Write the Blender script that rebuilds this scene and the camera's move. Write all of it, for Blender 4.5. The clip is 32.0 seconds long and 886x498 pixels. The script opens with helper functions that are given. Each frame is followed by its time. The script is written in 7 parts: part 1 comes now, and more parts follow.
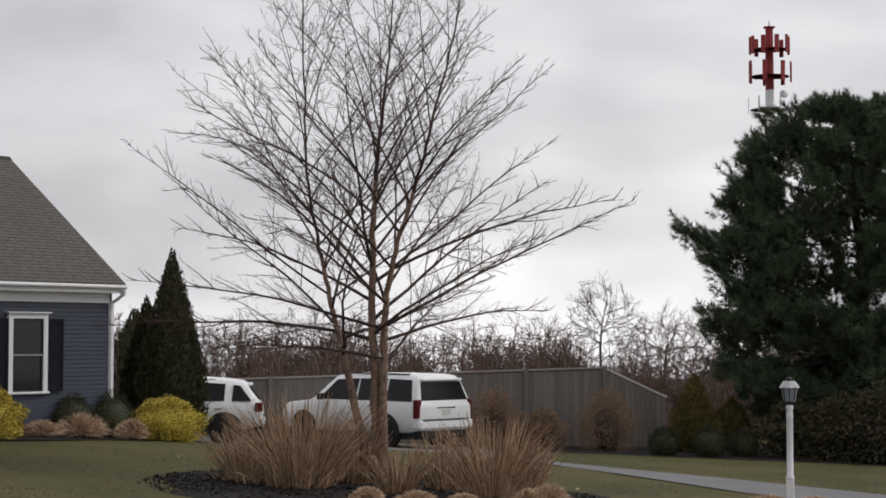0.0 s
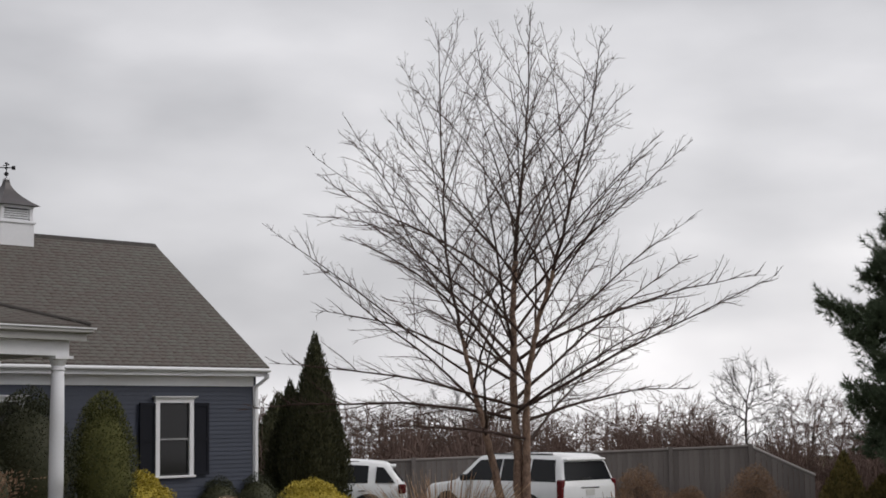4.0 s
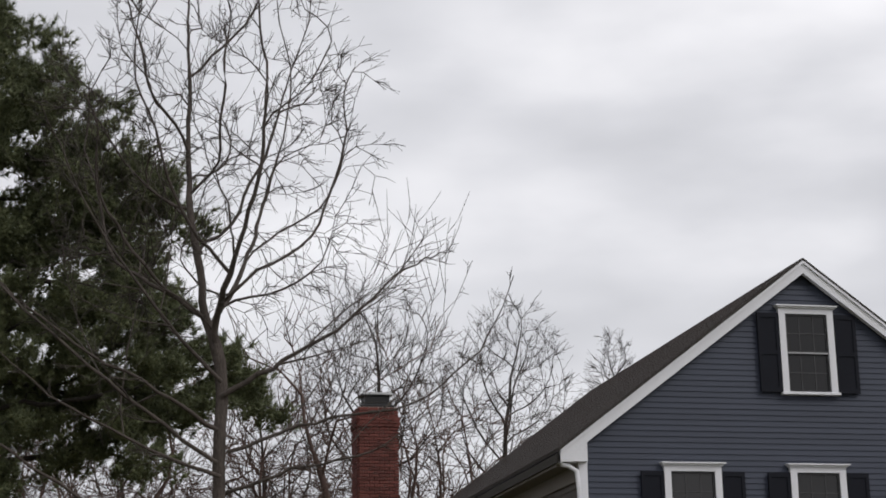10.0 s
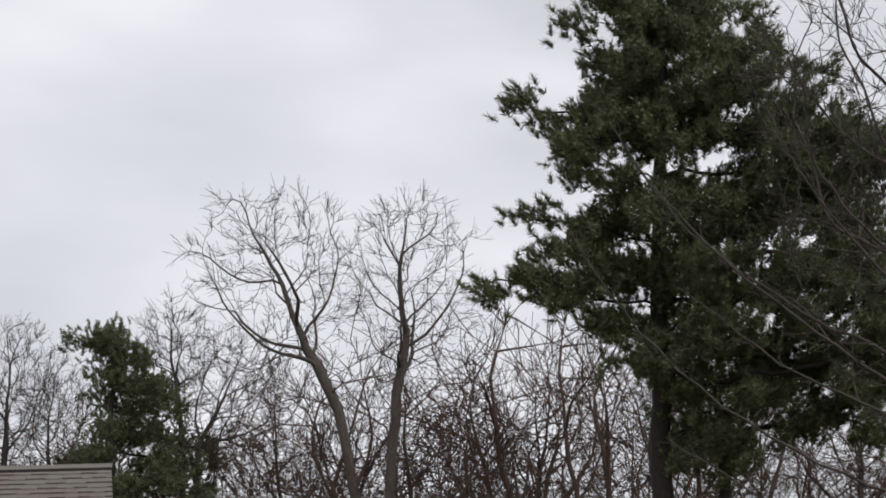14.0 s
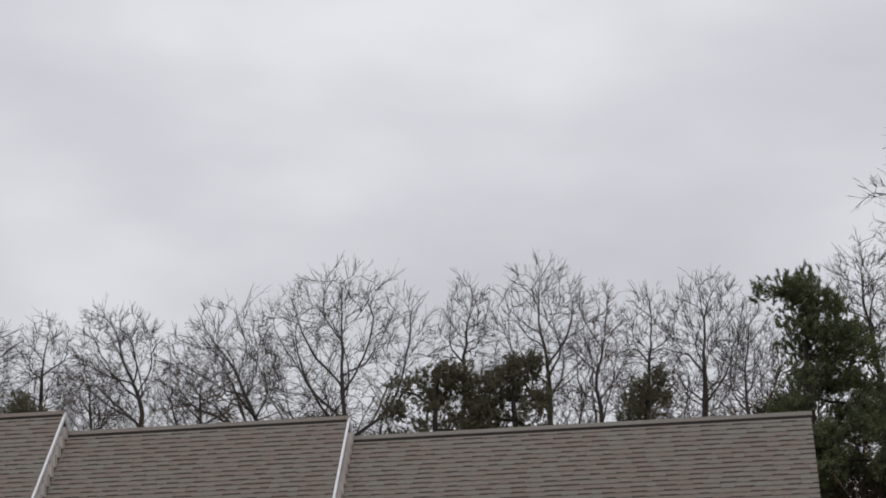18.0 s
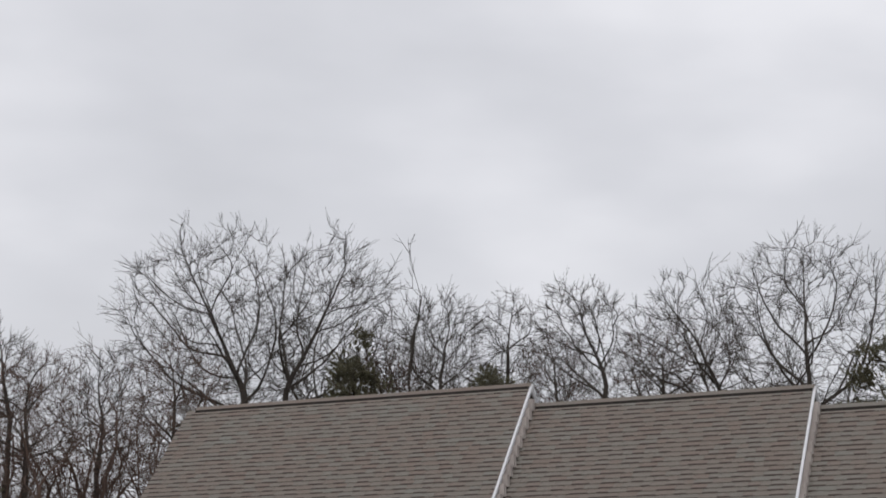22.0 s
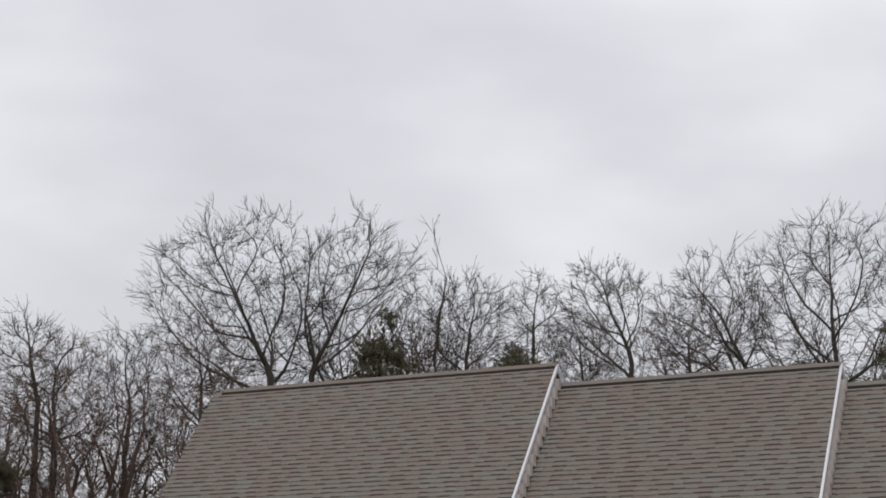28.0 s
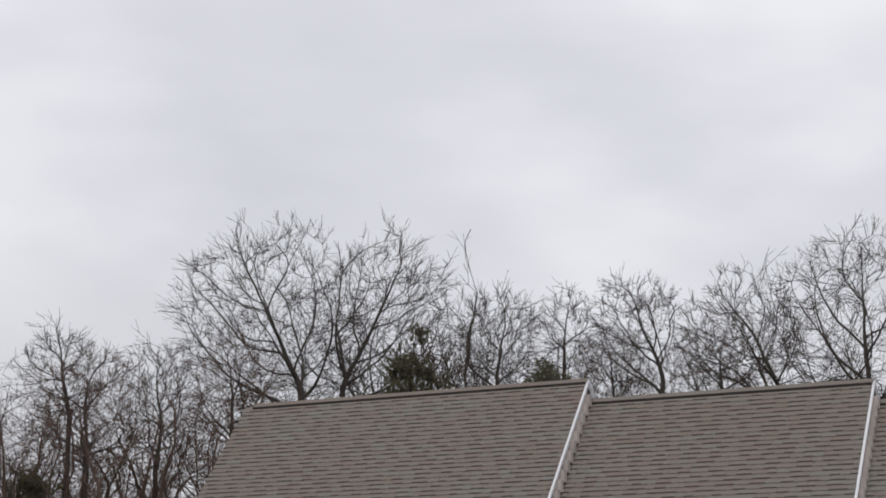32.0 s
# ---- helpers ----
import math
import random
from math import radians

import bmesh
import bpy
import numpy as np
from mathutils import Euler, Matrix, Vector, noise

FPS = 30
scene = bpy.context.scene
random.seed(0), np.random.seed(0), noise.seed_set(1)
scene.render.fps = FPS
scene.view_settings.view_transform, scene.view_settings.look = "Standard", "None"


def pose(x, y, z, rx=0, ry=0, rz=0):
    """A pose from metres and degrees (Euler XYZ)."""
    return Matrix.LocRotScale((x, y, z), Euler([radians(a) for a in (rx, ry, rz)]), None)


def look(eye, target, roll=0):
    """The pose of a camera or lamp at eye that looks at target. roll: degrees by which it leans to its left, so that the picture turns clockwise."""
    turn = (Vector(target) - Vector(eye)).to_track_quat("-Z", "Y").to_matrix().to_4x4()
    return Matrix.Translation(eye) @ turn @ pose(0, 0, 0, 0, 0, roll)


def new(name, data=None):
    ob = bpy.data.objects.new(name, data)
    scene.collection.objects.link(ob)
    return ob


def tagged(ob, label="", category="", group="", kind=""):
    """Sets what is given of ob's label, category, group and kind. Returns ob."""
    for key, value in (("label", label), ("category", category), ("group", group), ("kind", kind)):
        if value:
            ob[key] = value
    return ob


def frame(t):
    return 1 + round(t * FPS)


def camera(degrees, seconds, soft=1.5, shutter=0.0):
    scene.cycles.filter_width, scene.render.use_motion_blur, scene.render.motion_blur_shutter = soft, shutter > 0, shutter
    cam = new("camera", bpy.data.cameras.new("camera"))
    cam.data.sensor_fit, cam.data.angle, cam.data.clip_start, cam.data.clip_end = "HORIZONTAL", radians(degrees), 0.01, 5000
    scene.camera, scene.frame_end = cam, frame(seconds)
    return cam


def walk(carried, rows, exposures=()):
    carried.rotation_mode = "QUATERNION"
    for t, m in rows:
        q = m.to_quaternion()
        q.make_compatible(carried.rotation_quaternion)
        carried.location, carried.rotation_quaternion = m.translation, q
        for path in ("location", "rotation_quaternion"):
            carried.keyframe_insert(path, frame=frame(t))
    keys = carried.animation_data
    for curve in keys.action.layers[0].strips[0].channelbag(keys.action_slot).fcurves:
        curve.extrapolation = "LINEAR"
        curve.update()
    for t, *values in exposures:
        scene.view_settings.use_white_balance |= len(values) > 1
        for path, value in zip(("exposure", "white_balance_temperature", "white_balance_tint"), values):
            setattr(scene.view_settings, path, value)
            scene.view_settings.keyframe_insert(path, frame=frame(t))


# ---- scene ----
import itertools
from collections import defaultdict

EYE = Vector((0.0, 0.0, 1.65))
cam = camera(28.23, 32.0, soft=1.75)
AIM = [  # seconds, turn to the left, tilt up, lean (degrees)
    (0, -52.84, 2.87, 0.06), (0.5, -52.84, 3.04, 0.05), (1, -52.76, 3.02, 0.04), (1.5, -52.57, 2.89, 0.10),
    (2, -52.44, 2.74, 0.11), (2.5, -52.17, 2.88, 0.04), (4.5, -46.36, 6.56, -0.84), (5, -44.27, 7.51, -0.98),
    (5.5, -41.85, 8.58, -1.09), (6, -39.04, 10.04, -1.25), (6.5, -36.02, 11.35, -1.52), (7, -32.98, 12.27, -1.61),
    (7.5, -29.67, 12.93, -1.83), (8, -26.23, 13.48, -1.95), (8.5, -23.03, 13.98, -1.86), (9, -19.45, 14.44, -1.70),
    (9.5, -15.93, 14.85, -1.50), (10, -12.56, 15.12, -1.09), (10.5, -8.87, 15.18, -0.91), (11, -5.52, 15.10, -0.77),
    (11.5, -2.58, 15.01, -0.65), (12, 0.20, 14.85, -0.54), (12.5, 2.73, 14.84, -0.53), (13, 5.42, 14.74, -0.29),
    (13.5, 8.39, 14.40, -0.03), (14, 11.29, 14.25, 0.16), (14.5, 14.20, 14.13, 0.23), (16.5, 25.13, 13.16, 1.05),
    (17, 27.97, 12.88, 1.12), (17.5, 30.80, 12.57, 1.08), (18, 33.88, 12.32, 1.19), (18.5, 36.88, 12.15, 1.39),
    (19, 39.41, 11.94, 1.42), (19.5, 41.56, 11.65, 1.47), (20, 43.48, 11.44, 1.59), (20.5, 45.23, 11.36, 1.77),
    (21, 46.94, 11.33, 1.98), (21.5, 48.28, 11.20, 2.13), (22, 48.96, 10.92, 2.24), (22.5, 49.15, 10.86, 2.32),
    (23, 49.28, 10.87, 2.38), (23.5, 49.48, 10.88, 2.35), (24, 49.76, 10.92, 2.32), (24.5, 49.89, 10.87, 2.25),
    (25, 49.85, 10.68, 2.15), (25.5, 49.71, 10.31, 2.06), (27.5, 49.57, 10.25, 1.82), (28, 49.75, 10.26, 1.87),
    (28.5, 49.96, 10.28, 2.01), (29, 50.11, 10.40, 2.10), (29.5, 50.16, 10.50, 2.01), (30, 50.11, 10.43, 1.82),
    (30.5, 50.12, 10.35, 1.75), (31, 50.24, 10.49, 1.84), (31.5, 50.52, 10.62, 2.04), (32, 50.79, 10.72, 2.18),
]

EXPOSURES = [(0, 0.12, 6680, 10), (6, 0.10, 6640, 10), (10, 0.10, 6560, 10), (14, 0.15, 6500, 10), (18, -0.08, 6480, 10), (23, 0.03, 6500, 10), (32, 0.07, 6500, 10)]


def aim(turn, tilt, lean):
    return Matrix.Translation(EYE) @ pose(0, 0, 0, 0, 0, turn) @ pose(0, 0, 0, 90 + tilt) @ pose(0, 0, 0, 0, 0, lean)


walk(cam, [(t, aim(a, b, c)) for t, a, b, c in AIM], EXPOSURES)

# ---- sky and light ----
SUN_UP, SUN_ROUND = 40.0, 140.0
world = bpy.data.worlds.new("overcast_sky")
scene.world = world
world.use_nodes = True


def sky_nodes():
    nt = world.node_tree
    n, l = nt.nodes, nt.links
    n.clear()
    out, bg = n.new("ShaderNodeOutputWorld"), n.new("ShaderNodeBackground")
    sky = n.new("ShaderNodeTexSky")
    sky.sky_type, sky.sun_disc = "NISHITA", False
    sky.sun_elevation, sky.sun_rotation = radians(SUN_UP), radians(SUN_ROUND)
    sky.air_density, sky.dust_density = 1.0, 4.0
    dim = n.new("ShaderNodeMix")
    dim.data_type = "RGBA"
    dim.inputs[0].default_value = 1.0
    dim.blend_type = "MULTIPLY"
    dim.inputs[7].default_value = (0.1, 0.1, 0.1, 1)
    coord, stretch = n.new("ShaderNodeTexCoord"), n.new("ShaderNodeMapping")
    stretch.inputs["Scale"].default_value = (1.4, 1.4, 3.4)
    big, fine = n.new("ShaderNodeTexNoise"), n.new("ShaderNodeTexNoise")
    for tex, size, detail in ((big, 1.9, 3.0), (fine, 5.5, 4.0)):
        tex.inputs["Scale"].default_value, tex.inputs["Detail"].default_value = size, detail
        tex.inputs["Roughness"].default_value = 0.5
        l.new(coord.outputs["Generated"], stretch.inputs["Vector"])
        l.new(stretch.outputs["Vector"], tex.inputs["Vector"])
    add = n.new("ShaderNodeMath")
    add.operation = "MULTIPLY_ADD"
    add.inputs[1].default_value = 0.25
    l.new(fine.outputs["Fac"], add.inputs[0])
    l.new(big.outputs["Fac"], add.inputs[2])
    split, amount, spread = n.new("ShaderNodeSeparateXYZ"), n.new("ShaderNodeMapRange"), n.new("ShaderNodeMath")
    l.new(coord.outputs["Generated"], split.inputs[0])
    amount.inputs["From Min"].default_value, amount.inputs["From Max"].default_value = -0.25, 0.35
    amount.inputs["To Min"].default_value, amount.inputs["To Max"].default_value = 0.75, 1.6
    l.new(split.outputs["X"], amount.inputs["Value"])
    centre = n.new("ShaderNodeMath")
    centre.operation, centre.inputs[1].default_value = "SUBTRACT", 0.625
    l.new(add.outputs[0], centre.inputs[0])
    spread.operation, spread.inputs[2].default_value = "MULTIPLY_ADD", 0.625
    l.new(centre.outputs[0], spread.inputs[0])
    l.new(amount.outputs[0], spread.inputs[1])
    ramp = n.new("ShaderNodeValToRGB")
    ramp.color_ramp.elements[0].position, ramp.color_ramp.elements[0].color = 0.28, (0.44, 0.448, 0.48, 1)
    ramp.color_ramp.elements[1].position, ramp.color_ramp.elements[1].color = 0.92, (1.02, 1.015, 1.05, 1)
    mid = ramp.color_ramp.elements.new(0.62)
    mid.color = (0.70, 0.705, 0.745, 1)
    l.new(spread.outputs[0], ramp.inputs["Fac"])
    mix = n.new("ShaderNodeMix")
    mix.data_type = "RGBA"
    mix.inputs[0].default_value = 0.93
    l.new(sky.outputs["Color"], dim.inputs[6])
    l.new(dim.outputs[2], mix.inputs[6])
    l.new(ramp.outputs["Color"], mix.inputs[7])
    l.new(mix.outputs[2], bg.inputs["Color"])
    bg.inputs["Strength"].default_value = 1.0
    l.new(bg.outputs[0], out.inputs["Surface"])


sky_nodes()
sun = new("sun", bpy.data.lights.new("sun", "SUN"))
sun.data.energy, sun.data.angle, sun.data.color = 0.9, radians(24), (1.0, 0.985, 0.965)
sun.matrix_world = look((0, 0, 60), (-20 * math.sin(radians(SUN_ROUND)), -20 * math.cos(radians(SUN_ROUND)), 60 - 20 * math.tan(radians(SUN_UP))))


# ---- materials ----
def material(name, color, rough=0.8, metal=0.0, vary=0.18, scale=3.0, fine=40.0, bump=0.15, spec=0.3, tint=None, island=0.0, each=0.0, stretch=(1, 1, 1)):
    """A surface with stains at one scale and grain at another; island and each vary its pieces."""
    m = bpy.data.materials.new(name)
    m.use_nodes = True
    n, l = m.node_tree.nodes, m.node_tree.links
    b = n["Principled BSDF"]
    b.inputs["Roughness"].default_value, b.inputs["Metallic"].default_value = rough, metal
    b.inputs["Specular IOR Level"].default_value = spec
    coord, fit = n.new("ShaderNodeTexCoord"), n.new("ShaderNodeMapping")
    fit.inputs["Scale"].default_value = stretch
    l.new(coord.outputs["Object"], fit.inputs["Vector"])
    one, two = n.new("ShaderNodeTexNoise"), n.new("ShaderNodeTexNoise")
    one.inputs["Scale"].default_value, two.inputs["Scale"].default_value = scale, fine
    one.inputs["Detail"].default_value, two.inputs["Detail"].default_value = 4, 2
    for tex in (one, two):
        l.new(fit.outputs["Vector"], tex.inputs["Vector"])
    total = n.new("ShaderNodeMath")
    total.operation = "ADD"
    l.new(one.outputs["Fac"], total.inputs[0])
    l.new(two.outputs["Fac"], total.inputs[1])
    value = total.outputs[0]
    base = 1.0
    if island or each:
        src = n.new("ShaderNodeNewGeometry") if island else n.new("ShaderNodeObjectInfo")
        plus = n.new("ShaderNodeMath")
        plus.operation = "MULTIPLY_ADD"
        plus.inputs[1].default_value = 2.0 * (island or each)
        l.new(src.outputs["Random Per Island" if island else "Random"], plus.inputs[0])
        l.new(value, plus.inputs[2])
        value = plus.outputs[0]
        base += island or each
    span = n.new("ShaderNodeMapRange")
    span.inputs["From Min"].default_value, span.inputs["From Max"].default_value = base - 0.5, base + 0.5
    l.new(value, span.inputs["Value"])
    mix = n.new("ShaderNodeMix")
    mix.data_type = "RGBA"
    dark = [c * (1 - vary) for c in color]
    light = tint or [min(1, c * (1 + vary)) for c in color]
    mix.inputs[6].default_value, mix.inputs[7].default_value = (*dark, 1), (*light, 1)
    l.new(span.outputs["Result"], mix.inputs[0])
    l.new(mix.outputs[2], b.inputs["Base Color"])
    if bump:
        bp = n.new("ShaderNodeBump")
        bp.inputs["Strength"].default_value, bp.inputs["Distance"].default_value = bump, 0.02
        l.new(two.outputs["Fac"], bp.inputs["Height"])
        l.new(bp.outputs["Normal"], b.inputs["Normal"])
    return m


def glass(name, tone=(0.012, 0.013, 0.015), rough=0.06, spec=0.5):
    m = bpy.data.materials.new(name)
    m.use_nodes = True
    b = m.node_tree.nodes["Principled BSDF"]
    b.inputs["Base Color"].default_value = (*tone, 1)
    b.inputs["Roughness"].default_value, b.inputs["Specular IOR Level"].default_value = rough, spec
    return m


M = {
    "grass": material("lawn", (0.046, 0.060, 0.015), 0.95, vary=0.4, scale=0.35, fine=9, bump=0.5, tint=(0.120, 0.100, 0.036)),
    "asphalt": material("asphalt", (0.17, 0.17, 0.175), 0.9, vary=0.2, scale=0.6, fine=60),
    "mulch": material("mulch", (0.018, 0.015, 0.014), 0.95, vary=0.6, scale=6, fine=60, bump=1.0),
    "siding": material("blue_grey_siding", (0.040, 0.047, 0.069), 0.6, vary=0.10, scale=0.6, fine=25, bump=0.05, each=0.25),
    "tan_siding": material("taupe_siding", (0.10, 0.088, 0.08), 0.6, vary=0.12, scale=0.6, fine=25, bump=0.05, each=0.25),
    "white": material("white_trim_paint", (0.67, 0.675, 0.705), 0.5, vary=0.06, scale=1.2, fine=30, bump=0.03),
    "shutter": material("black_shutter_paint", (0.008, 0.009, 0.014), 0.7, vary=0.2, scale=2, fine=30, bump=0.03, spec=0.15),
    "shingle": material("weathered_shingle", (0.116, 0.097, 0.089), 0.95, vary=0.12, scale=0.7, fine=50, bump=0.4, tint=(0.116, 0.115, 0.103), island=0.3),
    "taupe": material("taupe_shingle", (0.206, 0.160, 0.138), 0.95, vary=0.12, scale=1.1, fine=50, bump=0.4, tint=(0.186, 0.186, 0.168), island=0.25),
    "taupe_each": material("taupe_shingle_tab", (0.206, 0.160, 0.138), 0.95, vary=0.12, scale=1.1, fine=50, bump=0.4, tint=(0.186, 0.186, 0.168), each=0.25),
    # Darker copy of the shingle: the left slope's shading is in its colour.
    "house_shingle": material("shaded_slope_shingle", (0.058, 0.050, 0.047), 0.95, vary=0.12, scale=0.7, fine=50, bump=0.4, tint=(0.064, 0.060, 0.055), island=0.3),
    # Taupe in place of white puts the eave's shade into soffit and frieze.
    "shaded_trim": material("eave_shade_on_trim", (0.21, 0.19, 0.175), 0.6, vary=0.1, scale=1.2, fine=30, bump=0.03),
    # White gutter and fascia darkened: shade below the lip is in the colour.
    "gutter_shade": material("shaded_white_gutter", (0.36, 0.355, 0.35), 0.5, vary=0.1, scale=1.2, fine=30, bump=0.03),
    "ridge": material("dark_ridge_shingle", (0.050, 0.045, 0.042), 0.95, vary=0.3, scale=3, fine=50, bump=0.4),
    "brick": material("red_brick", (0.135, 0.046, 0.038), 0.9, vary=0.40, scale=3, fine=60, bump=0.4, each=0.4),
    "mortar": material("mortar", (0.36, 0.29, 0.26), 0.95, vary=0.2, scale=4, fine=60),
    "dark_metal": material("dark_metal", (0.03, 0.03, 0.032), 0.5, 0.6, vary=0.3),
    "steel": material("galvanised_steel", (0.42, 0.42, 0.43), 0.5, 0.7, vary=0.15),
    "red_paint": material("faded_red_paint", (0.24, 0.025, 0.03), 0.6, vary=0.2),
    "lead": material("weathered_lead_roof", (0.075, 0.068, 0.07), 0.45, 0.4, vary=0.25, scale=4),
    "fence": material("weathered_grey_cedar", (0.17, 0.152, 0.142), 0.9, vary=0.22, scale=2, fine=30, bump=0.3, each=0.32, stretch=(1, 1, 0.15)),
    "bark": material("grey_brown_bark", (0.088, 0.074, 0.066), 0.95, vary=0.5, scale=7, fine=30, bump=0.8, stretch=(1, 1, 0.4)),
    "oak_bark": material("brown_grey_oak_bark", (0.068, 0.056, 0.049), 0.95, vary=0.5, scale=7, fine=30, bump=0.8, stretch=(1, 1, 0.4)),
    "bark_dark": material("dark_grey_bark", (0.050, 0.042, 0.037), 0.95, vary=0.5, scale=7, fine=30, bump=0.8, stretch=(1, 1, 0.4)),
    "pine_bark": material("dark_pine_bark", (0.036, 0.030, 0.027), 0.95, vary=0.4, scale=4, fine=30, bump=0.8, stretch=(1, 1, 0.4)),
    "shingle_each": material("weathered_shingle_tab", (0.116, 0.097, 0.089), 0.95, vary=0.12, scale=0.7, fine=50, bump=0.4, tint=(0.116, 0.115, 0.103), each=0.3),
    # Same darkened shading for the single tabs.
    "house_shingle_each": material("shaded_slope_shingle_tab", (0.058, 0.050, 0.047), 0.95, vary=0.12, scale=0.7, fine=50, bump=0.4, tint=(0.064, 0.060, 0.055), each=0.3),
    "birch_bark": material("river_birch_bark", (0.085, 0.052, 0.040), 0.9, vary=0.6, scale=11, fine=40, bump=0.9, tint=(0.34, 0.225, 0.165), stretch=(1, 1, 0.5)),
    "birch_limb": material("birch_limb_bark", (0.040, 0.026, 0.022), 0.9, vary=0.4, scale=4, fine=20, bump=0.3, tint=(0.075, 0.045, 0.036)),
    "birch_twig": material("birch_twigs", (0.075, 0.050, 0.042), 0.9, vary=0.3, scale=1.5, fine=10, bump=0),
    "arbor_olive": material("olive_gold_sprays", (0.088, 0.080, 0.022), 0.85, vary=0.4, scale=3, fine=14, bump=0, tint=(0.155, 0.120, 0.036), island=0.4),
    "twig_grey": material("grey_twigs", (0.052, 0.044, 0.038), 0.9, vary=0.3, scale=1.0, fine=8, bump=0),
    "twig_red": material("reddish_twigs", (0.085, 0.056, 0.046), 0.9, vary=0.3, scale=1.0, fine=8, bump=0),
    # Lightened brown: the haze of distance is put into the far woods' colour.
    "brush": material("hazed_brown_brush", (0.115, 0.076, 0.064), 0.9, vary=0.3, scale=0.5, fine=4, bump=0),
    "needle": material("pine_needles", (0.094, 0.118, 0.060), 0.7, vary=0.4, scale=1.6, fine=14, bump=0, tint=(0.150, 0.162, 0.080), island=0.3),
    "needle_dark": material("dark_pine_needles", (0.056, 0.082, 0.045), 0.7, vary=0.4, scale=1.2, fine=14, bump=0, tint=(0.082, 0.112, 0.062), island=0.3),
    "needle_dull": material("dull_pine_needles", (0.100, 0.090, 0.060), 0.8, vary=0.4, scale=1.2, fine=14, bump=0, tint=(0.135, 0.128, 0.080), island=0.3),
    "arbor": material("arborvitae_sprays", (0.044, 0.050, 0.024), 0.85, vary=0.4, scale=3, fine=14, bump=0, tint=(0.062, 0.062, 0.028), island=0.4),
    "box": material("boxwood_leaves", (0.040, 0.056, 0.022), 0.6, vary=0.5, scale=3, fine=14, bump=0, tint=(0.045, 0.045, 0.02), island=0.4),
    "gold": material("golden_threadleaf", (0.36, 0.28, 0.030), 0.7, vary=0.5, scale=3, fine=14, bump=0, tint=(0.62, 0.50, 0.085), island=0.4),
    "straw": material("dormant_straw", (0.29, 0.168, 0.100), 0.85, vary=0.5, scale=2, fine=12, bump=0, tint=(0.56, 0.385, 0.25), island=0.5),
    "mound": material("cut_tan_grass", (0.46, 0.31, 0.21), 0.9, vary=0.35, scale=4, fine=12, bump=0, tint=(0.72, 0.54, 0.39), island=0.5),
    "rust": material("rusty_brown_leaves", (0.22, 0.135, 0.085), 0.85, vary=0.35, scale=3, fine=12, bump=0, tint=(0.33, 0.215, 0.14), island=0.4),
    "rhodo": material("rhododendron_leaves", (0.034, 0.038, 0.018), 0.7, vary=0.5, scale=2, fine=12, bump=0, tint=(0.070, 0.060, 0.028), island=0.4),
    "arbor_green": material("green_sprays", (0.070, 0.080, 0.024), 0.85, vary=0.4, scale=3, fine=14, bump=0, tint=(0.125, 0.125, 0.040), island=0.4),
    "fence_pale": material("pale_new_rail", (0.34, 0.32, 0.30), 0.8, vary=0.15),
    "pewter": material("pale_pewter", (0.38, 0.39, 0.40), 0.35, 0.5, vary=0.15),
    "car": material("white_car_paint", (0.72, 0.73, 0.74), 0.22, vary=0.03, scale=1, fine=5, bump=0, spec=0.6),
    "rubber": material("tyre_rubber", (0.015, 0.015, 0.015), 0.8, vary=0.2),
    "trim": material("black_plastic", (0.02, 0.02, 0.021), 0.5, vary=0.2),
    "chrome": material("chrome", (0.6, 0.6, 0.6), 0.15, 1.0, vary=0.05, bump=0),
    "tail": material("red_lamp_glass", (0.10, 0.010, 0.012), 0.15, vary=0.2, bump=0, spec=0.6),
    "plate": material("pale_plate", (0.5, 0.5, 0.48), 0.5, vary=0.05),
    # Grey instead of white puts the porch's shade into ceiling and floor.
    "shade": material("porch_shade_grey", (0.20, 0.195, 0.195), 0.7, vary=0.08),
    "shrub_shade": material("inner_shade", (0.03, 0.028, 0.027), 0.9, vary=0.2),
    "glass": glass("window_glass", (0.012, 0.012, 0.013), 0.06, 0.38),
    "autoglass": glass("tinted_car_glass", (0.014, 0.015, 0.017), 0.12, 0.12),
    "lampglass": glass("smoky_lantern_glass", (0.20, 0.22, 0.25), 0.2),
    "plane": material("aircraft_paint", (0.40, 0.40, 0.41), 0.4, vary=0.12, scale=0.4),
    "plane_dark": material("aircraft_dark_paint", (0.05, 0.05, 0.06), 0.5, vary=0.2, scale=0.4),
}


# ---- building tools ----
def polar(bearing, far, z=0.0):
    """A place by its bearing (degrees to the right of +y) and its distance from the camera's foot."""
    return Vector((far * math.sin(radians(bearing)), far * math.cos(radians(bearing)), z))


def ground_z(x, y):
    fx = math.log1p(math.exp(min(x, 60.0) / 3.0)) * 3.0 - 2.08
    fy = 26.0 * math.tanh(y / 36.0) * 1.25
    if fx > 32:
        fx = 32 + 8 * math.tanh((fx - 32) / 8)
    dip = 0.25 * math.exp(-((x - 31.5) ** 2 + (y - 33.0) ** 2) / 10)
    hollow = 0.42 * math.exp(-((x - 22) ** 2 + (y - 19) ** 2) / 60)
    rise = 0.18 * math.exp(-((x - 25) ** 2 + (y - 29) ** 2) / 50)
    return -0.0536 * fx + 0.0286 * fy - hollow - dip + rise


def mesh_of(name, verts, faces, mat, smooth=False):
    me = bpy.data.meshes.new(name)
    me.from_pydata(verts, [], faces)
    for m in mat if isinstance(mat, (list, tuple)) else [mat]:
        me.materials.append(m)
    if smooth:
        me.polygons.foreach_set("use_smooth", [True] * len(me.polygons))
    me.update()
    return me


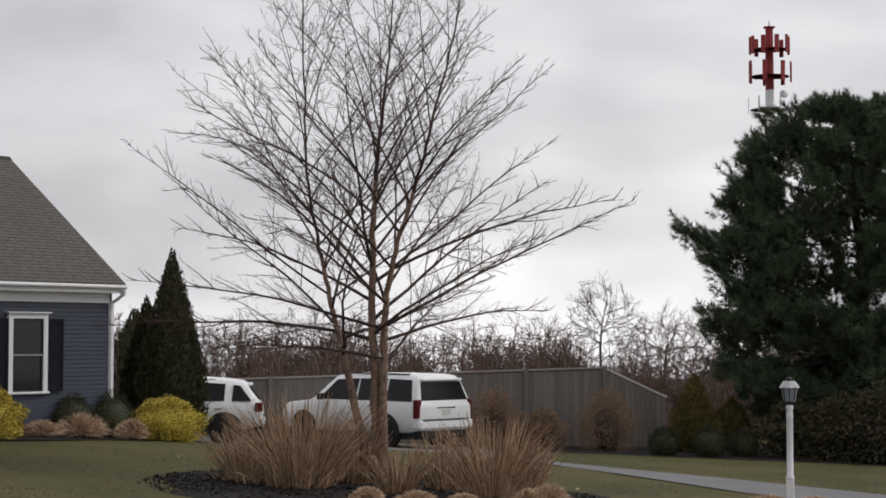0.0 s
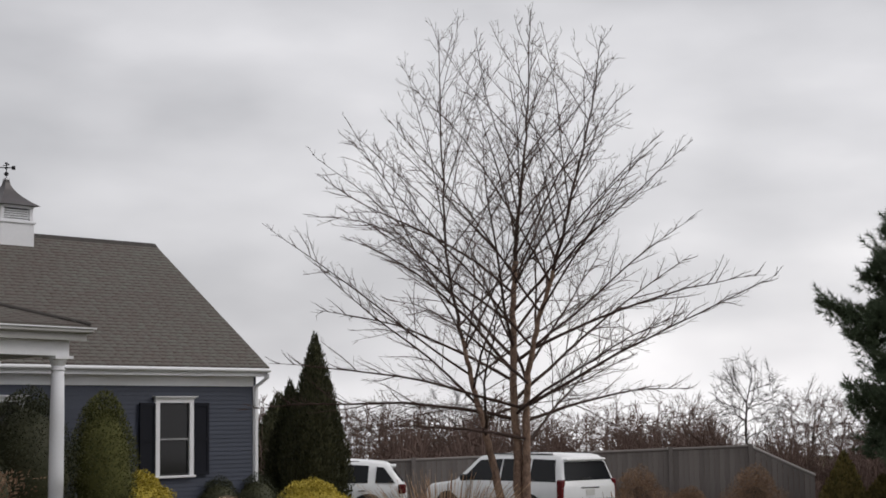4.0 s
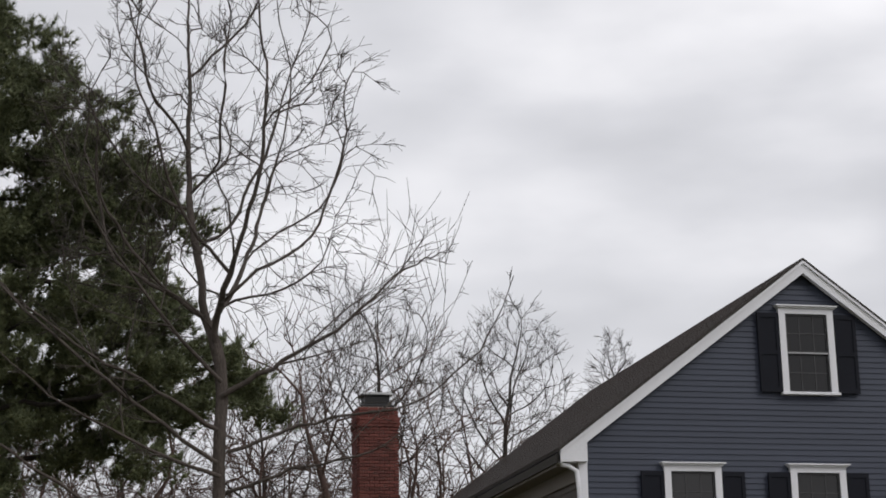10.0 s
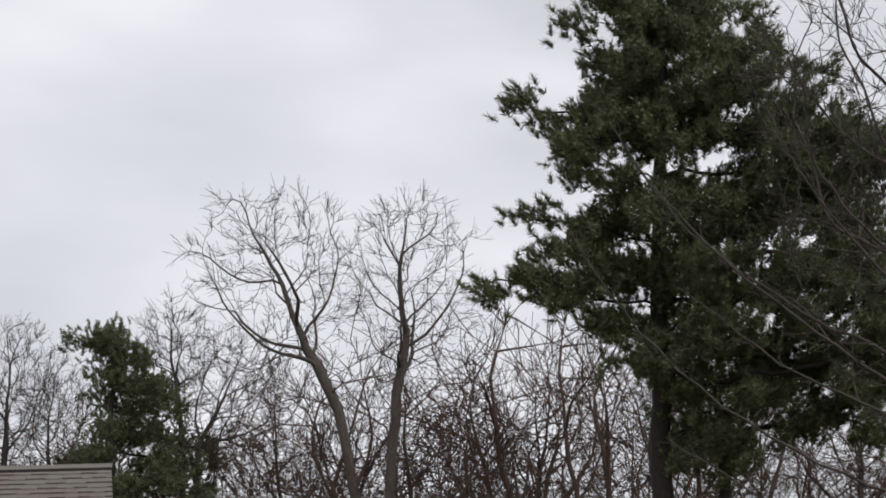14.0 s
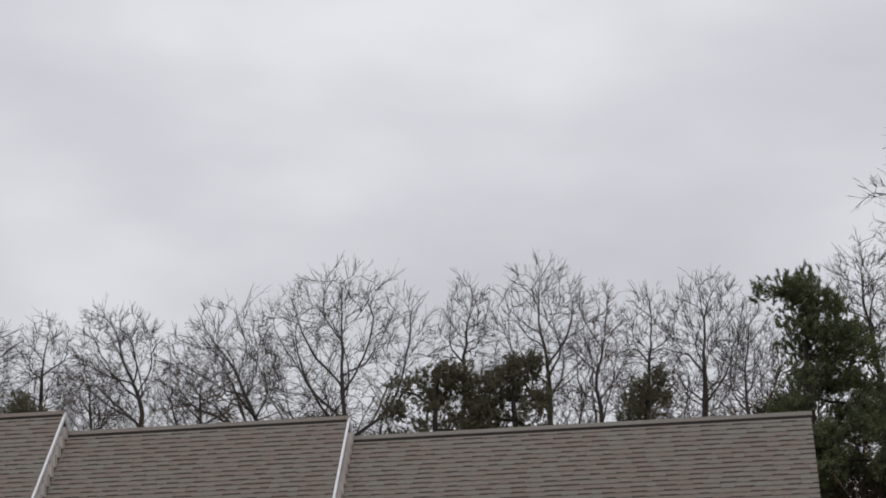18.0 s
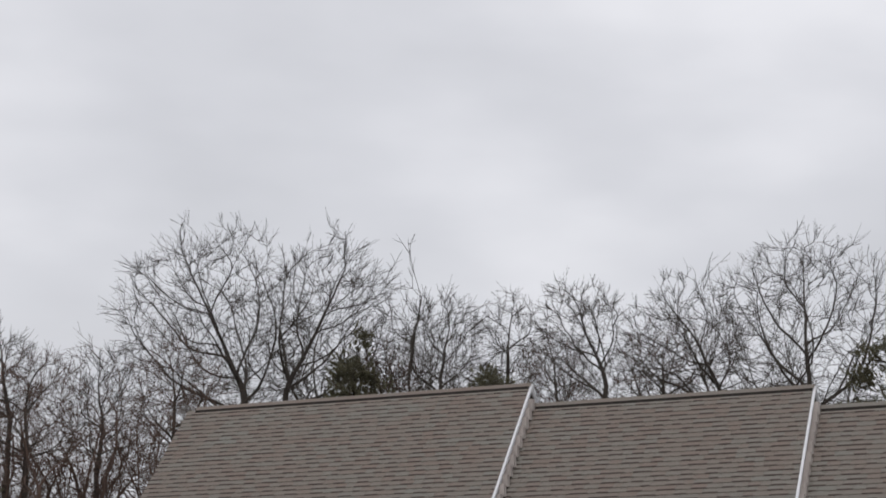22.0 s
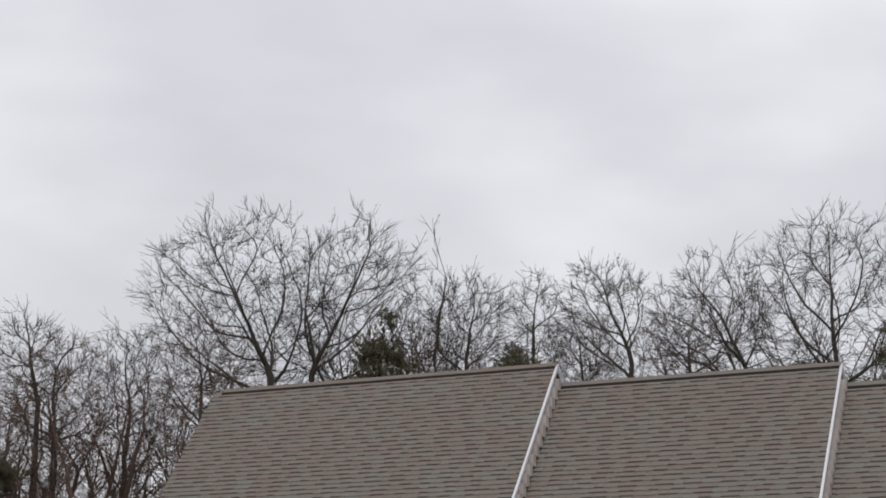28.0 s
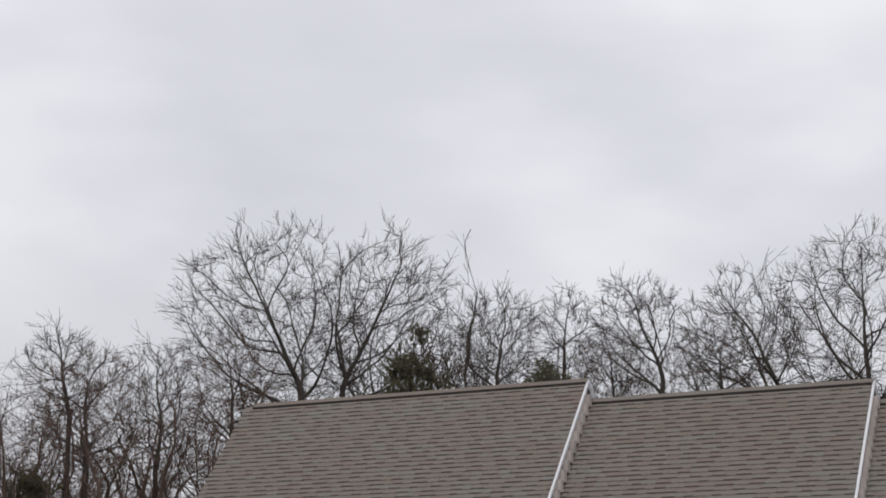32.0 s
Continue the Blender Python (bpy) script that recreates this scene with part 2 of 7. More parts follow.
def part(name, bm, mat, parent, label="", smooth=False):
    """Links a bmesh as one mesh object under a thing or a part."""
    me = bpy.data.meshes.new(name)
    bmesh.ops.recalc_face_normals(bm, faces=bm.faces)
    bm.to_mesh(me)
    bm.free()
    me.materials.append(mat)
    if smooth:
        me.polygons.foreach_set("use_smooth", [True] * len(me.polygons))
    ob = new(name, me)
    if parent is not None:
        ob.parent = parent
    return tagged(ob, label)


def linked(name, me, parent, m=None, label=""):
    ob = new(name, me)
    if parent is not None:
        ob.parent = parent
    if m is not None:
        ob.matrix_basis = m
    return tagged(ob, label)


def thing(name, m, label, category, group="", kind=""):
    ob = new(name)
    ob.matrix_basis = m
    return tagged(ob, label, category, group, kind)


def box(bm, x0, x1, y0, y1, z0, z1, bevel=0.0):
    made = bmesh.ops.create_cube(bm, size=1.0, matrix=Matrix.Translation(((x0 + x1) / 2, (y0 + y1) / 2, (z0 + z1) / 2)) @ Matrix.Diagonal((x1 - x0, y1 - y0, z1 - z0, 1)))
    if bevel:
        edges = list({e for v in made["verts"] for e in v.link_edges})
        bmesh.ops.bevel(bm, geom=edges, offset=bevel, segments=1, affect="EDGES")
    return bm


def boxed(*span, bevel=0.0):
    return box(bmesh.new(), *span, bevel=bevel)


def prism(points, y0, y1):
    """A flat outline of (x, z) points drawn out from y0 to y1."""
    bm = bmesh.new()
    a = [bm.verts.new((x, y0, z)) for x, z in points]
    b = [bm.verts.new((x, y1, z)) for x, z in points]
    bm.faces.new(a)
    bm.faces.new(b[::-1])
    for i in range(len(points)):
        j = (i + 1) % len(points)
        bm.faces.new((a[i], b[i], b[j], a[j]))
    return bm


def prism_x(points, x0, x1):
    """A flat outline of (y, z) points drawn out from x0 to x1."""
    bm = prism(points, x0, x1)
    for v in bm.verts:
        v.co = Vector((v.co.y, v.co.x, v.co.z))
    return bm


def turned(profile, sides=16):
    """A turned shape from (radius, z) pairs."""
    bm = bmesh.new()
    rings = []
    for r, z in profile:
        rings.append([bm.verts.new((r * math.cos(2 * math.pi * i / sides), r * math.sin(2 * math.pi * i / sides), z)) for i in range(sides)])
    for a, b in zip(rings, rings[1:]):
        for i in range(sides):
            j = (i + 1) % sides
            bm.faces.new((a[i], a[j], b[j], b[i]))
    bm.faces.new(rings[0][::-1])
    bm.faces.new(rings[-1])
    return bm


# ---- growing things ----
def tubes(paths, sides=3):
    """Vertices and faces of tapered tubes along paths of (points, radii), worked out by batches of equal length."""
    groups = defaultdict(list)
    for pts, rad in paths:
        groups[len(pts)].append((pts, rad))
    verts, faces, at = [], [], 0
    for n, some in groups.items():
        p = np.array([[tuple(q) for q in pts] for pts, _ in some], float)
        r = np.array([rad for _, rad in some], float)[..., None]
        d = np.gradient(p, axis=1)
        d /= np.linalg.norm(d, axis=2, keepdims=True) + 1e-9
        ref = np.where(np.abs(d[:, :1, 2:]) < 0.9, np.array([0.0, 0.0, 1.0]), np.array([1.0, 0.0, 0.0]))
        u = np.cross(d, np.broadcast_to(ref, d.shape))
        u /= np.linalg.norm(u, axis=2, keepdims=True) + 1e-9
        w = np.cross(d, u)
        ring = np.stack([p + r * (math.cos(a) * u + math.sin(a) * w) for a in (2 * math.pi * k / sides for k in range(sides))], 2)
        verts.append(ring.reshape(-1, 3))
        i = np.arange(n - 1)[:, None] * sides + np.arange(sides)[None]
        j = np.arange(n - 1)[:, None] * sides + (np.arange(sides)[None] + 1) % sides
        one = np.stack([i, j, j + sides, i + sides], -1).reshape(-1, 4)
        faces.append((one[None] + (np.arange(len(some)) * n * sides)[:, None, None] + at).reshape(-1, 4))
        at += len(some) * n * sides
    return np.concatenate(verts), np.concatenate(faces)


def np_mesh(name, verts, faces, mat, smooth=False):
    """A mesh from arrays; faces all have the same number of corners."""
    me = bpy.data.meshes.new(name)
    k = faces.shape[1]
    me.vertices.add(len(verts))
    me.vertices.foreach_set("co", np.asarray(verts, np.float32).ravel())
    me.loops.add(faces.size)
    me.loops.foreach_set("vertex_index", faces.astype(np.int32).ravel())
    me.polygons.add(len(faces))
    me.polygons.foreach_set("loop_start", np.arange(0, faces.size, k, dtype=np.int32))
    me.polygons.foreach_set("loop_total", np.full(len(faces), k, np.int32))
    if smooth:
        me.polygons.foreach_set("use_smooth", np.ones(len(faces), bool))
    me.materials.append(mat)
    me.update()
    me.validate()
    return me


def room_for(p, d, crown):
    """How far from p along d the crown's egg-shaped outline lies. crown: centre height, radius, height above, depth below, tip."""
    c, wide, up, down, tip, x0 = crown
    step, far = wide / 7, 0.0
    x, y, z = (float(k) for k in p)
    dx, dy, dz = (float(k) * step for k in d)
    for _ in range(22):
        x, y, z = x + dx, y + dy, z + dz
        t = (z - c) / up if z > c else (c - z) / down
        if t >= 1:
            break
        r = wide * (1 - t ** tip) if z > c else wide * math.sqrt(1 - t * t)
        if math.hypot(x - x0, y) > r:
            break
        far += step
    return max(0.2, far)


class Tree:
    """A bare tree: limbs that fork inside an egg-shaped crown, down to fine twigs."""

    def __init__(self, seed, crown, levels=4, rise=0.1, wander=0.18, spread=(28, 55), kids=(9, 7, 5, 4), twig=0.005, thin=0.6, first=0.25, size=None, reach=(34, 60)):
        self.r = np.random.default_rng(seed)
        self.crown, self.levels, self.rise, self.wander, self.spread, self.kids = crown, levels, rise, wander, spread, kids
        self.twig, self.thin, self.first, self.size, self.reach = twig, thin, first, size or crown[1] / 3.0, reach
        self.paths = defaultdict(list)

    def stem(self, points, radius, end=0.02):
        """A main stem through a few given points, smoothed and made uneven, with its limbs."""
        p = np.array(points, float)
        k = np.linspace(0, len(p) - 1, (len(p) - 1) * 5 + 1)
        q = np.stack([np.interp(k, np.arange(len(p)), p[:, a]) for a in range(3)], 1)
        for _ in range(3):
            q[1:-1] = (q[:-2] + 2 * q[1:-1] + q[2:]) / 4
        q[1:-1] += self.r.normal(0, 0.02, (len(q) - 2, 3)) * min(1.0, self.size)
        length = np.linalg.norm(np.diff(q, axis=0), axis=1).sum()
        rad = radius + (end - radius) * np.linspace(0, 1, len(q)) ** 0.75
        self.paths[0].append((list(q), list(rad)))
        self.fork(list(q), list(rad), length, 0)

    def limb(self, p, d, length, radius, level):
        r = self.r
        n = max(3, min(9, int(length / (0.35 * self.size)) + 2)) if level else max(7, int(length / 0.6))
        step = length / n
        end = max(self.twig * 0.6, radius * (0.22 if level else 0.25))
        push = r.normal(0, self.wander * (0.6 if level else 0.35), (n, 3)) + r.normal(0, self.wander * 0.15, 3)
        push[:, 2] += self.rise * (0.25 if level else 0.3)
        ways = d + np.cumsum(push, 0)
        ways /= np.sqrt((ways * ways).sum(1, keepdims=True))
        pts = np.concatenate([p[None], p + np.cumsum(ways, 0) * step])
        rad = np.linspace(radius, end, n + 1)
        self.paths[level].append((pts, rad))
        if level < self.levels:
            self.fork(pts, rad, length, level)

    def fork(self, pts, rad, length, level):
        r, n = self.r, len(pts) - 1
        count = self.kids[min(level, len(self.kids) - 1)]
        count = max(2, int(round(count * r.uniform(0.8, 1.2) * min(1.0, 0.35 + length / (3.0 * self.size) if level else 1.0))))
        side = r.uniform(0, 2 * math.pi)
        for k in range(count):
            f = (k + r.uniform(0.1, 0.9)) / count
            f = min(self.first + (1 - self.first) * f if level == 0 else 0.15 + 0.85 * f, 0.99)
            i = min(int(f * n), n - 1)
            run = pts[i + 1] - pts[i]
            q = pts[i] + run * (f * n - i)
            ahead = run / (math.sqrt(run @ run) + 1e-9)
            side += 2.4 + r.normal(0, 0.5)
            ax, ay, az = ahead
            rx, ry, rz = (0.3, 0.2, 1.0) if abs(az) < 0.95 else (1.0, 0.0, 0.0)
            u = np.array((ay * rz - az * ry, az * rx - ax * rz, ax * ry - ay * rx))
            u /= math.sqrt(u @ u) + 1e-9
            ux, uy, uz = u
            w = np.array((ay * uz - az * uy, az * ux - ax * uz, ax * uy - ay * ux))
            lean = radians(r.uniform(*(self.spread if level else self.reach))) * (1.25 - 0.55 * f if level == 0 else 1.0)
            e = ahead * math.cos(lean) + (u * math.cos(side) + w * math.sin(side)) * math.sin(lean)
            go = room_for(q, e, self.crown) * r.uniform(0.7, 1.08) if level < 2 else 9.0
            if level >= 1:
                go = min(go, length * (1.05 - 0.45 * f) * r.uniform(0.5, 0.95), (2.6, 1.0, 0.6, 0.45)[min(level - 1, 3)] * r.uniform(0.6, 1.2) * self.size)
            here = rad[i] + (rad[i + 1] - rad[i]) * (f * n - i)
            self.limb(q, e, max(go, 0.12), max(self.twig, here * self.thin * r.uniform(0.75, 1.0)), level + 1)

    def arrays(self):
        thick = [p for lv in (0, 1) for p in self.paths[lv]]
        fine = [p for lv in range(2, 9) for p in self.paths.get(lv, [])]
        return tubes(thick, 6), tubes(fine, 3)

    def build(self, owner, bark, twigs, limbs=None):
        (v, f), (v2, f2) = self.arrays()
        if limbs:
            low = [(q[:int(len(q) * 0.5) + 1], r[:int(len(q) * 0.5) + 1]) for q, r in self.paths[0]]
            high = [(q[int(len(q) * 0.5):], r[int(len(q) * 0.5):]) for q, r in self.paths[0]]
            v, f = tubes(low, 8)
            v1, f1 = tubes(high + self.paths[1], 5)
            tagged(linked("limb_work", np_mesh("limb_work", v1, f1, limbs, True), owner, label="dark ascending limbs"), kind="stuff")
        linked("trunk", np_mesh("trunk", v, f, bark, True), owner)
        tagged(linked("crown", np_mesh("crown", v2, f2, twigs), owner, label="fine leafless twigs"), kind="stuff")


def blades(places, ways, lengths, widths, rng, bend=0.0):
    """Thin two-sided leaves, each a kite of two triangles, joined into arrays."""
    places, ways = np.asarray(places, float), np.asarray(ways, float)
    ways = ways / (np.linalg.norm(ways, axis=1, keepdims=True) + 1e-9)
    side = np.cross(ways, rng.normal(size=ways.shape))
    side /= np.linalg.norm(side, axis=1, keepdims=True) + 1e-9
    L, Wd = np.asarray(lengths)[:, None], np.asarray(widths)[:, None]
    mid = places + ways * L * 0.45
    tip = places + ways * L + np.array([0, 0, -1.0]) * bend * L
    v = np.stack([places, mid + side * Wd / 2, tip, mid - side * Wd / 2], 1).reshape(-1, 3)
    f = np.arange(len(places) * 4).reshape(-1, 4)
    return v, f


# ---- ground ----
def make_ground():
    steps = [0.0]
    while steps[-1] < 900:
        steps.append(steps[-1] + 0.6 + steps[-1] * 0.06)
    turns = 120
    verts = [(0, 0, ground_z(0, 0))]
    faces = []
    for s in steps[1:]:
        for k in range(turns):
            a = 2 * math.pi * k / turns
            x, y = s * math.sin(a), s * math.cos(a)
            near = (ground_z(x, y) if s < 60 else ground_z(x * 60 / s, y * 60 / s)) - 0.045 * max(0.0, min(s, 500.0) - 92.0)
            verts.append((x, y, near + 0.02 * noise.noise((x * 0.4, y * 0.4, 0))))
    for k in range(turns):
        faces.append((0, 1 + (k + 1) % turns, 1 + k))
    for r in range(len(steps) - 2):
        for k in range(turns):
            a, b = 1 + r * turns + k, 1 + r * turns + (k + 1) % turns
            faces.append((a, b, b + turns, a + turns))
    ob = new("ground", mesh_of("ground", verts, faces, M["grass"], True))
    tagged(ob, "patchy green and brown early spring lawn", "ground", kind="structure")


make_ground()


# ---- the blue house ----
HX0, HX1, HY0, HY1 = 8.17, 16.46, 27.0, 38.6
RX, RZ, EZ, PITCH = 12.20, 9.17, 5.82, 0.75
EAVES = {-1: 7.83, 1: 16.69}


def roof_z(x):
    return RZ - PITCH * abs(x - RX)


house = thing("house", pose(0, 0, 0), "two-storey dark blue clapboard house with white trim and grey shingle roof", "house")


def gable_core():
    b = ground_z(12, 27) - 0.4
    pts = [(HX0, b), (HX1, b), (HX1, roof_z(HX1) - 0.22), (RX, RZ - 0.22), (HX0, roof_z(HX0) - 0.22)]
    part("wall", prism(pts, HY0 + 0.03, HY1), M["siding"], house)


gable_core()


def clapboards(owner, mat, x_at, y, z0, z1, step=0.094):
    """Courses of lapped boards on a wall facing -y; x_at gives a course's two ends."""
    z = z0
    while z < z1 - 0.02:
        top = min(z + step + 0.012, z1)
        a, b = x_at(z + step / 2)
        if b - a > 0.05:
            verts = [(a, y - 0.022, z), (b, y - 0.022, z), (b, y - 0.006, top), (a, y - 0.006, top), (a, y + 0.03, z), (b, y + 0.03, z), (b, y + 0.03, top), (a, y + 0.03, top)]
            faces = [(0, 1, 2, 3), (4, 7, 6, 5), (0, 4, 5, 1), (3, 2, 6, 7), (0, 3, 7, 4), (1, 5, 6, 2)]
            linked("clapboard", mesh_of("clapboard", verts, faces, mat), owner)
        z += step


def window(owner, cx, y, z0, z1, wide, panes=(3, 2), crown=True, shutters=0.385):
    """A double-hung window in a wall facing -y, with casing, crown, sill, sashes, panes and panelled shutters."""
    w = new("window")
    w.parent = owner
    w.matrix_basis = pose(cx, y, z0)
    h, half, cas = z1 - z0, wide / 2, 0.115
    head = 0.14 if crown else 0.11
    bm = bmesh.new()
    box(bm, -half, -half + cas, -0.05, 0.02, 0.05, h - head)
    box(bm, half - cas, half, -0.05, 0.02, 0.05, h - head)
    box(bm, -half, half, -0.05, 0.02, h - head, h - 0.05)
    part("casing", bm, M["white"], w)
    part("sill", boxed(-half - 0.03, half + 0.03, -0.09, 0.02, 0, 0.05, bevel=0.008), M["white"], w)
    if crown:
        bm = boxed(-half - 0.03, half + 0.03, -0.08, 0.02, h - 0.05, h - 0.022)
        box(bm, -half - 0.06, half + 0.06, -0.12, 0.02, h - 0.022, h)
        part("crown", bm, M["white"], w)
    x0, x1, b, t = -half + cas, half - cas, 0.05, h - head
    mid = (b + t) / 2
    for name, lo, hi, yy in (("lower_sash", b, mid, -0.006), ("upper_sash", mid, t, -0.024)):
        bm = bmesh.new()
        box(bm, x0, x0 + 0.035, yy, yy + 0.03, lo, hi)
        box(bm, x1 - 0.035, x1, yy, yy + 0.03, lo, hi)
        box(bm, x0 + 0.035, x1 - 0.035, yy, yy + 0.03, lo, lo + 0.035)
        box(bm, x0 + 0.035, x1 - 0.035, yy, yy + 0.03, hi - 0.035, hi)
        sash = part(name, bm, M["trim"] if not panes else M["trim"], w, "dark sash frame")
        part("pane", boxed(x0 + 0.03, x1 - 0.03, yy + 0.018, yy + 0.024, lo + 0.03, hi - 0.03), M["glass"], sash)
        if panes:
            for i in range(1, panes[0]):
                xx = x0 + (x1 - x0) * i / panes[0]
                part("muntin", boxed(xx - 0.008, xx + 0.008, yy + 0.010, yy + 0.017, lo + 0.035, hi - 0.035), M["muntin"], sash)
            for i in range(1, panes[1]):
                zz = lo + (hi - lo) * i / panes[1]
                part("muntin", boxed(x0 + 0.035, x1 - 0.035, yy + 0.009, yy + 0.0095 + 0.006, zz - 0.008, zz + 0.008), M["muntin"], sash)
    part("check_rail", boxed(x0, x1, -0.03, -0.0245, mid - 0.014, mid + 0.014), M["rail"], w)
    if shutters:
        for s in (-1, 1):
            a = s * (half + 0.008 + shutters / 2)
            bm = bmesh.new()
            l, r_, lo, hi = a - shutters / 2, a + shutters / 2, 0.04, h - 0.14
            box(bm, l, l + 0.06, -0.06, -0.02, lo, hi)
            box(bm, r_ - 0.06, r_, -0.06, -0.02, lo, hi)
            for z in (lo, (lo + hi) / 2 - 0.04, hi - 0.08):
                box(bm, l + 0.06, r_ - 0.06, -0.06, -0.02, z, z + 0.08)
            shut = part("shutter", bm, M["shutter"], w, "black panelled shutter")
            for z0_, z1_ in ((lo + 0.08, (lo + hi) / 2 - 0.04), ((lo + hi) / 2 + 0.04, hi - 0.08)):
                part("shutter_panel", boxed(l + 0.055, r_ - 0.055, -0.045, -0.02, z0_ - 0.004, z1_ + 0.004), M["shutter"], shut)
    return w


M["rail"] = material("grey_check_rail", (0.30, 0.30, 0.31), 0.6, vary=0.1)
M["muntin"] = material("grey_muntin", (0.05, 0.05, 0.053), 0.6, vary=0.1)


def gable_ends(z):
    half = (RZ - 0.215 - z) / PITCH
    return max(HX0 + 0.10, RX - half), min(HX1 - 0.10, RX + half)


clapboards(house, M["siding"], gable_ends, HY0, 3.95, RZ - 0.45)
for cx in (10.07, 12.245, 14.425):
    window(house, cx, HY0 - 0.035, 4.17, 5.68, 0.98)
window(house, 12.225, HY0 - 0.035, 6.83, 8.355, 0.98)

# corner boards, rake boards, eave returns
for x, wide in ((HX0 - 0.01, 0.145), (HX1 - 0.185, 0.185)):
    part("corner_board", boxed(x, x + wide, HY0 - 0.035, HY0 + 0.12, 3.9, 5.67), M["white"], house)


def rake_board(side, y):
    x_low = EAVES[side]
    z_low = roof_z(x_low)
    part("rake_board", prism([(RX, RZ - 0.035), (x_low, z_low - 0.035), (x_low, z_low - 0.255), (RX, RZ - 0.265)], y, y + 0.10), M["white"], house)
    part("rake_bead", prism([(RX, RZ - 0.035), (x_low, z_low - 0.035), (x_low, z_low - 0.095), (RX, RZ - 0.10)], y - 0.03, y - 0.001), M["white"], house)
    inner = (HX0 + 0.11) if side < 0 else (HX1 - 0.24)
    part("eave_return", prism([(x_low, z_low - 0.10), (inner, roof_z(inner) - 0.20), (inner, 5.67), (x_low, 5.655)], y + 0.004, HY0 + 0.12), M["white"], house)


rake_board(-1, HY0 - 0.16)
rake_board(1, HY0 - 0.16)


def roof_slab(owner, ridge, eave, y0, y1, thick=0.05, name="roof", mat=None):
    """One sloping slab from a ridge (x, z) to an eave (x, z)."""
    pts = [ridge, eave, (eave[0], eave[1] - thick), (ridge[0], ridge[1] - thick)]
    return part(name, prism(pts, y0, y1), mat or M["shingle"], owner)


roof_slab(house, (RX, RZ), (7.80, RZ - PITCH * (RX - 7.80)), HY0 - 0.19, HY1 + 0.2, mat=M["house_shingle"])
roof_slab(house, (RX, RZ), (16.73, RZ - PITCH * (16.73 - RX)), HY0 - 0.19, HY1 + 0.2, mat=M["house_shingle"])

# left wall boards, soffit, gutters
for z in np.arange(-0.3, 5.5, 0.105):
    bm = prism_x([(HY0 + 0.12, z), (HY1, z), (HY1, z + 0.115), (HY0 + 0.12, z + 0.115)], HX0 - 0.008, HX0 + 0.01)
    for v in bm.verts:
        if v.co.x < HX0 and v.co.z < z + 0.01:
            v.co.x -= 0.014
    part("side_clapboard", bm, M["tan_siding"], house)
part("soffit", boxed(7.84, HX0, HY0 + 0.13, HY1 + 0.1, EZ - 0.20, EZ - 0.14), M["shaded_trim"], house)
part("fascia", boxed(7.80, 7.84, HY0 - 0.06, HY1 + 0.1, EZ - 0.16, EZ - 0.02), M["house_shingle"], house)
part("frieze", boxed(HX0 - 0.05, HX0 - 0.024, HY0 + 0.12, HY1, EZ - 0.45, EZ - 0.205), M["shaded_trim"], house)
for x0, x1 in ((16.70, 16.80),):
    part("gutter", boxed(x0, x1, HY0 - 0.10, HY1 + 0.1, EZ - 0.20, EZ - 0.07, bevel=0.03), M["white"], house)


def pipe(points, radius, sides=8):
    v, f = tubes([(points, [radius] * len(points))], sides)
    return v, f


def downspout(owner, points, radius=0.04):
    v, f = pipe(points, radius)
    linked("downspout", np_mesh("downspout", v, f, M["white"], True), owner)


downspout(house, [(7.86, 26.93, 5.68), (7.88, 26.93, 5.62), (7.98, 26.93, 5.60), (8.11, 26.92, 5.52), (8.14, 26.92, 5.2), (8.14, 26.92, 0.2)])
downspout(house, [(16.74, 26.93, 5.68), (16.72, 26.93, 5.60), (16.64, 26.93, 5.54), (16.53, 26.92, 5.44), (16.53, 26.92, 5.2), (16.53, 26.92, 4.1), (16.62, 26.90, 4.02), (16.70, 26.88, 4.0)])

# ---- porch ----
PE, PW, PY, PX = 3.31, 4.02, 24.6, 18.5
porch = thing("porch", pose(16.4, 0, 3.3) @ pose(0, 0, 0, 0, 0.55, 0) @ pose(-16.4, 0, -3.3), "white-columned farmer's porch with grey shingle hip roof wrapping the house", "porch")


def porch_roof():
    bm = bmesh.new()
    t = 0.05
    a = [(7.9, PY, PE), (PX, PY, PE), (PX, 29.8, PE), (HX1, 29.8, PW), (HX1, HY0, PW), (7.9, HY0, PW)]
    hi = [bm.verts.new(p) for p in a]
    lo = [bm.verts.new((p[0], p[1], p[2] - t)) for p in a]
    bm.faces.new((hi[0], hi[1], hi[4], hi[5]))
    bm.faces.new((hi[1], hi[2], hi[3], hi[4]))
    bm.faces.new((lo[5], lo[4], lo[1], lo[0]))
    bm.faces.new((lo[4], lo[3], lo[2], lo[1]))
    for i, j in ((0, 1), (1, 2), (2, 3), (3, 4), (4, 5), (5, 0)):
        bm.faces.new((hi[i], lo[i], lo[j], hi[j]))
    part("roof", bm, M["shingle"], porch)


porch_roof()
for x0, x1, y0, y1 in ((7.9, PX + 0.06, PY - 0.10, PY + 0.02), (PX, PX + 0.10, PY + 0.02, 29.8)):
    # Lit lip and shaded body are told apart by paint.
    gutter = part("gutter", boxed(x0, x1 - 0.02, y0 + 0.025, y1, PE - 0.135, PE - 0.062, bevel=0.02), M["gutter_shade"], porch)
    part("lip", boxed(x0, x1, y0, y1, PE - 0.060, PE - 0.036), M["white"], gutter, "white lip standing in for the gutter's lit upper curve")
part("fascia", boxed(7.9, PX - 0.06, PY + 0.02, PY + 0.06, PE - 0.26, PE - 0.06), M["gutter_shade"], porch)
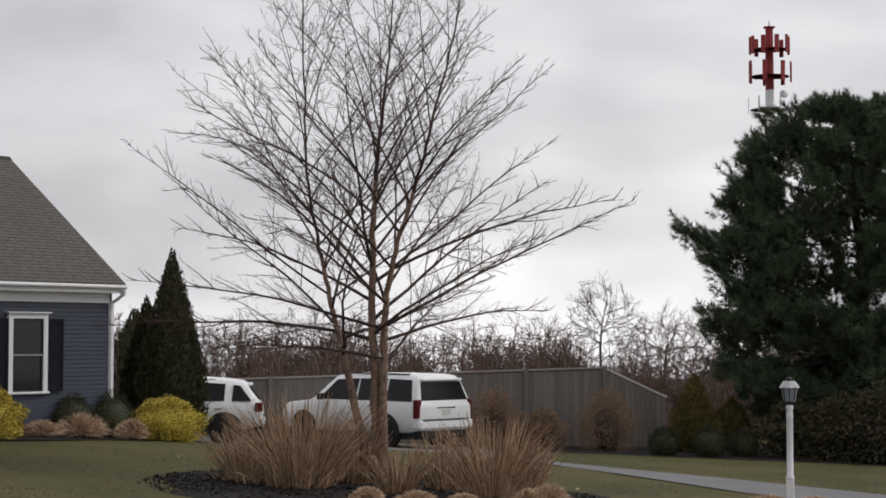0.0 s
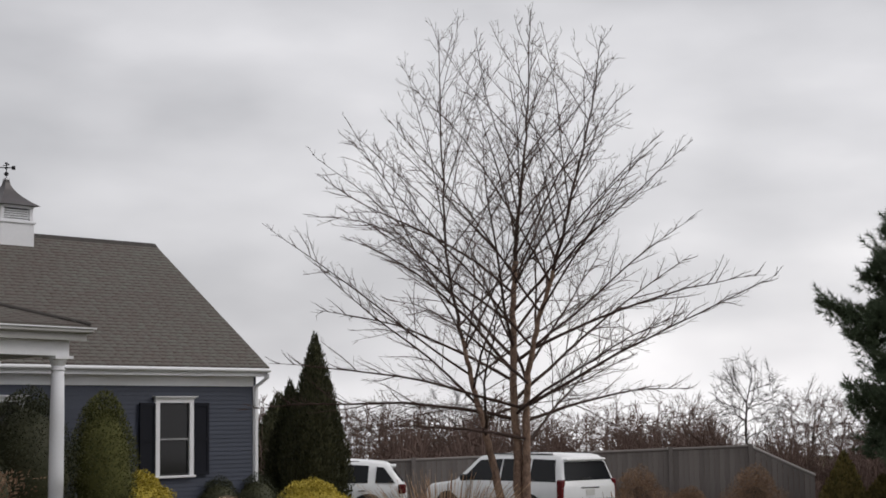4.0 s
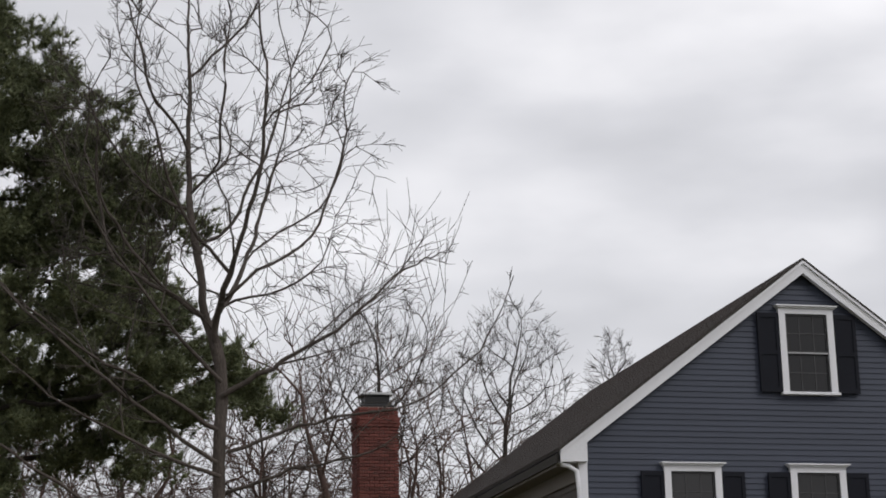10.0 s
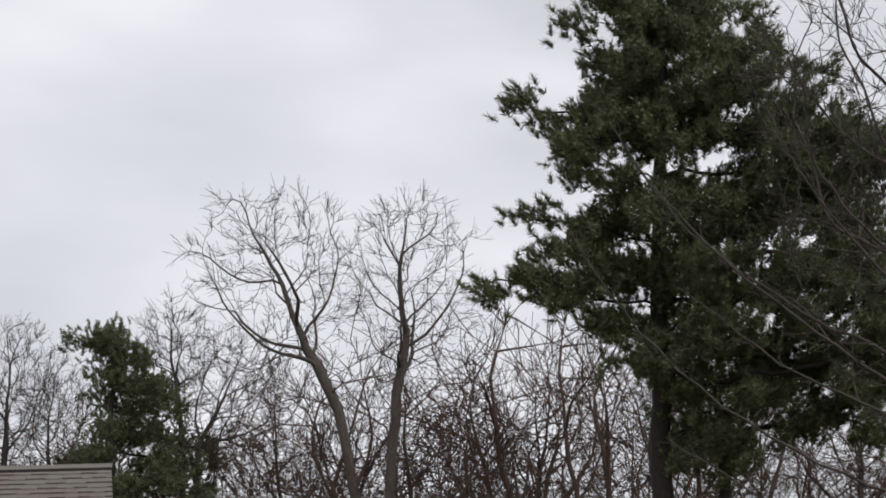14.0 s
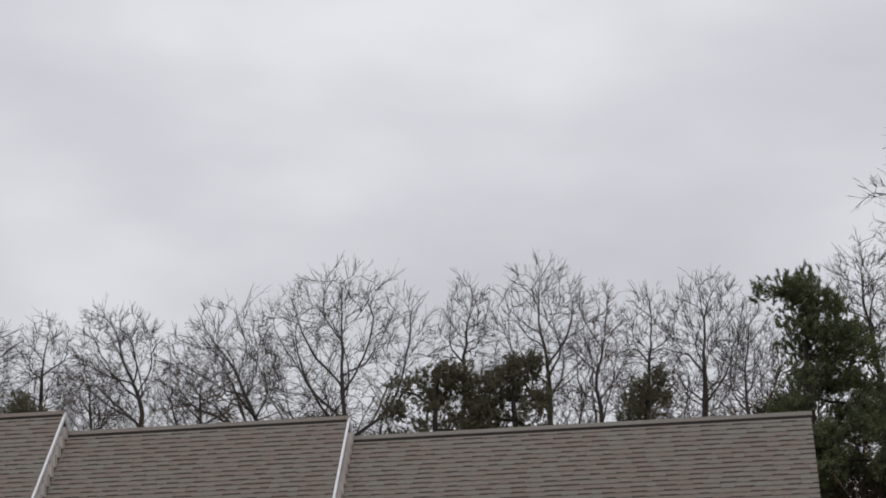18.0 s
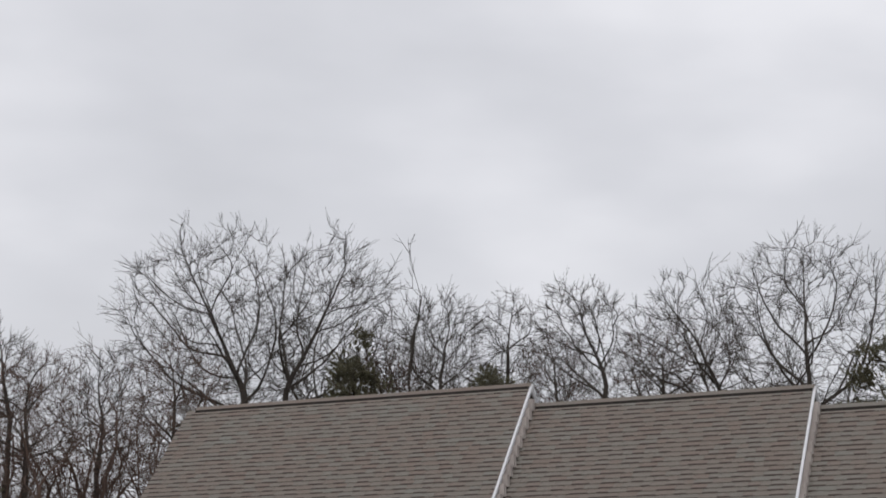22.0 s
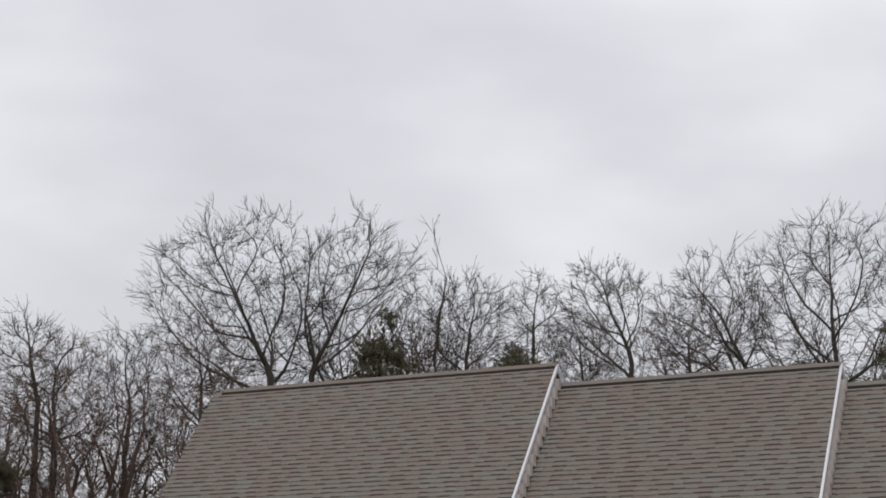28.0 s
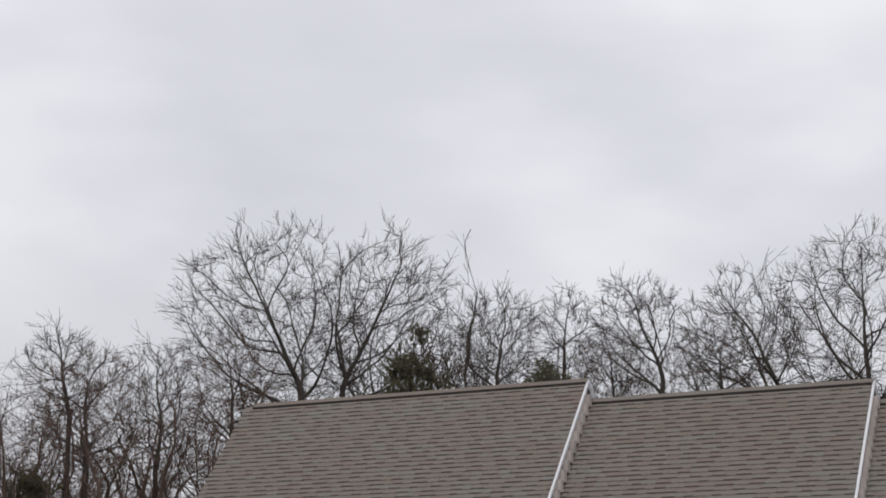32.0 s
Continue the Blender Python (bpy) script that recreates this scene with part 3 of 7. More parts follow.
part("beam", boxed(7.95, PX - 0.30, PY + 0.18, PY + 0.42, PE - 0.52, PE - 0.25), M["white"], porch)
part("beam", boxed(PX - 0.54, PX - 0.30, PY + 0.42, 29.8, PE - 0.52, PE - 0.25), M["white"], porch)
part("porch_ceiling", boxed(7.95, PX - 0.3, PY + 0.06, HY0, PE - 0.25, PE - 0.22), M["shade"], porch)
part("porch_ceiling", boxed(HX1, PX - 0.06, HY0, 29.8, PE - 0.25, PE - 0.22), M["shade"], porch)
FLOOR = 0.25
part("porch_floor", boxed(7.95, PX - 0.2, PY + 0.15, HY0, FLOOR - 0.12, FLOOR), M["shade"], porch)
part("porch_floor", boxed(HX1, PX - 0.2, HY0, 29.8, FLOOR - 0.12, FLOOR), M["shade"], porch)
part("porch_skirt", boxed(8.0, PX - 0.3, PY + 0.25, PY + 0.3, ground_z(14, 25) - 0.6, FLOOR - 0.12), M["white"], porch)
part("porch_skirt", boxed(PX - 0.35, PX - 0.3, PY + 0.3, 29.8, ground_z(18, 27) - 0.6, FLOOR - 0.12), M["white"], porch)


def column(x, y):
    top, h = PE - 0.52, PE - 0.52 - FLOOR
    c = new("column")
    c.parent = porch
    c.matrix_basis = pose(x, y, FLOOR)
    part("shaft", turned([(0.128, 0.09), (0.130, 0.6), (0.124, h * 0.6), (0.108, h - 0.16)], 24), M["white"], c, smooth=True)
    part("base", boxed(-0.17, 0.17, -0.17, 0.17, 0, 0.09, bevel=0.01), M["white"], c)
    part("necking", turned([(0.118, h - 0.25), (0.128, h - 0.235), (0.118, h - 0.22)], 20), M["white"], c, smooth=True)
    bm = turned([(0.11, h - 0.17), (0.145, h - 0.09), (0.15, h - 0.055)], 20)
    box(bm, -0.185, 0.185, -0.185, 0.185, h - 0.055, h - 0.001)
    part("capital", bm, M["white"], c)


for x, y in ((18.06, 24.9), (14.75, 24.9), (11.44, 24.9), (8.13, 24.9), (18.06, 27.03), (18.06, 29.5)):
    column(x, y)

# ---- garage wing ----
GX1, GY0, GR, GE, GRZ = 27.25, 29.9, 33.7, 2.83, 5.93
garage = thing("garage_wing", pose(0, 0, 0), "single-storey blue clapboard garage wing with grey shingle gable roof", "house wing")
GX0 = HX1
gz = ground_z(24, 30) - 0.5
pts = [(GY0 + 0.03, gz), (37.5, gz), (37.5, GE - 0.1), (GR, GRZ - 0.2), (GY0 + 0.03, GE - 0.1)]
part("wall", prism_x(pts, GX0, GX1 - 0.11), M["siding"], garage)
clapboards(garage, M["siding"], lambda z: (GX0 + 0.02, GX1 - 0.25), GY0, gz + 0.3, GE - 0.34)
for a, b in ((29.6, GE), (37.8, GE)):
    bm = prism_x([(GR, GRZ), (a, b), (a, b - 0.05), (GR, GRZ - 0.05)], GX0, GX1)
    part("roof", bm, M["shingle"], garage)
part("gutter", boxed(GX0 + 0.1, GX1 - 0.01, 29.50, 29.60, GE - 0.11, GE - 0.02, bevel=0.03), M["white"], garage)
part("fascia", boxed(GX0 + 0.1, GX1 - 0.05, 29.605, 29.64, GE - 0.20, GE - 0.055), M["white"], garage)
part("soffit", boxed(GX0 + 0.1, GX1 - 0.05, 29.64, GY0, GE - 0.20, GE - 0.17), M["white"], garage)
part("frieze", boxed(19.2, GX1 - 0.25, GY0 - 0.045, GY0 - 0.005, GE - 0.42, GE - 0.20), M["white"], garage)
part("corner_board", boxed(GX1 - 0.25, GX1 - 0.10, GY0 - 0.035, GY0 + 0.12, gz, GE - 0.42), M["white"], garage)
for a, b in ((29.6, GE), (37.8, GE)):
    part("rake_board", prism_x([(GR, GRZ - 0.052), (a, b - 0.052), (a, b - 0.27), (GR, GRZ - 0.29)], GX1 - 0.09, GX1 - 0.04), M["white"], garage)
window(garage, 24.69, GY0 - 0.035, 0.43, 2.185, 1.06, panes=None, shutters=0.42)
window(garage, 20.3, GY0 - 0.035, 0.46, 2.20, 1.06, panes=None)
downspout(garage, [(27.15, 29.54, 2.70), (27.15, 29.54, 2.62), (27.12, 29.75, 2.48), (27.05, 29.86, 2.40), (27.05, 29.86, 2.2), (27.05, 29.86, gz + 0.6)])

# ---- cupola ----
cupola = thing("cupola", pose(22.97, GR, 0), "white louvred cupola with flared dark metal roof on the garage ridge", "cupola")
bm = boxed(-0.45, 0.45, -0.45, 0.45, 5.15, 6.11)
part("base", bm, M["white"], cupola)
part("base_cap", boxed(-0.48, 0.48, -0.48, 0.48, 6.11, 6.17, bevel=0.01), M["white"], cupola)
for sx in (-1, 1):
    for sy in (-1, 1):
        part("corner_post", boxed(min(sx * 0.34, sx * 0.43), max(sx * 0.34, sx * 0.43), min(sy * 0.34, sy * 0.43), max(sy * 0.34, sy * 0.43), 6.17, 6.46), M["white"], cupola)
part("louvre_backing", boxed(-0.35, 0.35, -0.35, 0.35, 6.17, 6.46), M["dark_metal"], cupola)
for k in range(5):
    z = 6.20 + k * 0.052
    for turn in range(4):
        bm = boxed(-0.34, 0.34, -0.415, -0.36, z, z + 0.026)
        for v in bm.verts:
            if v.co.y < -0.40:
                v.co.z -= 0.022
        bmesh.ops.rotate(bm, verts=bm.verts, matrix=Matrix.Rotation(turn * math.pi / 2, 3, "Z"))
        part("louvre", bm, M["white"], cupola)
part("cornice", boxed(-0.45, 0.45, -0.45, 0.45, 6.46, 6.52, bevel=0.012), M["white"], cupola)


def flared_roof():
    bm = bmesh.new()
    rings = []
    for k in range(9):
        f = k / 8
        half = 0.50 * (1 - f) ** 1.9 + 0.05
        z = 6.52 + 0.62 * f
        rings.append([bm.verts.new((sx * half, sy * half, z)) for sx, sy in ((-1, -1), (1, -1), (1, 1), (-1, 1))])
    for a, b in zip(rings, rings[1:]):
        for i in range(4):
            bm.faces.new((a[i], a[(i + 1) % 4], b[(i + 1) % 4], b[i]))
    bm.faces.new(rings[0][::-1])
    bm.faces.new(rings[-1])
    part("flared_roof", bm, M["lead"], cupola)


flared_roof()
vane = thing("weather_vane", pose(22.97, GR, 7.13), "small dark weather vane with arrow and ball", "weather vane")
part("rod", turned([(0.012, 0), (0.012, 0.40)], 8), M["dark_metal"], vane)
part("collar", turned([(0.06, 0), (0.06, 0.035), (0.02, 0.04)], 12), M["white"], vane)
part("ball", turned([(0.005, 0.08), (0.045, 0.105), (0.055, 0.135), (0.045, 0.165), (0.005, 0.19)], 12), M["dark_metal"], vane, smooth=True)
part("ball", turned([(0.004, 0.245), (0.03, 0.26), (0.035, 0.275), (0.03, 0.29), (0.004, 0.305)], 12), M["dark_metal"], vane, smooth=True)
bm = boxed(-0.20, 0.20, -0.008, 0.008, 0.27, 0.29)
box(bm, 0.12, 0.20, -0.008, 0.008, 0.235, 0.325)
box(bm, -0.20, -0.15, -0.008, 0.008, 0.25, 0.31)
bmesh.ops.rotate(bm, verts=bm.verts, matrix=Matrix.Rotation(radians(-30), 3, "Z"))
part("arrow", bm, M["dark_metal"], vane)
bm = boxed(-0.012, 0.012, -0.12, 0.12, 0.33, 0.345)
box(bm, -0.035, 0.035, -0.008, 0.008, 0.36, 0.40)
part("cross_arm", bm, M["dark_metal"], vane)

# ---- chimney ----
chimney = thing("chimney", pose(6.95, 38.5, 0), "red brick chimney with a dark metal cap beside the house", "chimney")
CW, CD, CT = 0.45, 0.40, 8.50
part("shaft", boxed(-CW + 0.012, CW - 0.012, -CD + 0.012, CD - 0.012, 4.4, CT), M["mortar"], chimney)
part("shoulder", prism([(-CW, -0.5), (1.28, -0.5), (1.28, 2.6), (CW, 4.4), (-CW, 4.4)], -CD, CD), M["brick"], chimney)
part("crown_slab", boxed(-CW + 0.06, CW - 0.06, -CD + 0.06, CD - 0.06, CT, CT + 0.07, bevel=0.02), M["trim"], chimney)
for sx in (-1, 1):
    for sy in (-1, 1):
        part("cap_leg", boxed(sx * 0.26 - 0.02, sx * 0.26 + 0.02, sy * 0.22 - 0.02, sy * 0.22 + 0.02, CT + 0.07, CT + 0.30), M["trim"], chimney)
part("spark_mesh", boxed(-0.27, 0.27, -0.23, 0.23, CT + 0.07, CT + 0.27), M["trim"], chimney, "solid black box between the cap legs")
part("cap", prism([(-0.36, CT + 0.30), (0.36, CT + 0.30), (0.30, CT + 0.35), (-0.30, CT + 0.35)], -0.30, 0.30), M["steel"], chimney, "galvanised cap lid")

# side door under the porch
door = thing("door_1", pose(18.53, GY0 - 0.03, FLOOR), "dark panelled side door with white casing under the porch", "door", kind="structure")
part("leaf", boxed(-0.43, 0.43, -0.02, 0.02, 0.02, 2.39), M["shutter"], door)
for x0, x1 in ((-0.55, -0.44), (0.44, 0.55)):
    part("casing", boxed(x0, x1, -0.05, 0.02, 0, 2.42), M["white"], door)
part("casing", boxed(-0.44, 0.44, -0.05, 0.02, 2.395, 2.42), M["white"], door)

# small rear gable whose eave end shows past the house corner
rear = thing("rear_dormer", pose(0, 0, 0), "small shingled rear dormer eave with white gutter above the garage roof", "dormer")
part("roof", prism([(17.2, 7.50), (19.56, 5.76), (19.56, 5.70), (17.2, 7.44)], 31.6, 33.2), M["shingle"], rear)
part("fascia", boxed(19.50, 19.56, 31.6, 33.2, 5.55, 5.70), M["white"], rear)
part("wall", prism([(17.2, 5.0), (19.3, 5.0), (19.3, 5.85), (17.2, 7.35)], 31.75, 33.2), M["siding"], rear)
part("downspout", boxed(19.48, 19.55, 31.53, 31.595, 5.3, 5.70), M["white"], rear)

# ---- townhouses ----
TS = 32.0 / 38.0
TY = 32.0
terrace_pose = Matrix.Translation(EYE) @ pose(0, 0, 0, 0, 0, 23.74) @ pose(0, 0, 0, 0, -3.154, 0)
SLOPE = 1.148
ROWS = [(1.452, -8.59, 4.651), (-8.59, -15.218, 5.115), (-15.218, -24.62, 5.604)]
TERRACE = []


def terrace():
    run = 4.3
    for k, (xr, xl, zr) in enumerate(ROWS):
        xr, xl, zr = xr * TS, xl * TS, zr * TS
        t = thing("townhouse", terrace_pose @ pose(0, TY, zr), "townhouse unit with brown-grey shingle roof and white rake board", "townhouse", "row of stepped townhouses")
        TERRACE.append((t, xl, xr))
        drop = run * SLOPE
        for s in (-1, 1):
            part("roof", prism_x([(0, -0.02), (s * run, -drop - 0.02), (s * run, -drop - 0.08), (0, -0.08)], xl, xr), M["taupe_each"], t)
        part("wall", prism_x([(0, -0.15), (-run + 0.3, -drop + 0.15), (-run + 0.3, -7.5), (run - 0.3, -7.5), (run - 0.3, -drop + 0.15)], xl + 0.12, xr - 0.10), M["shake"], t)
        part("ridge_cap", prism_x([(-0.07, -0.034), (0, 0.045), (0.07, -0.034), (0, -0.02)], xl + (0.22 if k == 2 else -0.02), xr + 0.02), M["taupe_each"], t)
        # Near-black strip paints the shadow line that the ridge cap throws.
        part("cap_shadow_line", prism_x([(-0.076, -0.0345), (-0.064, -0.0345), (-0.080, -0.110), (-0.096, -0.110)], xl + (0.22 if k == 2 else 0.0), xr), M["cap_shadow"], t, "dark strip for the shadow under the ridge cap")
        if k:
            for s in (-1, 1):
                part("rake_board", prism_x([(0, 0.01), (s * run, -drop + 0.01), (s * run, -drop - 0.12), (0, -0.12)], xr + 0.001, xr + 0.032), M["white"], t)
                part("rake_trim", prism_x([(0, 0.012), (s * run, -drop + 0.012), (s * run, -drop - 0.045), (0, -0.045)], xr + 0.0325, xr + 0.048), M["white"], t)
            # stepped shakes under the rake
            for j in range(22):
                y = -0.12 - j * 0.17
                z = y * SLOPE
                part("shake", boxed(xr - 0.06, xr + 0.12, y - 0.10, y + 0.03, -0.40 + z, -0.17 + z), M["shake"], t)


M["cap_shadow"] = material("ridge_cap_shadow", (0.026, 0.022, 0.020), 0.95, vary=0.3, scale=3, fine=50, bump=0.3)
M["shake"] = material("pale_grey_shakes", (0.40, 0.36, 0.34), 0.8, vary=0.15, each=0.3)
terrace()


# ---- trees ----
def ray_z(far, up):
    return EYE.z + far * math.tan(radians(up))


def standing(bearing, far, sink=0.0):
    """A pose on the ground, turned so that its x runs to the right as the camera sees it."""
    p = polar(bearing, far)
    return Matrix.Translation((p.x, p.y, ground_z(p.x, p.y) - sink)) @ pose(0, 0, 0, 0, 0, -bearing)


def egg_points(rng, crown, count):
    """Places spread through an egg-shaped crown, a little closer near its outside."""
    mid, wide, up, down, tip, x0 = crown
    p = rng.uniform(-1, 1, (count * 4, 3))
    r = np.hypot(p[:, 0], p[:, 1])
    limit = np.where(p[:, 2] > 0, np.clip(1 - np.abs(p[:, 2]) ** tip, 0, 1), np.sqrt(np.clip(1 - p[:, 2] ** 2, 0, 1)))
    p = p[(r < limit) & (rng.random(len(p)) < 0.45 + 0.55 * r / (limit + 1e-6))][:count]
    return np.stack([p[:, 0] * wide + x0, p[:, 1] * wide, mid + np.where(p[:, 2] > 0, p[:, 2] * up, p[:, 2] * down)], 1)


def colony(seed, crown, foot, count=520, step=0.3, wiggle=0.3, rise=0.12, fine=0.010, twigs=1.6, twig_long=0.5, thick=0.12, goal=None, ahead_=0.75):
    """A leafless tree that grows towards places in its crown: thick paths and fine paths."""
    rng = np.random.default_rng(seed)
    whole = goal is not None
    goal = goal if whole else egg_points(rng, crown, count)
    nodes, parent = [np.array(foot[0], float)], [-1]
    for q in foot[1:]:
        q = np.array(q, float)
        a = nodes[-1]
        n = max(1, int(np.linalg.norm(q - a) / (2 * step)))
        for k in range(1, n + 1):
            nodes.append(a + (q - a) * k / n + rng.normal(0, 0.02, 3))
            parent.append(len(nodes) - 2)
    P = np.zeros((6000, 3))
    P[:len(nodes)] = nodes
    start = len(nodes) // 4 if whole else max(0, len(nodes) - 3)
    n = len(nodes)
    d = np.linalg.norm(goal[:, None] - P[None, start:n], axis=2)
    near, best = start + d.argmin(1), d.min(1)
    alive = np.ones(len(goal), bool)
    kids = defaultdict(list)
    for _ in range(90):
        idx = np.nonzero(alive & (best < 9))[0]
        if not len(idx):
            break
        src = near[idx]
        v = goal[idx] - P[src]
        v /= np.linalg.norm(v, axis=1, keepdims=True) + 1e-9
        add = np.zeros((n, 3))
        np.add.at(add, src, v)
        first = n
        for s in np.unique(src):
            w = add[s] / (np.linalg.norm(add[s]) + 1e-9)
            back = P[s] - P[parent[s]] if parent[s] >= 0 else np.zeros(3)
            w = w + ahead_ * back / (np.linalg.norm(back) + 1e-9) + rng.normal(0, wiggle, 3) + np.array([0, 0, rise])
            w /= np.linalg.norm(w) + 1e-9
            q = P[s] + w * step
            if len(kids[s]) >= 3 or any(np.linalg.norm(q - P[k]) < step * 0.45 for k in kids[s]):
                if len(kids[s]) >= 3:
                    alive[idx[src == s][:1]] = False
                continue
            P[n] = q
            parent.append(s)
            kids[s].append(n)
            n += 1
        if n > 5800:
            break
        if n > first:
            d = np.linalg.norm(goal[:, None] - P[None, first:n], axis=2)
            m_, b_ = first + d.argmin(1), d.min(1)
            better = b_ < best
            near[better], best[better] = m_[better], b_[better]
        alive &= best > step * 1.15
    load = np.zeros(n)
    down = defaultdict(list)
    for k in range(n - 1, -1, -1):
        if load[k] == 0:
            load[k] = fine ** 2.25
        if parent[k] >= 0:
            load[parent[k]] += load[k]
            down[parent[k]].append(k)
    rad = load ** (1 / 2.25)
    rad = np.where(rad > fine * 1.6, fine * 1.6 + (rad - fine * 1.6) * max(0.2, (thick - fine * 1.6) / (rad[0] - fine * 1.6 + 1e-9)), rad)
    big, small = [], []
    heads = [(0, -1)]
    while heads:
        k, frm = heads.pop()
        pts, rr = ([P[frm]], [min(rad[frm], rad[k] * 1.15)]) if frm >= 0 else ([], [])
        while True:
            pts.append(P[k])
            rr.append(rad[k])
            if not down[k]:
                break
            order = sorted(down[k], key=lambda c: -rad[c])
            heads += [(c, k) for c in order[1:]]
            k = order[0]
        if len(pts) > 1:
            (big if rr[0] > fine * 2.2 else small).append((pts, rr))
    away = P[:n] - goal.mean(0)
    away /= np.linalg.norm(away, axis=1, keepdims=True) + 1e-9
    for k in range(len(foot), n):
        if rad[k] > fine * 3.0 or parent[k] < 0:
            continue
        ahead = P[k] - P[parent[k]]
        ahead /= np.linalg.norm(ahead) + 1e-9
        tip_ = not down[k]
        for _ in range(rng.poisson(twigs) + (2 if tip_ else 0)):
            w = ahead * (1.0 if tip_ else 0.5) + rng.normal(0, 0.45, 3) + away[k] * 0.55 + np.array([0, 0, rise + 0.12])
            w /= np.linalg.norm(w) + 1e-9
            long = twig_long * rng.uniform(0.5, 1.3)
            mid_ = P[k] + w * long * 0.5 + rng.normal(0, 0.04, 3) * long
            w = w + rng.normal(0, 0.22, 3)
            end = mid_ + w / np.linalg.norm(w) * long * 0.5
            small.append(([P[k], mid_, end], [fine * 0.9, fine * 0.75, fine * 0.5]))
            if rng.random() < 0.7:
                w = w + rng.normal(0, 0.6, 3)
                small.append(([mid_, mid_ + w / np.linalg.norm(w) * long * 0.45], [fine * 0.7, fine * 0.5]))
    if whole:
        ends = [k for k in range(len(nodes), n) if rad[k] < fine * 1.7]
        ways = np.array([P[k] - P[parent[k]] for k in ends])
        return big, small, P[ends], ways / (np.linalg.norm(ways, axis=1, keepdims=True) + 1e-9)
    return big, small


class Birch:
    """Upright stems with many slender side limbs, level below and steep above, each feathered with alternate twigs."""

    def __init__(self, seed, crown):
        self.r = np.random.default_rng(seed)
        self.crown = crown
        self.stems, self.limbs, self.twigs = [], [], []

    def run(self, p, d, length, radius, end, pieces, wander, lift):
        """A wandering shoot from p along d whose tip turns up (lift over nought) or hangs."""
        r = self.r
        push = r.normal(0, wander, (pieces, 3))
        push[:, 2] += lift / pieces
        way = d + np.cumsum(push, 0)
        way /= np.linalg.norm(way, axis=1, keepdims=True)
        pts = np.concatenate([p[None], p + np.cumsum(way, 0) * length / pieces])
        return pts, np.linspace(radius, end, pieces + 1), way

    def feather(self, pts, way, length, radius, gap, level):
        """Side shoots to and fro along a shoot, shorter towards its tip."""
        r, n = self.r, len(pts) - 1
        along, side = length * (0.22 if level == 1 else 0.10), r.choice((-1, 1))
        while along < length * 0.99:
            f = along / length * n
            i = min(int(f), n - 1)
            q = pts[i] + (pts[i + 1] - pts[i]) * (f - i)
            d = way[i]
            u = np.cross(d, (0, 0, 1)) + r.normal(0, 0.45, 3)
            u -= d * (u @ d)
            u /= np.linalg.norm(u) + 1e-9
            lean = radians(r.uniform(28, 52))
            e = d * math.cos(lean) + u * side * math.sin(lean) + np.array((0, 0, 0.10))
            left = length - along
            go = (0.24 + 0.36 * left if level == 1 else 0.10 + 0.38 * left) * r.uniform(0.55, 1.15)
            if level == 1:
                p2, r2, w2 = self.run(q, e, go, max(0.0046, radius * 0.38), 0.0026, 5, 0.10, r.uniform(-0.1, 0.35))
                self.twigs.append((p2, r2))
                self.feather(p2, w2, go, 0.005, 0.13, 2)
            else:
                p2, r2, w2 = self.run(q, e, go, 0.0038, 0.0024, 3, 0.13, 0.12)
                self.twigs.append((p2, r2))
            along += gap * r.uniform(0.6, 1.4)
            side = -side

    def stem(self, points, radius, count, low, turn=0.0):
        r = self.r
        p = np.array(points, float)
        k = np.linspace(0, len(p) - 1, (len(p) - 1) * 6 + 1)
        q = np.stack([np.interp(k, np.arange(len(p)), p[:, a]) for a in range(3)], 1)
        for _ in range(4):
            q[1:-1] = (q[:-2] + 2 * q[1:-1] + q[2:]) / 4
        q[1:-1] += r.normal(0, 0.012, (len(q) - 2, 3))
        rad = radius + (0.006 - radius) * np.linspace(0, 1, len(q)) ** 0.8
        self.stems.append((q, rad))
        heights = q[:, 2]
        a = turn
        for z in np.linspace(low, heights[-1] * 0.985, count):
            z += r.uniform(-0.12, 0.12)
            z = min(max(z, low * 0.9), heights[-1] * 0.99)
            at = np.array([np.interp(z, heights, q[:, c]) for c in range(3)])
            here = np.interp(z, heights, rad)
            a += 2.4 + r.normal(0, 0.45)
            f = np.clip((z - 1.8) / (self.crown[0] + self.crown[2] - 1.8), 0, 1)
            lean = radians(np.interp(f, (0, 0.12, 0.3, 0.6, 1.0), (80, 62, 46, 36, 22)) + r.normal(0, 7))
            d = np.array((math.cos(a) * math.sin(lean), math.sin(a) * math.sin(lean), math.cos(lean)))
            go = min(room_for(at, d, self.crown) * r.uniform(0.74, 1.10) + 0.2, 4.9)
            thick = min(here * 0.55, 0.008 + 0.0058 * go)
            pts, rr, way = self.run(at, d, go, thick, 0.0036, 10, 0.045, np.interp(f, (0, 0.15, 0.4, 0.7, 1), (-0.30, -0.22, -0.20, -0.08, 0.1)))
            self.limbs.append((pts, rr))
            self.feather(pts, way, go, thick, 0.22, 1)


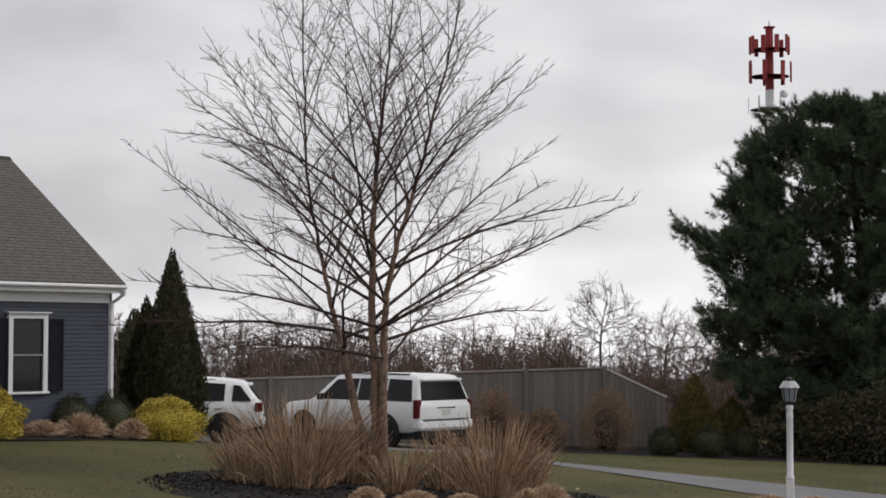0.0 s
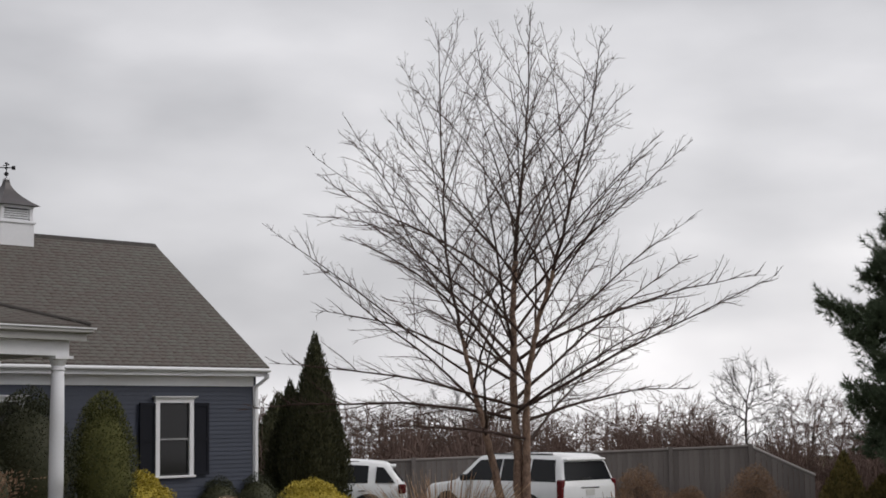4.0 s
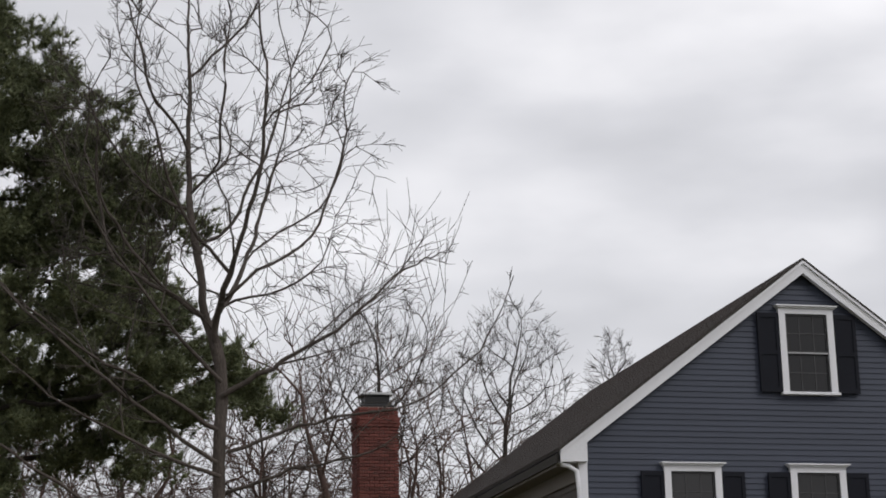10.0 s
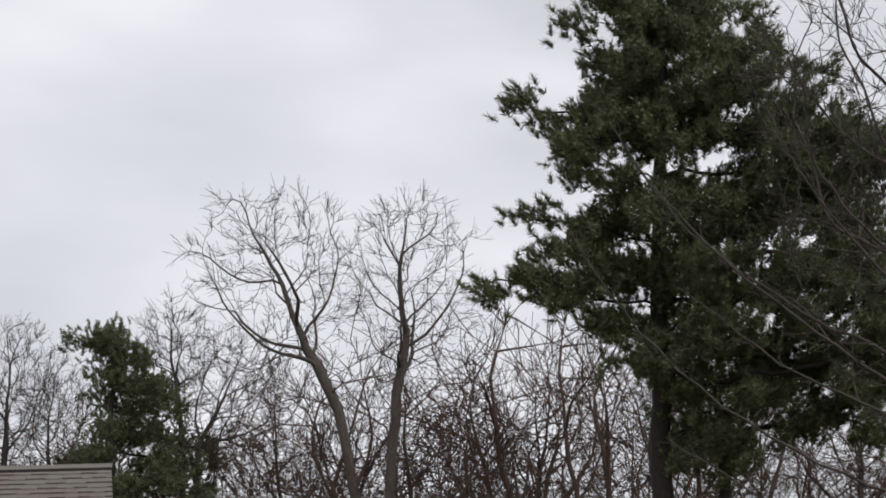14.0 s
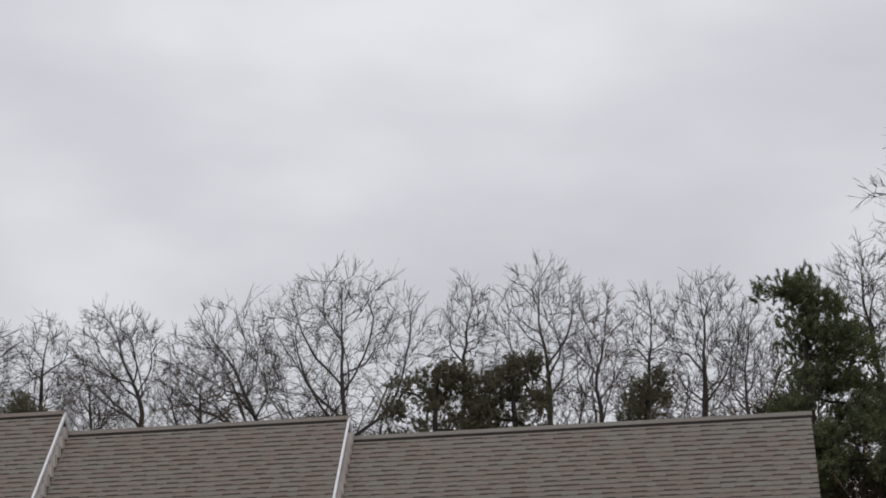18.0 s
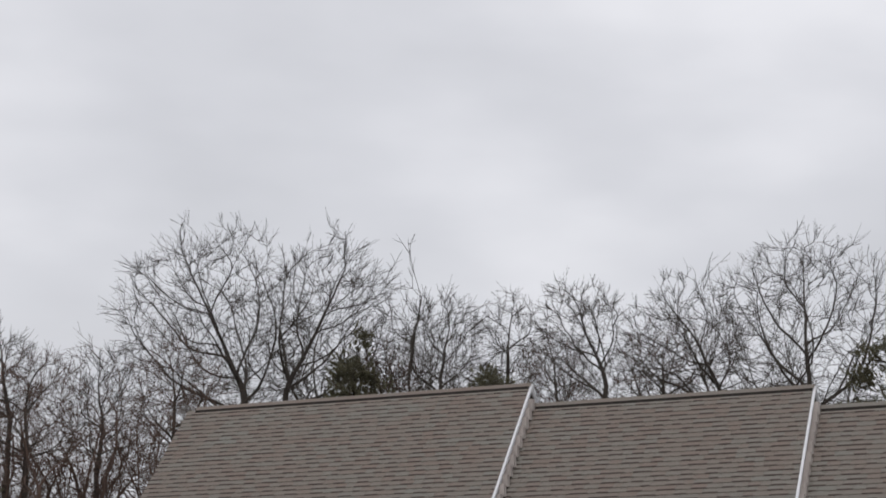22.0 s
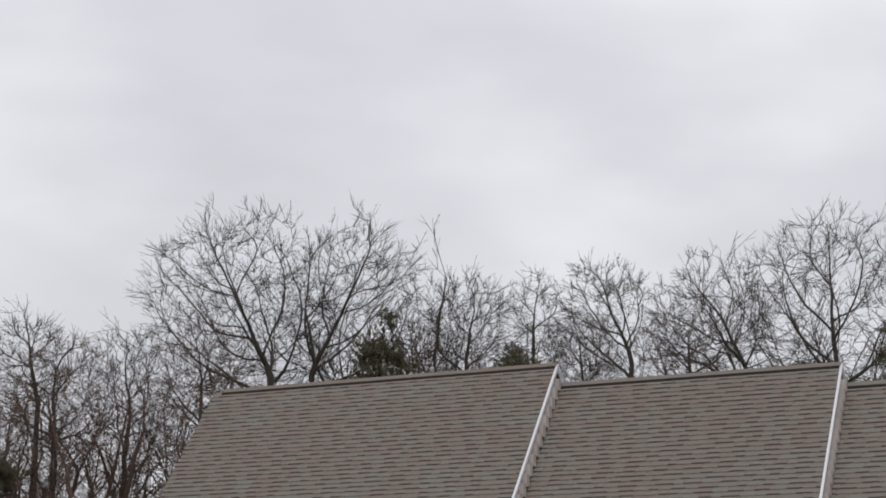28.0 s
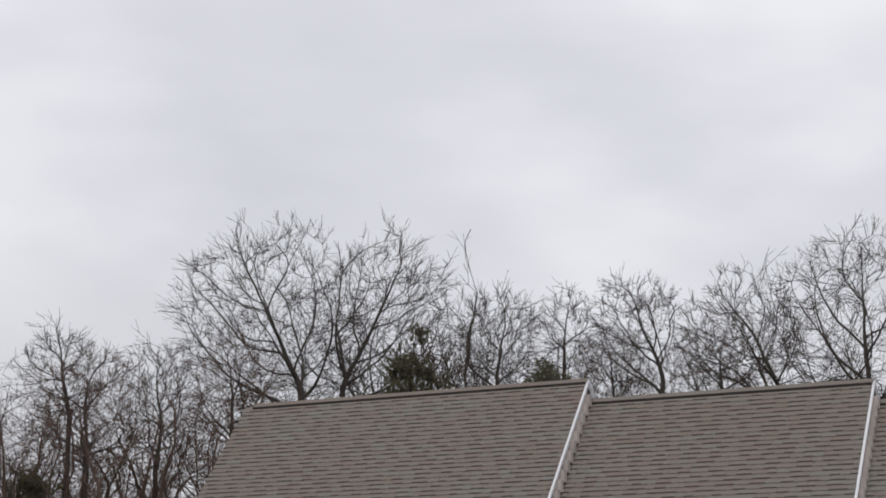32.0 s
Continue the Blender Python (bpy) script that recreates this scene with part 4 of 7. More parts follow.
def birch():
    m = standing(50.6, 31.0)
    up = lambda z: z - m.translation.z
    owner = thing("birch_tree", m, "leafless multi-stem river birch with peeling tan bark in a mulch bed", "birch tree")
    tr = Birch(11, (up(3.8), 5.1, up(8.95) - up(3.8), 3.3, 2.0, -0.15))
    tr.stem([(-0.12, 0, -0.2), (-0.17, 0, up(-0.1)), (-0.42, -0.1, up(0.85)), (-0.57, -0.1, up(1.55)), (-0.74, -0.1, up(2.15)), (-0.97, -0.1, up(3.2)), (-1.2, 0, up(4.5)), (-1.27, 0.1, up(6.5)), (-1.3, 0.1, up(8.6))], 0.095, 34, up(1.45), 2.6)
    tr.stem([(0.03, 0, -0.2), (0.04, 0, up(0.0)), (0.02, 0, up(0.9)), (-0.04, 0, up(2.0)), (-0.03, 0, up(3.5)), (0.03, 0.1, up(4.6)), (0.13, 0.1, up(5.6)), (0.27, 0.1, up(6.8)), (0.36, 0, up(8.9))], 0.120, 38, up(1.6), 0.7)
    tr.stem([(0.16, -0.1, -0.2), (0.17, -0.1, up(0.3)), (0.18, -0.05, up(1.5)), (0.21, -0.05, up(2.4)), (0.42, -0.1, up(3.3)), (0.75, -0.25, up(4.4)), (1.05, -0.4, up(5.6)), (1.4, -0.5, up(7.0)), (1.6, -0.6, up(8.3))], 0.095, 35, up(1.1), 5.6)
    for (q, rad) in tr.stems:
        n = len(q) * 3 // 5
        v, f = tubes([(q[:n + 1], rad[:n + 1])], 9)
        linked("trunk", np_mesh("trunk", v, f, M["birch_bark"], True), owner)
    v, f = tubes([(q[len(q) * 3 // 5:], rad[len(q) * 3 // 5:]) for q, rad in tr.stems] + tr.limbs, 5)
    tagged(linked("limb_work", np_mesh("limb_work", v, f, M["birch_limb"], True), owner, label="slender dark reddish-brown limbs"), kind="stuff")
    v, f = tubes(tr.twigs, 3)
    tagged(linked("crown", np_mesh("crown", v, f, M["birch_twig"]), owner, label="fine leafless twigs"), kind="stuff")


birch()


def bare_tree(seed, far, foot, fork, left, right, top, twig="twig_grey", stems=2, label="leafless grey deciduous tree", group="bare trees behind the roofs", thick=0.12, fine=0.0078, wiggle=0.17, twigs=2.0):
    """A leafless tree: foot's bearing, height of the fork, crown's left and right bearings and top, all in degrees as seen from the lawn."""
    m = standing(foot, far)
    base = m.translation.z
    owner = thing("tree", m, label, "bare tree", group)
    zf, zt = ray_z(far, fork - 0.55) - base, ray_z(far, top) - base
    xl, xr = far * math.tan(radians(left - foot)), far * math.tan(radians(right - foot))
    wide, x0 = (xr - xl) / 2, (xl + xr) / 2
    low = zf - 0.12 * (zt - zf)
    mid = low + (zt - low) * 0.50
    rng = random.Random(seed)
    bole = [(0, 0, -0.3), (rng.uniform(-0.1, 0.1), 0, zf * 0.5), (0, 0, zf)]
    if stems == 1:
        bole.append((x0 * 0.5, 0, zf + (zt - zf) * 0.3))
    big, small = colony(seed, (mid, wide * 0.97, (zt - mid) * 0.98, mid - low, 2.4, x0), bole, count=int(min(680, 80 + 52 * wide * (zt - low))), step=0.30 if wide > 1.6 else 0.23, wiggle=wiggle, rise=0.03, fine=fine, twigs=twigs, twig_long=0.40 + 0.06 * wide, thick=thick, ahead_=0.95)
    v, f = tubes(big, 6)
    linked("trunk", np_mesh("trunk", v, f, M["bark_dark"], True), owner)
    v, f = tubes(small, 3)
    tagged(linked("crown", np_mesh("crown", v, f, M[twig]), owner, label="fine leafless twigs"), kind="stuff")


# seed, distance, foot, fork, left, right, top, twigs, stems
ROOF_TREES = [
    (21, 56, -55.2, 6.2, -59.6, -53.3, 11.7, "twig_grey", 3), (53, 57, -53.9, 6.6, -54.9, -50.4, 11.6, "twig_grey", 2),
    (22, 58, -48.9, 6.7, -50.3, -47.5, 9.7, "twig_grey", 2), (23, 60, -46.7, 7.0, -47.6, -45.7, 9.9, "twig_grey", 1),
    (24, 57, -43.5, 7.2, -46.0, -42.8, 10.4, "twig_grey", 2), (26, 58, -39.7, 6.6, -43.0, -38.9, 10.4, "twig_grey", 2),
    (27, 55, -36.9, 6.5, -40.3, -33.8, 11.9, "twig_grey", 3), (28, 60, -33.1, 7.9, -34.1, -32.0, 11.6, "twig_grey", 1),
    (29, 57, -30.3, 8.2, -32.5, -28.7, 12.0, "twig_grey", 2), (30, 60, -28.6, 7.6, -29.9, -27.5, 11.3, "twig_red", 2),
    (31, 58, -27.1, 7.7, -27.9, -26.2, 11.4, "twig_grey", 1), (32, 57, -25.3, 7.8, -26.6, -23.8, 12.0, "twig_grey", 2),
    (33, 61, -23.9, 7.4, -25.0, -22.6, 10.6, "twig_grey", 2), (25, 62, -41.6, 6.5, -43.2, -40.0, 8.8, "twig_red", 2),
    (55, 63, -49.8, 5.9, -51.6, -48.6, 8.2, "twig_grey", 2), (56, 62, -45.1, 6.1, -46.4, -44.0, 8.6, "twig_red", 2),
]
EDGE_TREES = [
    (34, 52, -19.7, 8.6, -21.5, -18.9, 12.7, "twig_grey", 1), (35, 53, -19.2, 8.2, -20.0, -16.4, 11.6, "twig_grey", 2),
    (36, 55, -62.5, 5.2, -64.2, -61.9, 7.8, "twig_grey", 1), (37, 52, -61.9, 4.0, -63.7, -60.2, 7.1, "twig_red", 3),
    (38, 54, -59.7, 4.3, -60.8, -58.5, 7.6, "twig_grey", 2), (39, 53, -57.3, 4.6, -59.0, -56.2, 7.9, "twig_red", 3),
    (40, 50, -16.5, 5.4, -18.6, -14.4, 10.9, "twig_red", 2), (41, 53, -14.3, 5.4, -15.9, -10.7, 10.6, "twig_grey", 2),
    (42, 52, -8.2, 5.4, -11.0, -5.4, 11.2, "twig_red", 3), (57, 53, -10.6, 5.2, -12.4, -8.6, 10.2, "twig_grey", 2),
    (43, 50, 10.2, 8.2, 7.6, 12.9, 14.3, "twig_grey", 3), (44, 52, 14.4, 7.6, 12.4, 17.0, 13.8, "twig_grey", 3),
    (45, 60, 18.1, 9.4, 17.2, 19.0, 12.6, "twig_grey", 1), (46, 48, 6.5, 6.0, 4.2, 8.8, 12.0, "twig_red", 2),
    (47, 60, -50.9, 5.6, -52.3, -49.5, 7.8, "twig_red", 2), (48, 55, -3.0, 6.0, -6.0, 0.0, 11.0, "twig_grey", 2),
    (49, 50, 2.0, 6.0, -0.6, 4.6, 10.5, "twig_red", 2),
]
for seed, d, foot, fork, left, right, hi, twig, stems in itertools.chain(ROOF_TREES, EDGE_TREES):
    wide = right - left
    bare_tree(seed, d, foot, fork, left, right, hi, twig, stems, label="leafless grey tree in the wood edge" if twig == "twig_grey" else "leafless reddish-brown tree in the wood edge", thick=0.055 + 0.014 * wide, wiggle=0.13 if wide > 3 else 0.22)


def oak():
    m = standing(5.2, 26.0)
    base = m.translation.z
    owner = thing("oak_tree", m, "leafless grey-barked oak with spreading knobbly twigs", "oak tree")
    up = lambda z: z - base
    tr = Tree(5, (up(9.0), 3.4, up(15.0) - up(9.0), 4.4, 1.7, 0.2), 3, 0.22, 0.11, (28, 48), (9, 7, 4), 0.0060, 0.6, 0.15, 1.15)
    big, small = colony(5, (up(10.6), 2.6, up(15.0) - up(10.6), 3.6, 2.4, -0.2), [(0.1, 0, -0.3), (0.05, 0, up(3.0)), (0, 0, up(4.9)), (-0.02, 0, up(6.9))], count=680, step=0.25, wiggle=0.25, rise=0.10, fine=0.0062, twigs=1.6, twig_long=0.36, thick=0.105, ahead_=0.95)
    tr.paths[1] += big
    tr.paths[2] += small
    tr.kids = (8, 6, 4)
    tr.stem([(0.0, -0.1, up(6.4)), (0.9, -0.3, up(6.9)), (1.9, -0.4, up(7.5)), (2.8, -0.4, up(8.4)), (3.4, -0.3, up(8.6))], 0.048, 0.008)
    tr.kids, tr.wander = (9, 6, 3), 0.18
    tr.stem([(-0.05, -0.1, up(5.9)), (-0.9, -0.6, up(6.4)), (-2.1, -0.9, up(7.0)), (-3.4, -1.0, up(8.0)), (-4.3, -1.0, up(9.2))], 0.036, 0.008)
    tr.stem([(0.0, -0.2, up(5.2)), (-1.0, -0.7, up(5.5)), (-2.4, -1.1, up(6.2)), (-3.8, -1.2, up(7.4))], 0.034, 0.008)
    tr.stem([(0.05, 0.2, up(5.0)), (1.0, -0.2, up(5.3)), (2.2, -0.4, up(5.5)), (3.2, -0.4, up(6.3))], 0.036, 0.008)
    tr.kids = (13, 5, 3)
    for pts in (((-0.05, -0.2, 5.4), (-1.3, -0.9, 6.2), (-2.8, -1.3, 7.4), (-4.2, -1.5, 9.0), (-4.7, -1.5, 9.9)), ((-0.1, -0.3, 4.2), (-1.6, -0.9, 4.6), (-3.2, -1.4, 5.6), (-4.6, -1.6, 7.0), (-5.3, -1.7, 8.3)), ((0.0, -0.2, 6.6), (-1.0, -0.6, 7.6), (-2.0, -0.9, 9.0), (-2.7, -1.0, 10.6)), ((0.1, 0.1, 5.6), (1.4, 0.2, 6.1), (2.9, 0.3, 6.3), (4.0, 0.3, 7.2), (4.5, 0.3, 8.4)), ((0.0, -0.2, 3.6), (-1.2, -0.8, 3.9), (-2.6, -1.2, 4.2), (-4.0, -1.4, 5.2))):
        tr.stem([(x, y, up(z)) for x, y, z in pts], 0.034, 0.008)
    tr.build(owner, M["oak_bark"], M["twig_grey"])


oak()


def tall_maple():
    m = standing(-13.6, 44.0)
    base = m.translation.z
    owner = thing("maple_tree", m, "tall leafless maple with two pale forking trunks", "maple tree")
    up = lambda e: ray_z(44.0, e) - base
    s = 44.0 / 3118
    X = lambda px: (px - 860) * s
    big, small = [], []
    for seed, x, wide, low, high, foot in ((8, 675, 2.25, 9.6, 16.5, [(X(850), 0, -0.3), (X(835), 0, up(6.2)), (X(800), 0, up(9.0))]), (9, 925, 1.75, 9.8, 16.3, [(X(890), 0.2, -0.3), (X(895), 0.2, up(7.0)), (X(905), 0.2, up(9.6))])):
        mid = low + (high - low) * 0.55
        a, b = colony(seed, (up(mid), wide, (up(high) - up(mid)) * 0.96, up(mid) - up(low), 2.6, X(x)), foot, count=430, step=0.3, wiggle=0.20, rise=0.03, fine=0.0070, twigs=1.7, twig_long=0.5, thick=0.15)
        big, small = big + a, small + b
    v, f = tubes(big, 6)
    linked("trunk", np_mesh("trunk", v, f, M["bark"], True), owner)
    v, f = tubes(small, 3)
    tagged(linked("crown", np_mesh("crown", v, f, M["twig_grey"]), owner, label="fine leafless twigs"), kind="stuff")


tall_maple()


def far_wood(name, label, places, tall, twig, seed, fine=0.0016, kinds_of=5):
    """Distant leafless woods: many slight trees joined into one."""
    kinds = []
    for k in range(kinds_of):
        big, small = colony(seed + k, (0.60, 0.30, 0.40, 0.42, 2.2, 0), [(0, 0, -0.05), (0.01, 0, 0.1), (0.0, 0, 0.2)], count=95, step=0.062, wiggle=0.24, fine=fine, twigs=1.2, twig_long=0.09, thick=0.012, ahead_=0.9)
        kinds.append((tubes(big, 4), tubes(small, 3)))
    rng = random.Random(seed)
    vs, fs, at = [], [], 0
    for x, y, h in places(rng):
        pair = kinds[rng.randrange(kinds_of)]
        a, s = rng.uniform(0, 6.28), h * rng.uniform(0.85, 1.05) * tall
        turn = np.array([[math.cos(a), -math.sin(a), 0], [math.sin(a), math.cos(a), 0], [0, 0, 1]])
        for v, f in pair:
            vs.append(v @ turn.T * np.array([s * 1.2, s * 1.2, s]) + np.array([x, y, ground_z(x, y)]))
            fs.append(f + at)
            at += len(v)
    ob = new(name, np_mesh(name, np.concatenate(vs), np.concatenate(fs), M[twig]))
    tagged(ob, label, "woods", kind="stuff")


def band(b0, b1, d0, d1, count):
    def places(rng):
        for k in range(count):
            p = polar(b0 + (b1 - b0) * (k + rng.random()) / count, rng.uniform(d0, d1))
            yield p.x, p.y, rng.uniform(0.7, 1.1)
    return places


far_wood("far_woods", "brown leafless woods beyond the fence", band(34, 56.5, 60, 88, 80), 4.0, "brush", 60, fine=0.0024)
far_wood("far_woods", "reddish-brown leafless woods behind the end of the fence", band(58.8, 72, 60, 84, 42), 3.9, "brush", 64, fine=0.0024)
far_wood("far_woods", "grey leafless woods behind the rooftops", band(-57, -14, 62, 74, 72), 12.0, "twig_grey", 70, fine=0.0008)
far_wood("brushwood", "tangled reddish-brown leafless woods below the tall pine", band(-15, 14, 44, 56, 62), 11.0, "twig_red", 80, fine=0.0011)
far_wood("brushwood", "tangled leafless trees behind the lower townhouse", band(-25, -15, 50, 58, 18), 9.0, "twig_red", 95, fine=0.0009)
far_wood("brushwood", "reddish-brown thicket beside the end townhouse", band(-69, -56.5, 48, 60, 44), 7.4, "twig_red", 90, fine=0.0010)


def undergrowth(label, b0, b1, d0, d1, count, low, high, wide, seed, mat="twig_red"):
    """Slender saplings and brush that close the foot of a wood."""
    g = np.random.default_rng(seed)
    b, d = np.radians(g.uniform(b0, b1, count)), g.uniform(d0, d1, count)
    x, y = d * np.sin(b), d * np.cos(b)
    z = np.array([ground_z(s, t) for s, t in zip(x, y)])
    base = np.stack([x, y, z - 0.1], 1)
    tall = g.uniform(low, high, count) * (0.7 + 0.3 * np.sin(b * 57 * 1.7) * np.sin(b * 57 * 0.9 + 1))
    way = g.normal(0, 0.14, (count, 3)) + np.array([0, 0, 1])
    v, f = blades(base, way, tall, np.full(count, wide), g)
    h = count * 4
    k = g.integers(0, count, h)
    s = g.uniform(0.25, 0.9, h)
    v2, f2 = blades(base[k] + way[k] / np.linalg.norm(way[k], axis=1, keepdims=True) * (tall[k] * s)[:, None], way[k] + g.normal(0, 0.55, (h, 3)), tall[k] * g.uniform(0.15, 0.4, h), np.full(h, wide * 0.8), g)
    ob = new("undergrowth", np_mesh("undergrowth", np.concatenate([v, v2]), np.concatenate([f, f2 + len(v)]), M[mat]))
    tagged(ob, label, "undergrowth", kind="stuff")


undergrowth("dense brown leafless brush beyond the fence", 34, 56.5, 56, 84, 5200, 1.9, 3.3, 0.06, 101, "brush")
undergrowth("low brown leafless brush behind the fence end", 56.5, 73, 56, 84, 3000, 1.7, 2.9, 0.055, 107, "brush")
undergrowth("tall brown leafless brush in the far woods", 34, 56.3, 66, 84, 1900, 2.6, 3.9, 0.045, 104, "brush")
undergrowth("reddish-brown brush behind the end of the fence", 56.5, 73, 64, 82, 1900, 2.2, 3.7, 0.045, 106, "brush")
undergrowth("dense brown leafless brush below the tall pine", -24, 13, 44, 60, 850, 4.0, 8.0, 0.04, 102)
undergrowth("reddish-brown brush beside the end townhouse", -70, -57, 48, 60, 550, 2.2, 4.8, 0.04, 103)
for seed, d, foot, fork, left, right, hi, twig in ((50, 72, 57.95, -0.3, 56.9, 59.1, 1.95, "twig_grey"), (51, 75, 60.0, -0.5, 58.9, 61.3, 0.95, "twig_red"), (52, 75, 48.6, -0.5, 47.2, 50.0, 0.9, "twig_grey"), (58, 78, 46.2, -0.6, 45.0, 47.4, 0.6, "twig_red"), (59, 80, 55.9, -0.7, 55.0, 57.0, 0.6, "twig_red"), (61, 74, 62.2, -0.6, 61.2, 63.3, 0.7, "twig_grey")):
    bare_tree(seed, d, foot, fork, left, right, hi, twig, 1, label="slender leafless tree behind the fence", group="bare trees behind the fence", thick=0.06, fine=0.008)


# ---- pines ----
def tuft_arrays(rng, places, ways, size, blades_each, width, heart=0.18):
    """Bottle-brush shoots: needles set round a short axis, the last ones pointing ahead, over a dense heart."""
    places, ways = np.asarray(places), np.asarray(ways)
    p = np.repeat(places, blades_each, 0)
    w = np.repeat(ways, blades_each, 0)
    u = rng.random((len(p), 1))
    round_ = np.cross(w, rng.normal(size=p.shape))
    round_ /= np.linalg.norm(round_, axis=1, keepdims=True) + 1e-9
    out = w * (0.45 + 0.9 * u ** 3) + round_ * (1.0 - 0.6 * u ** 3)
    out /= np.linalg.norm(out, axis=1, keepdims=True) + 1e-9
    side = np.cross(out, rng.normal(size=p.shape))
    side *= width / 2 / (np.linalg.norm(side, axis=1, keepdims=True) + 1e-9)
    foot = p + w * (u - 0.6) * size * 0.9
    tip = foot + out * size * rng.uniform(0.42, 0.68, (len(p), 1))
    v = np.stack([foot - side, foot + side, tip], 1).reshape(-1, 3)
    f = np.arange(len(p) * 3).reshape(-1, 3)
    a = np.cross(ways, rng.normal(size=ways.shape))
    a /= np.linalg.norm(a, axis=1, keepdims=True) + 1e-9
    b = np.cross(ways, a)
    r = size * heart * rng.uniform(0.8, 1.2, (len(places), 1))
    tips = np.stack([places - ways * size * heart * 1.4, places + a * r, places + b * r, places - a * r, places - b * r, places + ways * size * heart * 1.3], 1)
    one = np.array([(0, 2, 1), (0, 3, 2), (0, 4, 3), (0, 1, 4), (5, 1, 2), (5, 2, 3), (5, 3, 4), (5, 4, 1)])
    g = (np.arange(len(places)) * 6)[:, None, None] + one[None] + len(v)
    return np.concatenate([v, tips.reshape(-1, 3)]), np.concatenate([f, g.reshape(-1, 3)])


def clump_goals(rng, outline, z0, z1, clumps, each, size, extra=()):
    """Places in flattened clumps inside an outline that gives the reach (left, right) at each height."""
    out = []
    spots = list(extra)
    most = max(sum(outline(z)) for z in np.linspace(z0, z1, 20))
    while len(spots) < clumps:
        z = z0 + (z1 - z0) * rng.random()
        left, right = outline(z)
        if rng.random() > (left + right) / most:
            continue
        t = rng.random()
        x = -left + size * 0.5 + (left + right - size) * t
        spots.append((x, rng.uniform(-1, 1) * min(2.4, 0.5 * (left + right)) * math.sqrt(max(0.05, 1 - (2 * t - 1) ** 2)), z))
    for x, y, z in spots:
        q = rng.normal(0, 0.5, (each, 3))
        q /= np.maximum(1.0, np.linalg.norm(q, axis=1, keepdims=True))
        out.append(q * np.array([size, size, size * 0.45]) * rng.uniform(0.75, 1.25) + np.array([x, y, z]))
    return np.concatenate(out)


def pine(seed, m, stem, outline, span, clumps, each, size, label, mat="needle", step=0.3, needle=0.2, per=32, width=0.016, thick=0.2, extra=(), second=None, thick_set=3, heart=0.18):
    """A ragged pine: limbs that reach for clumps of shoots, each shoot a brush of needles."""
    rng = np.random.default_rng(seed)
    owner = thing("pine_tree", m, label, "pine tree")
    goal = clump_goals(rng, outline, span[0], span[1], clumps, each, size, extra)
    big, small, ends, ways = colony(seed, None, stem, step=step, wiggle=0.22, rise=0.10, fine=0.011, twigs=0.0, twig_long=0.2, thick=thick, goal=goal, ahead_=0.4)
    if second:
        big.append(second)
    v, f = tubes(big + small, 5)
    linked("trunk", np_mesh("trunk", v, f, M["pine_bark"], True), owner)
    ends = np.concatenate([ends, np.repeat(goal, thick_set, 0) + rng.normal(0, 0.14, (len(goal) * thick_set, 3))])
    ways = ends * np.array([1.0, 1.0, 0.0])
    ways = ways / (np.linalg.norm(ways, axis=1, keepdims=True) + 0.4) * 0.6 + np.array([0, 0, 0.6]) + rng.normal(0, 0.3, ways.shape)
    ways /= np.linalg.norm(ways, axis=1, keepdims=True)
    v, f = tuft_arrays(rng, ends, ways, needle, per, width, heart)
    tagged(linked("needles", np_mesh("needles", v, f, M[mat]), owner, label="dark green needle tufts"), kind="stuff")
    return owner


def rooted(bearing, far, top):
    m = standing(bearing, far)
    return m, ray_z(far, top) - m.translation.z


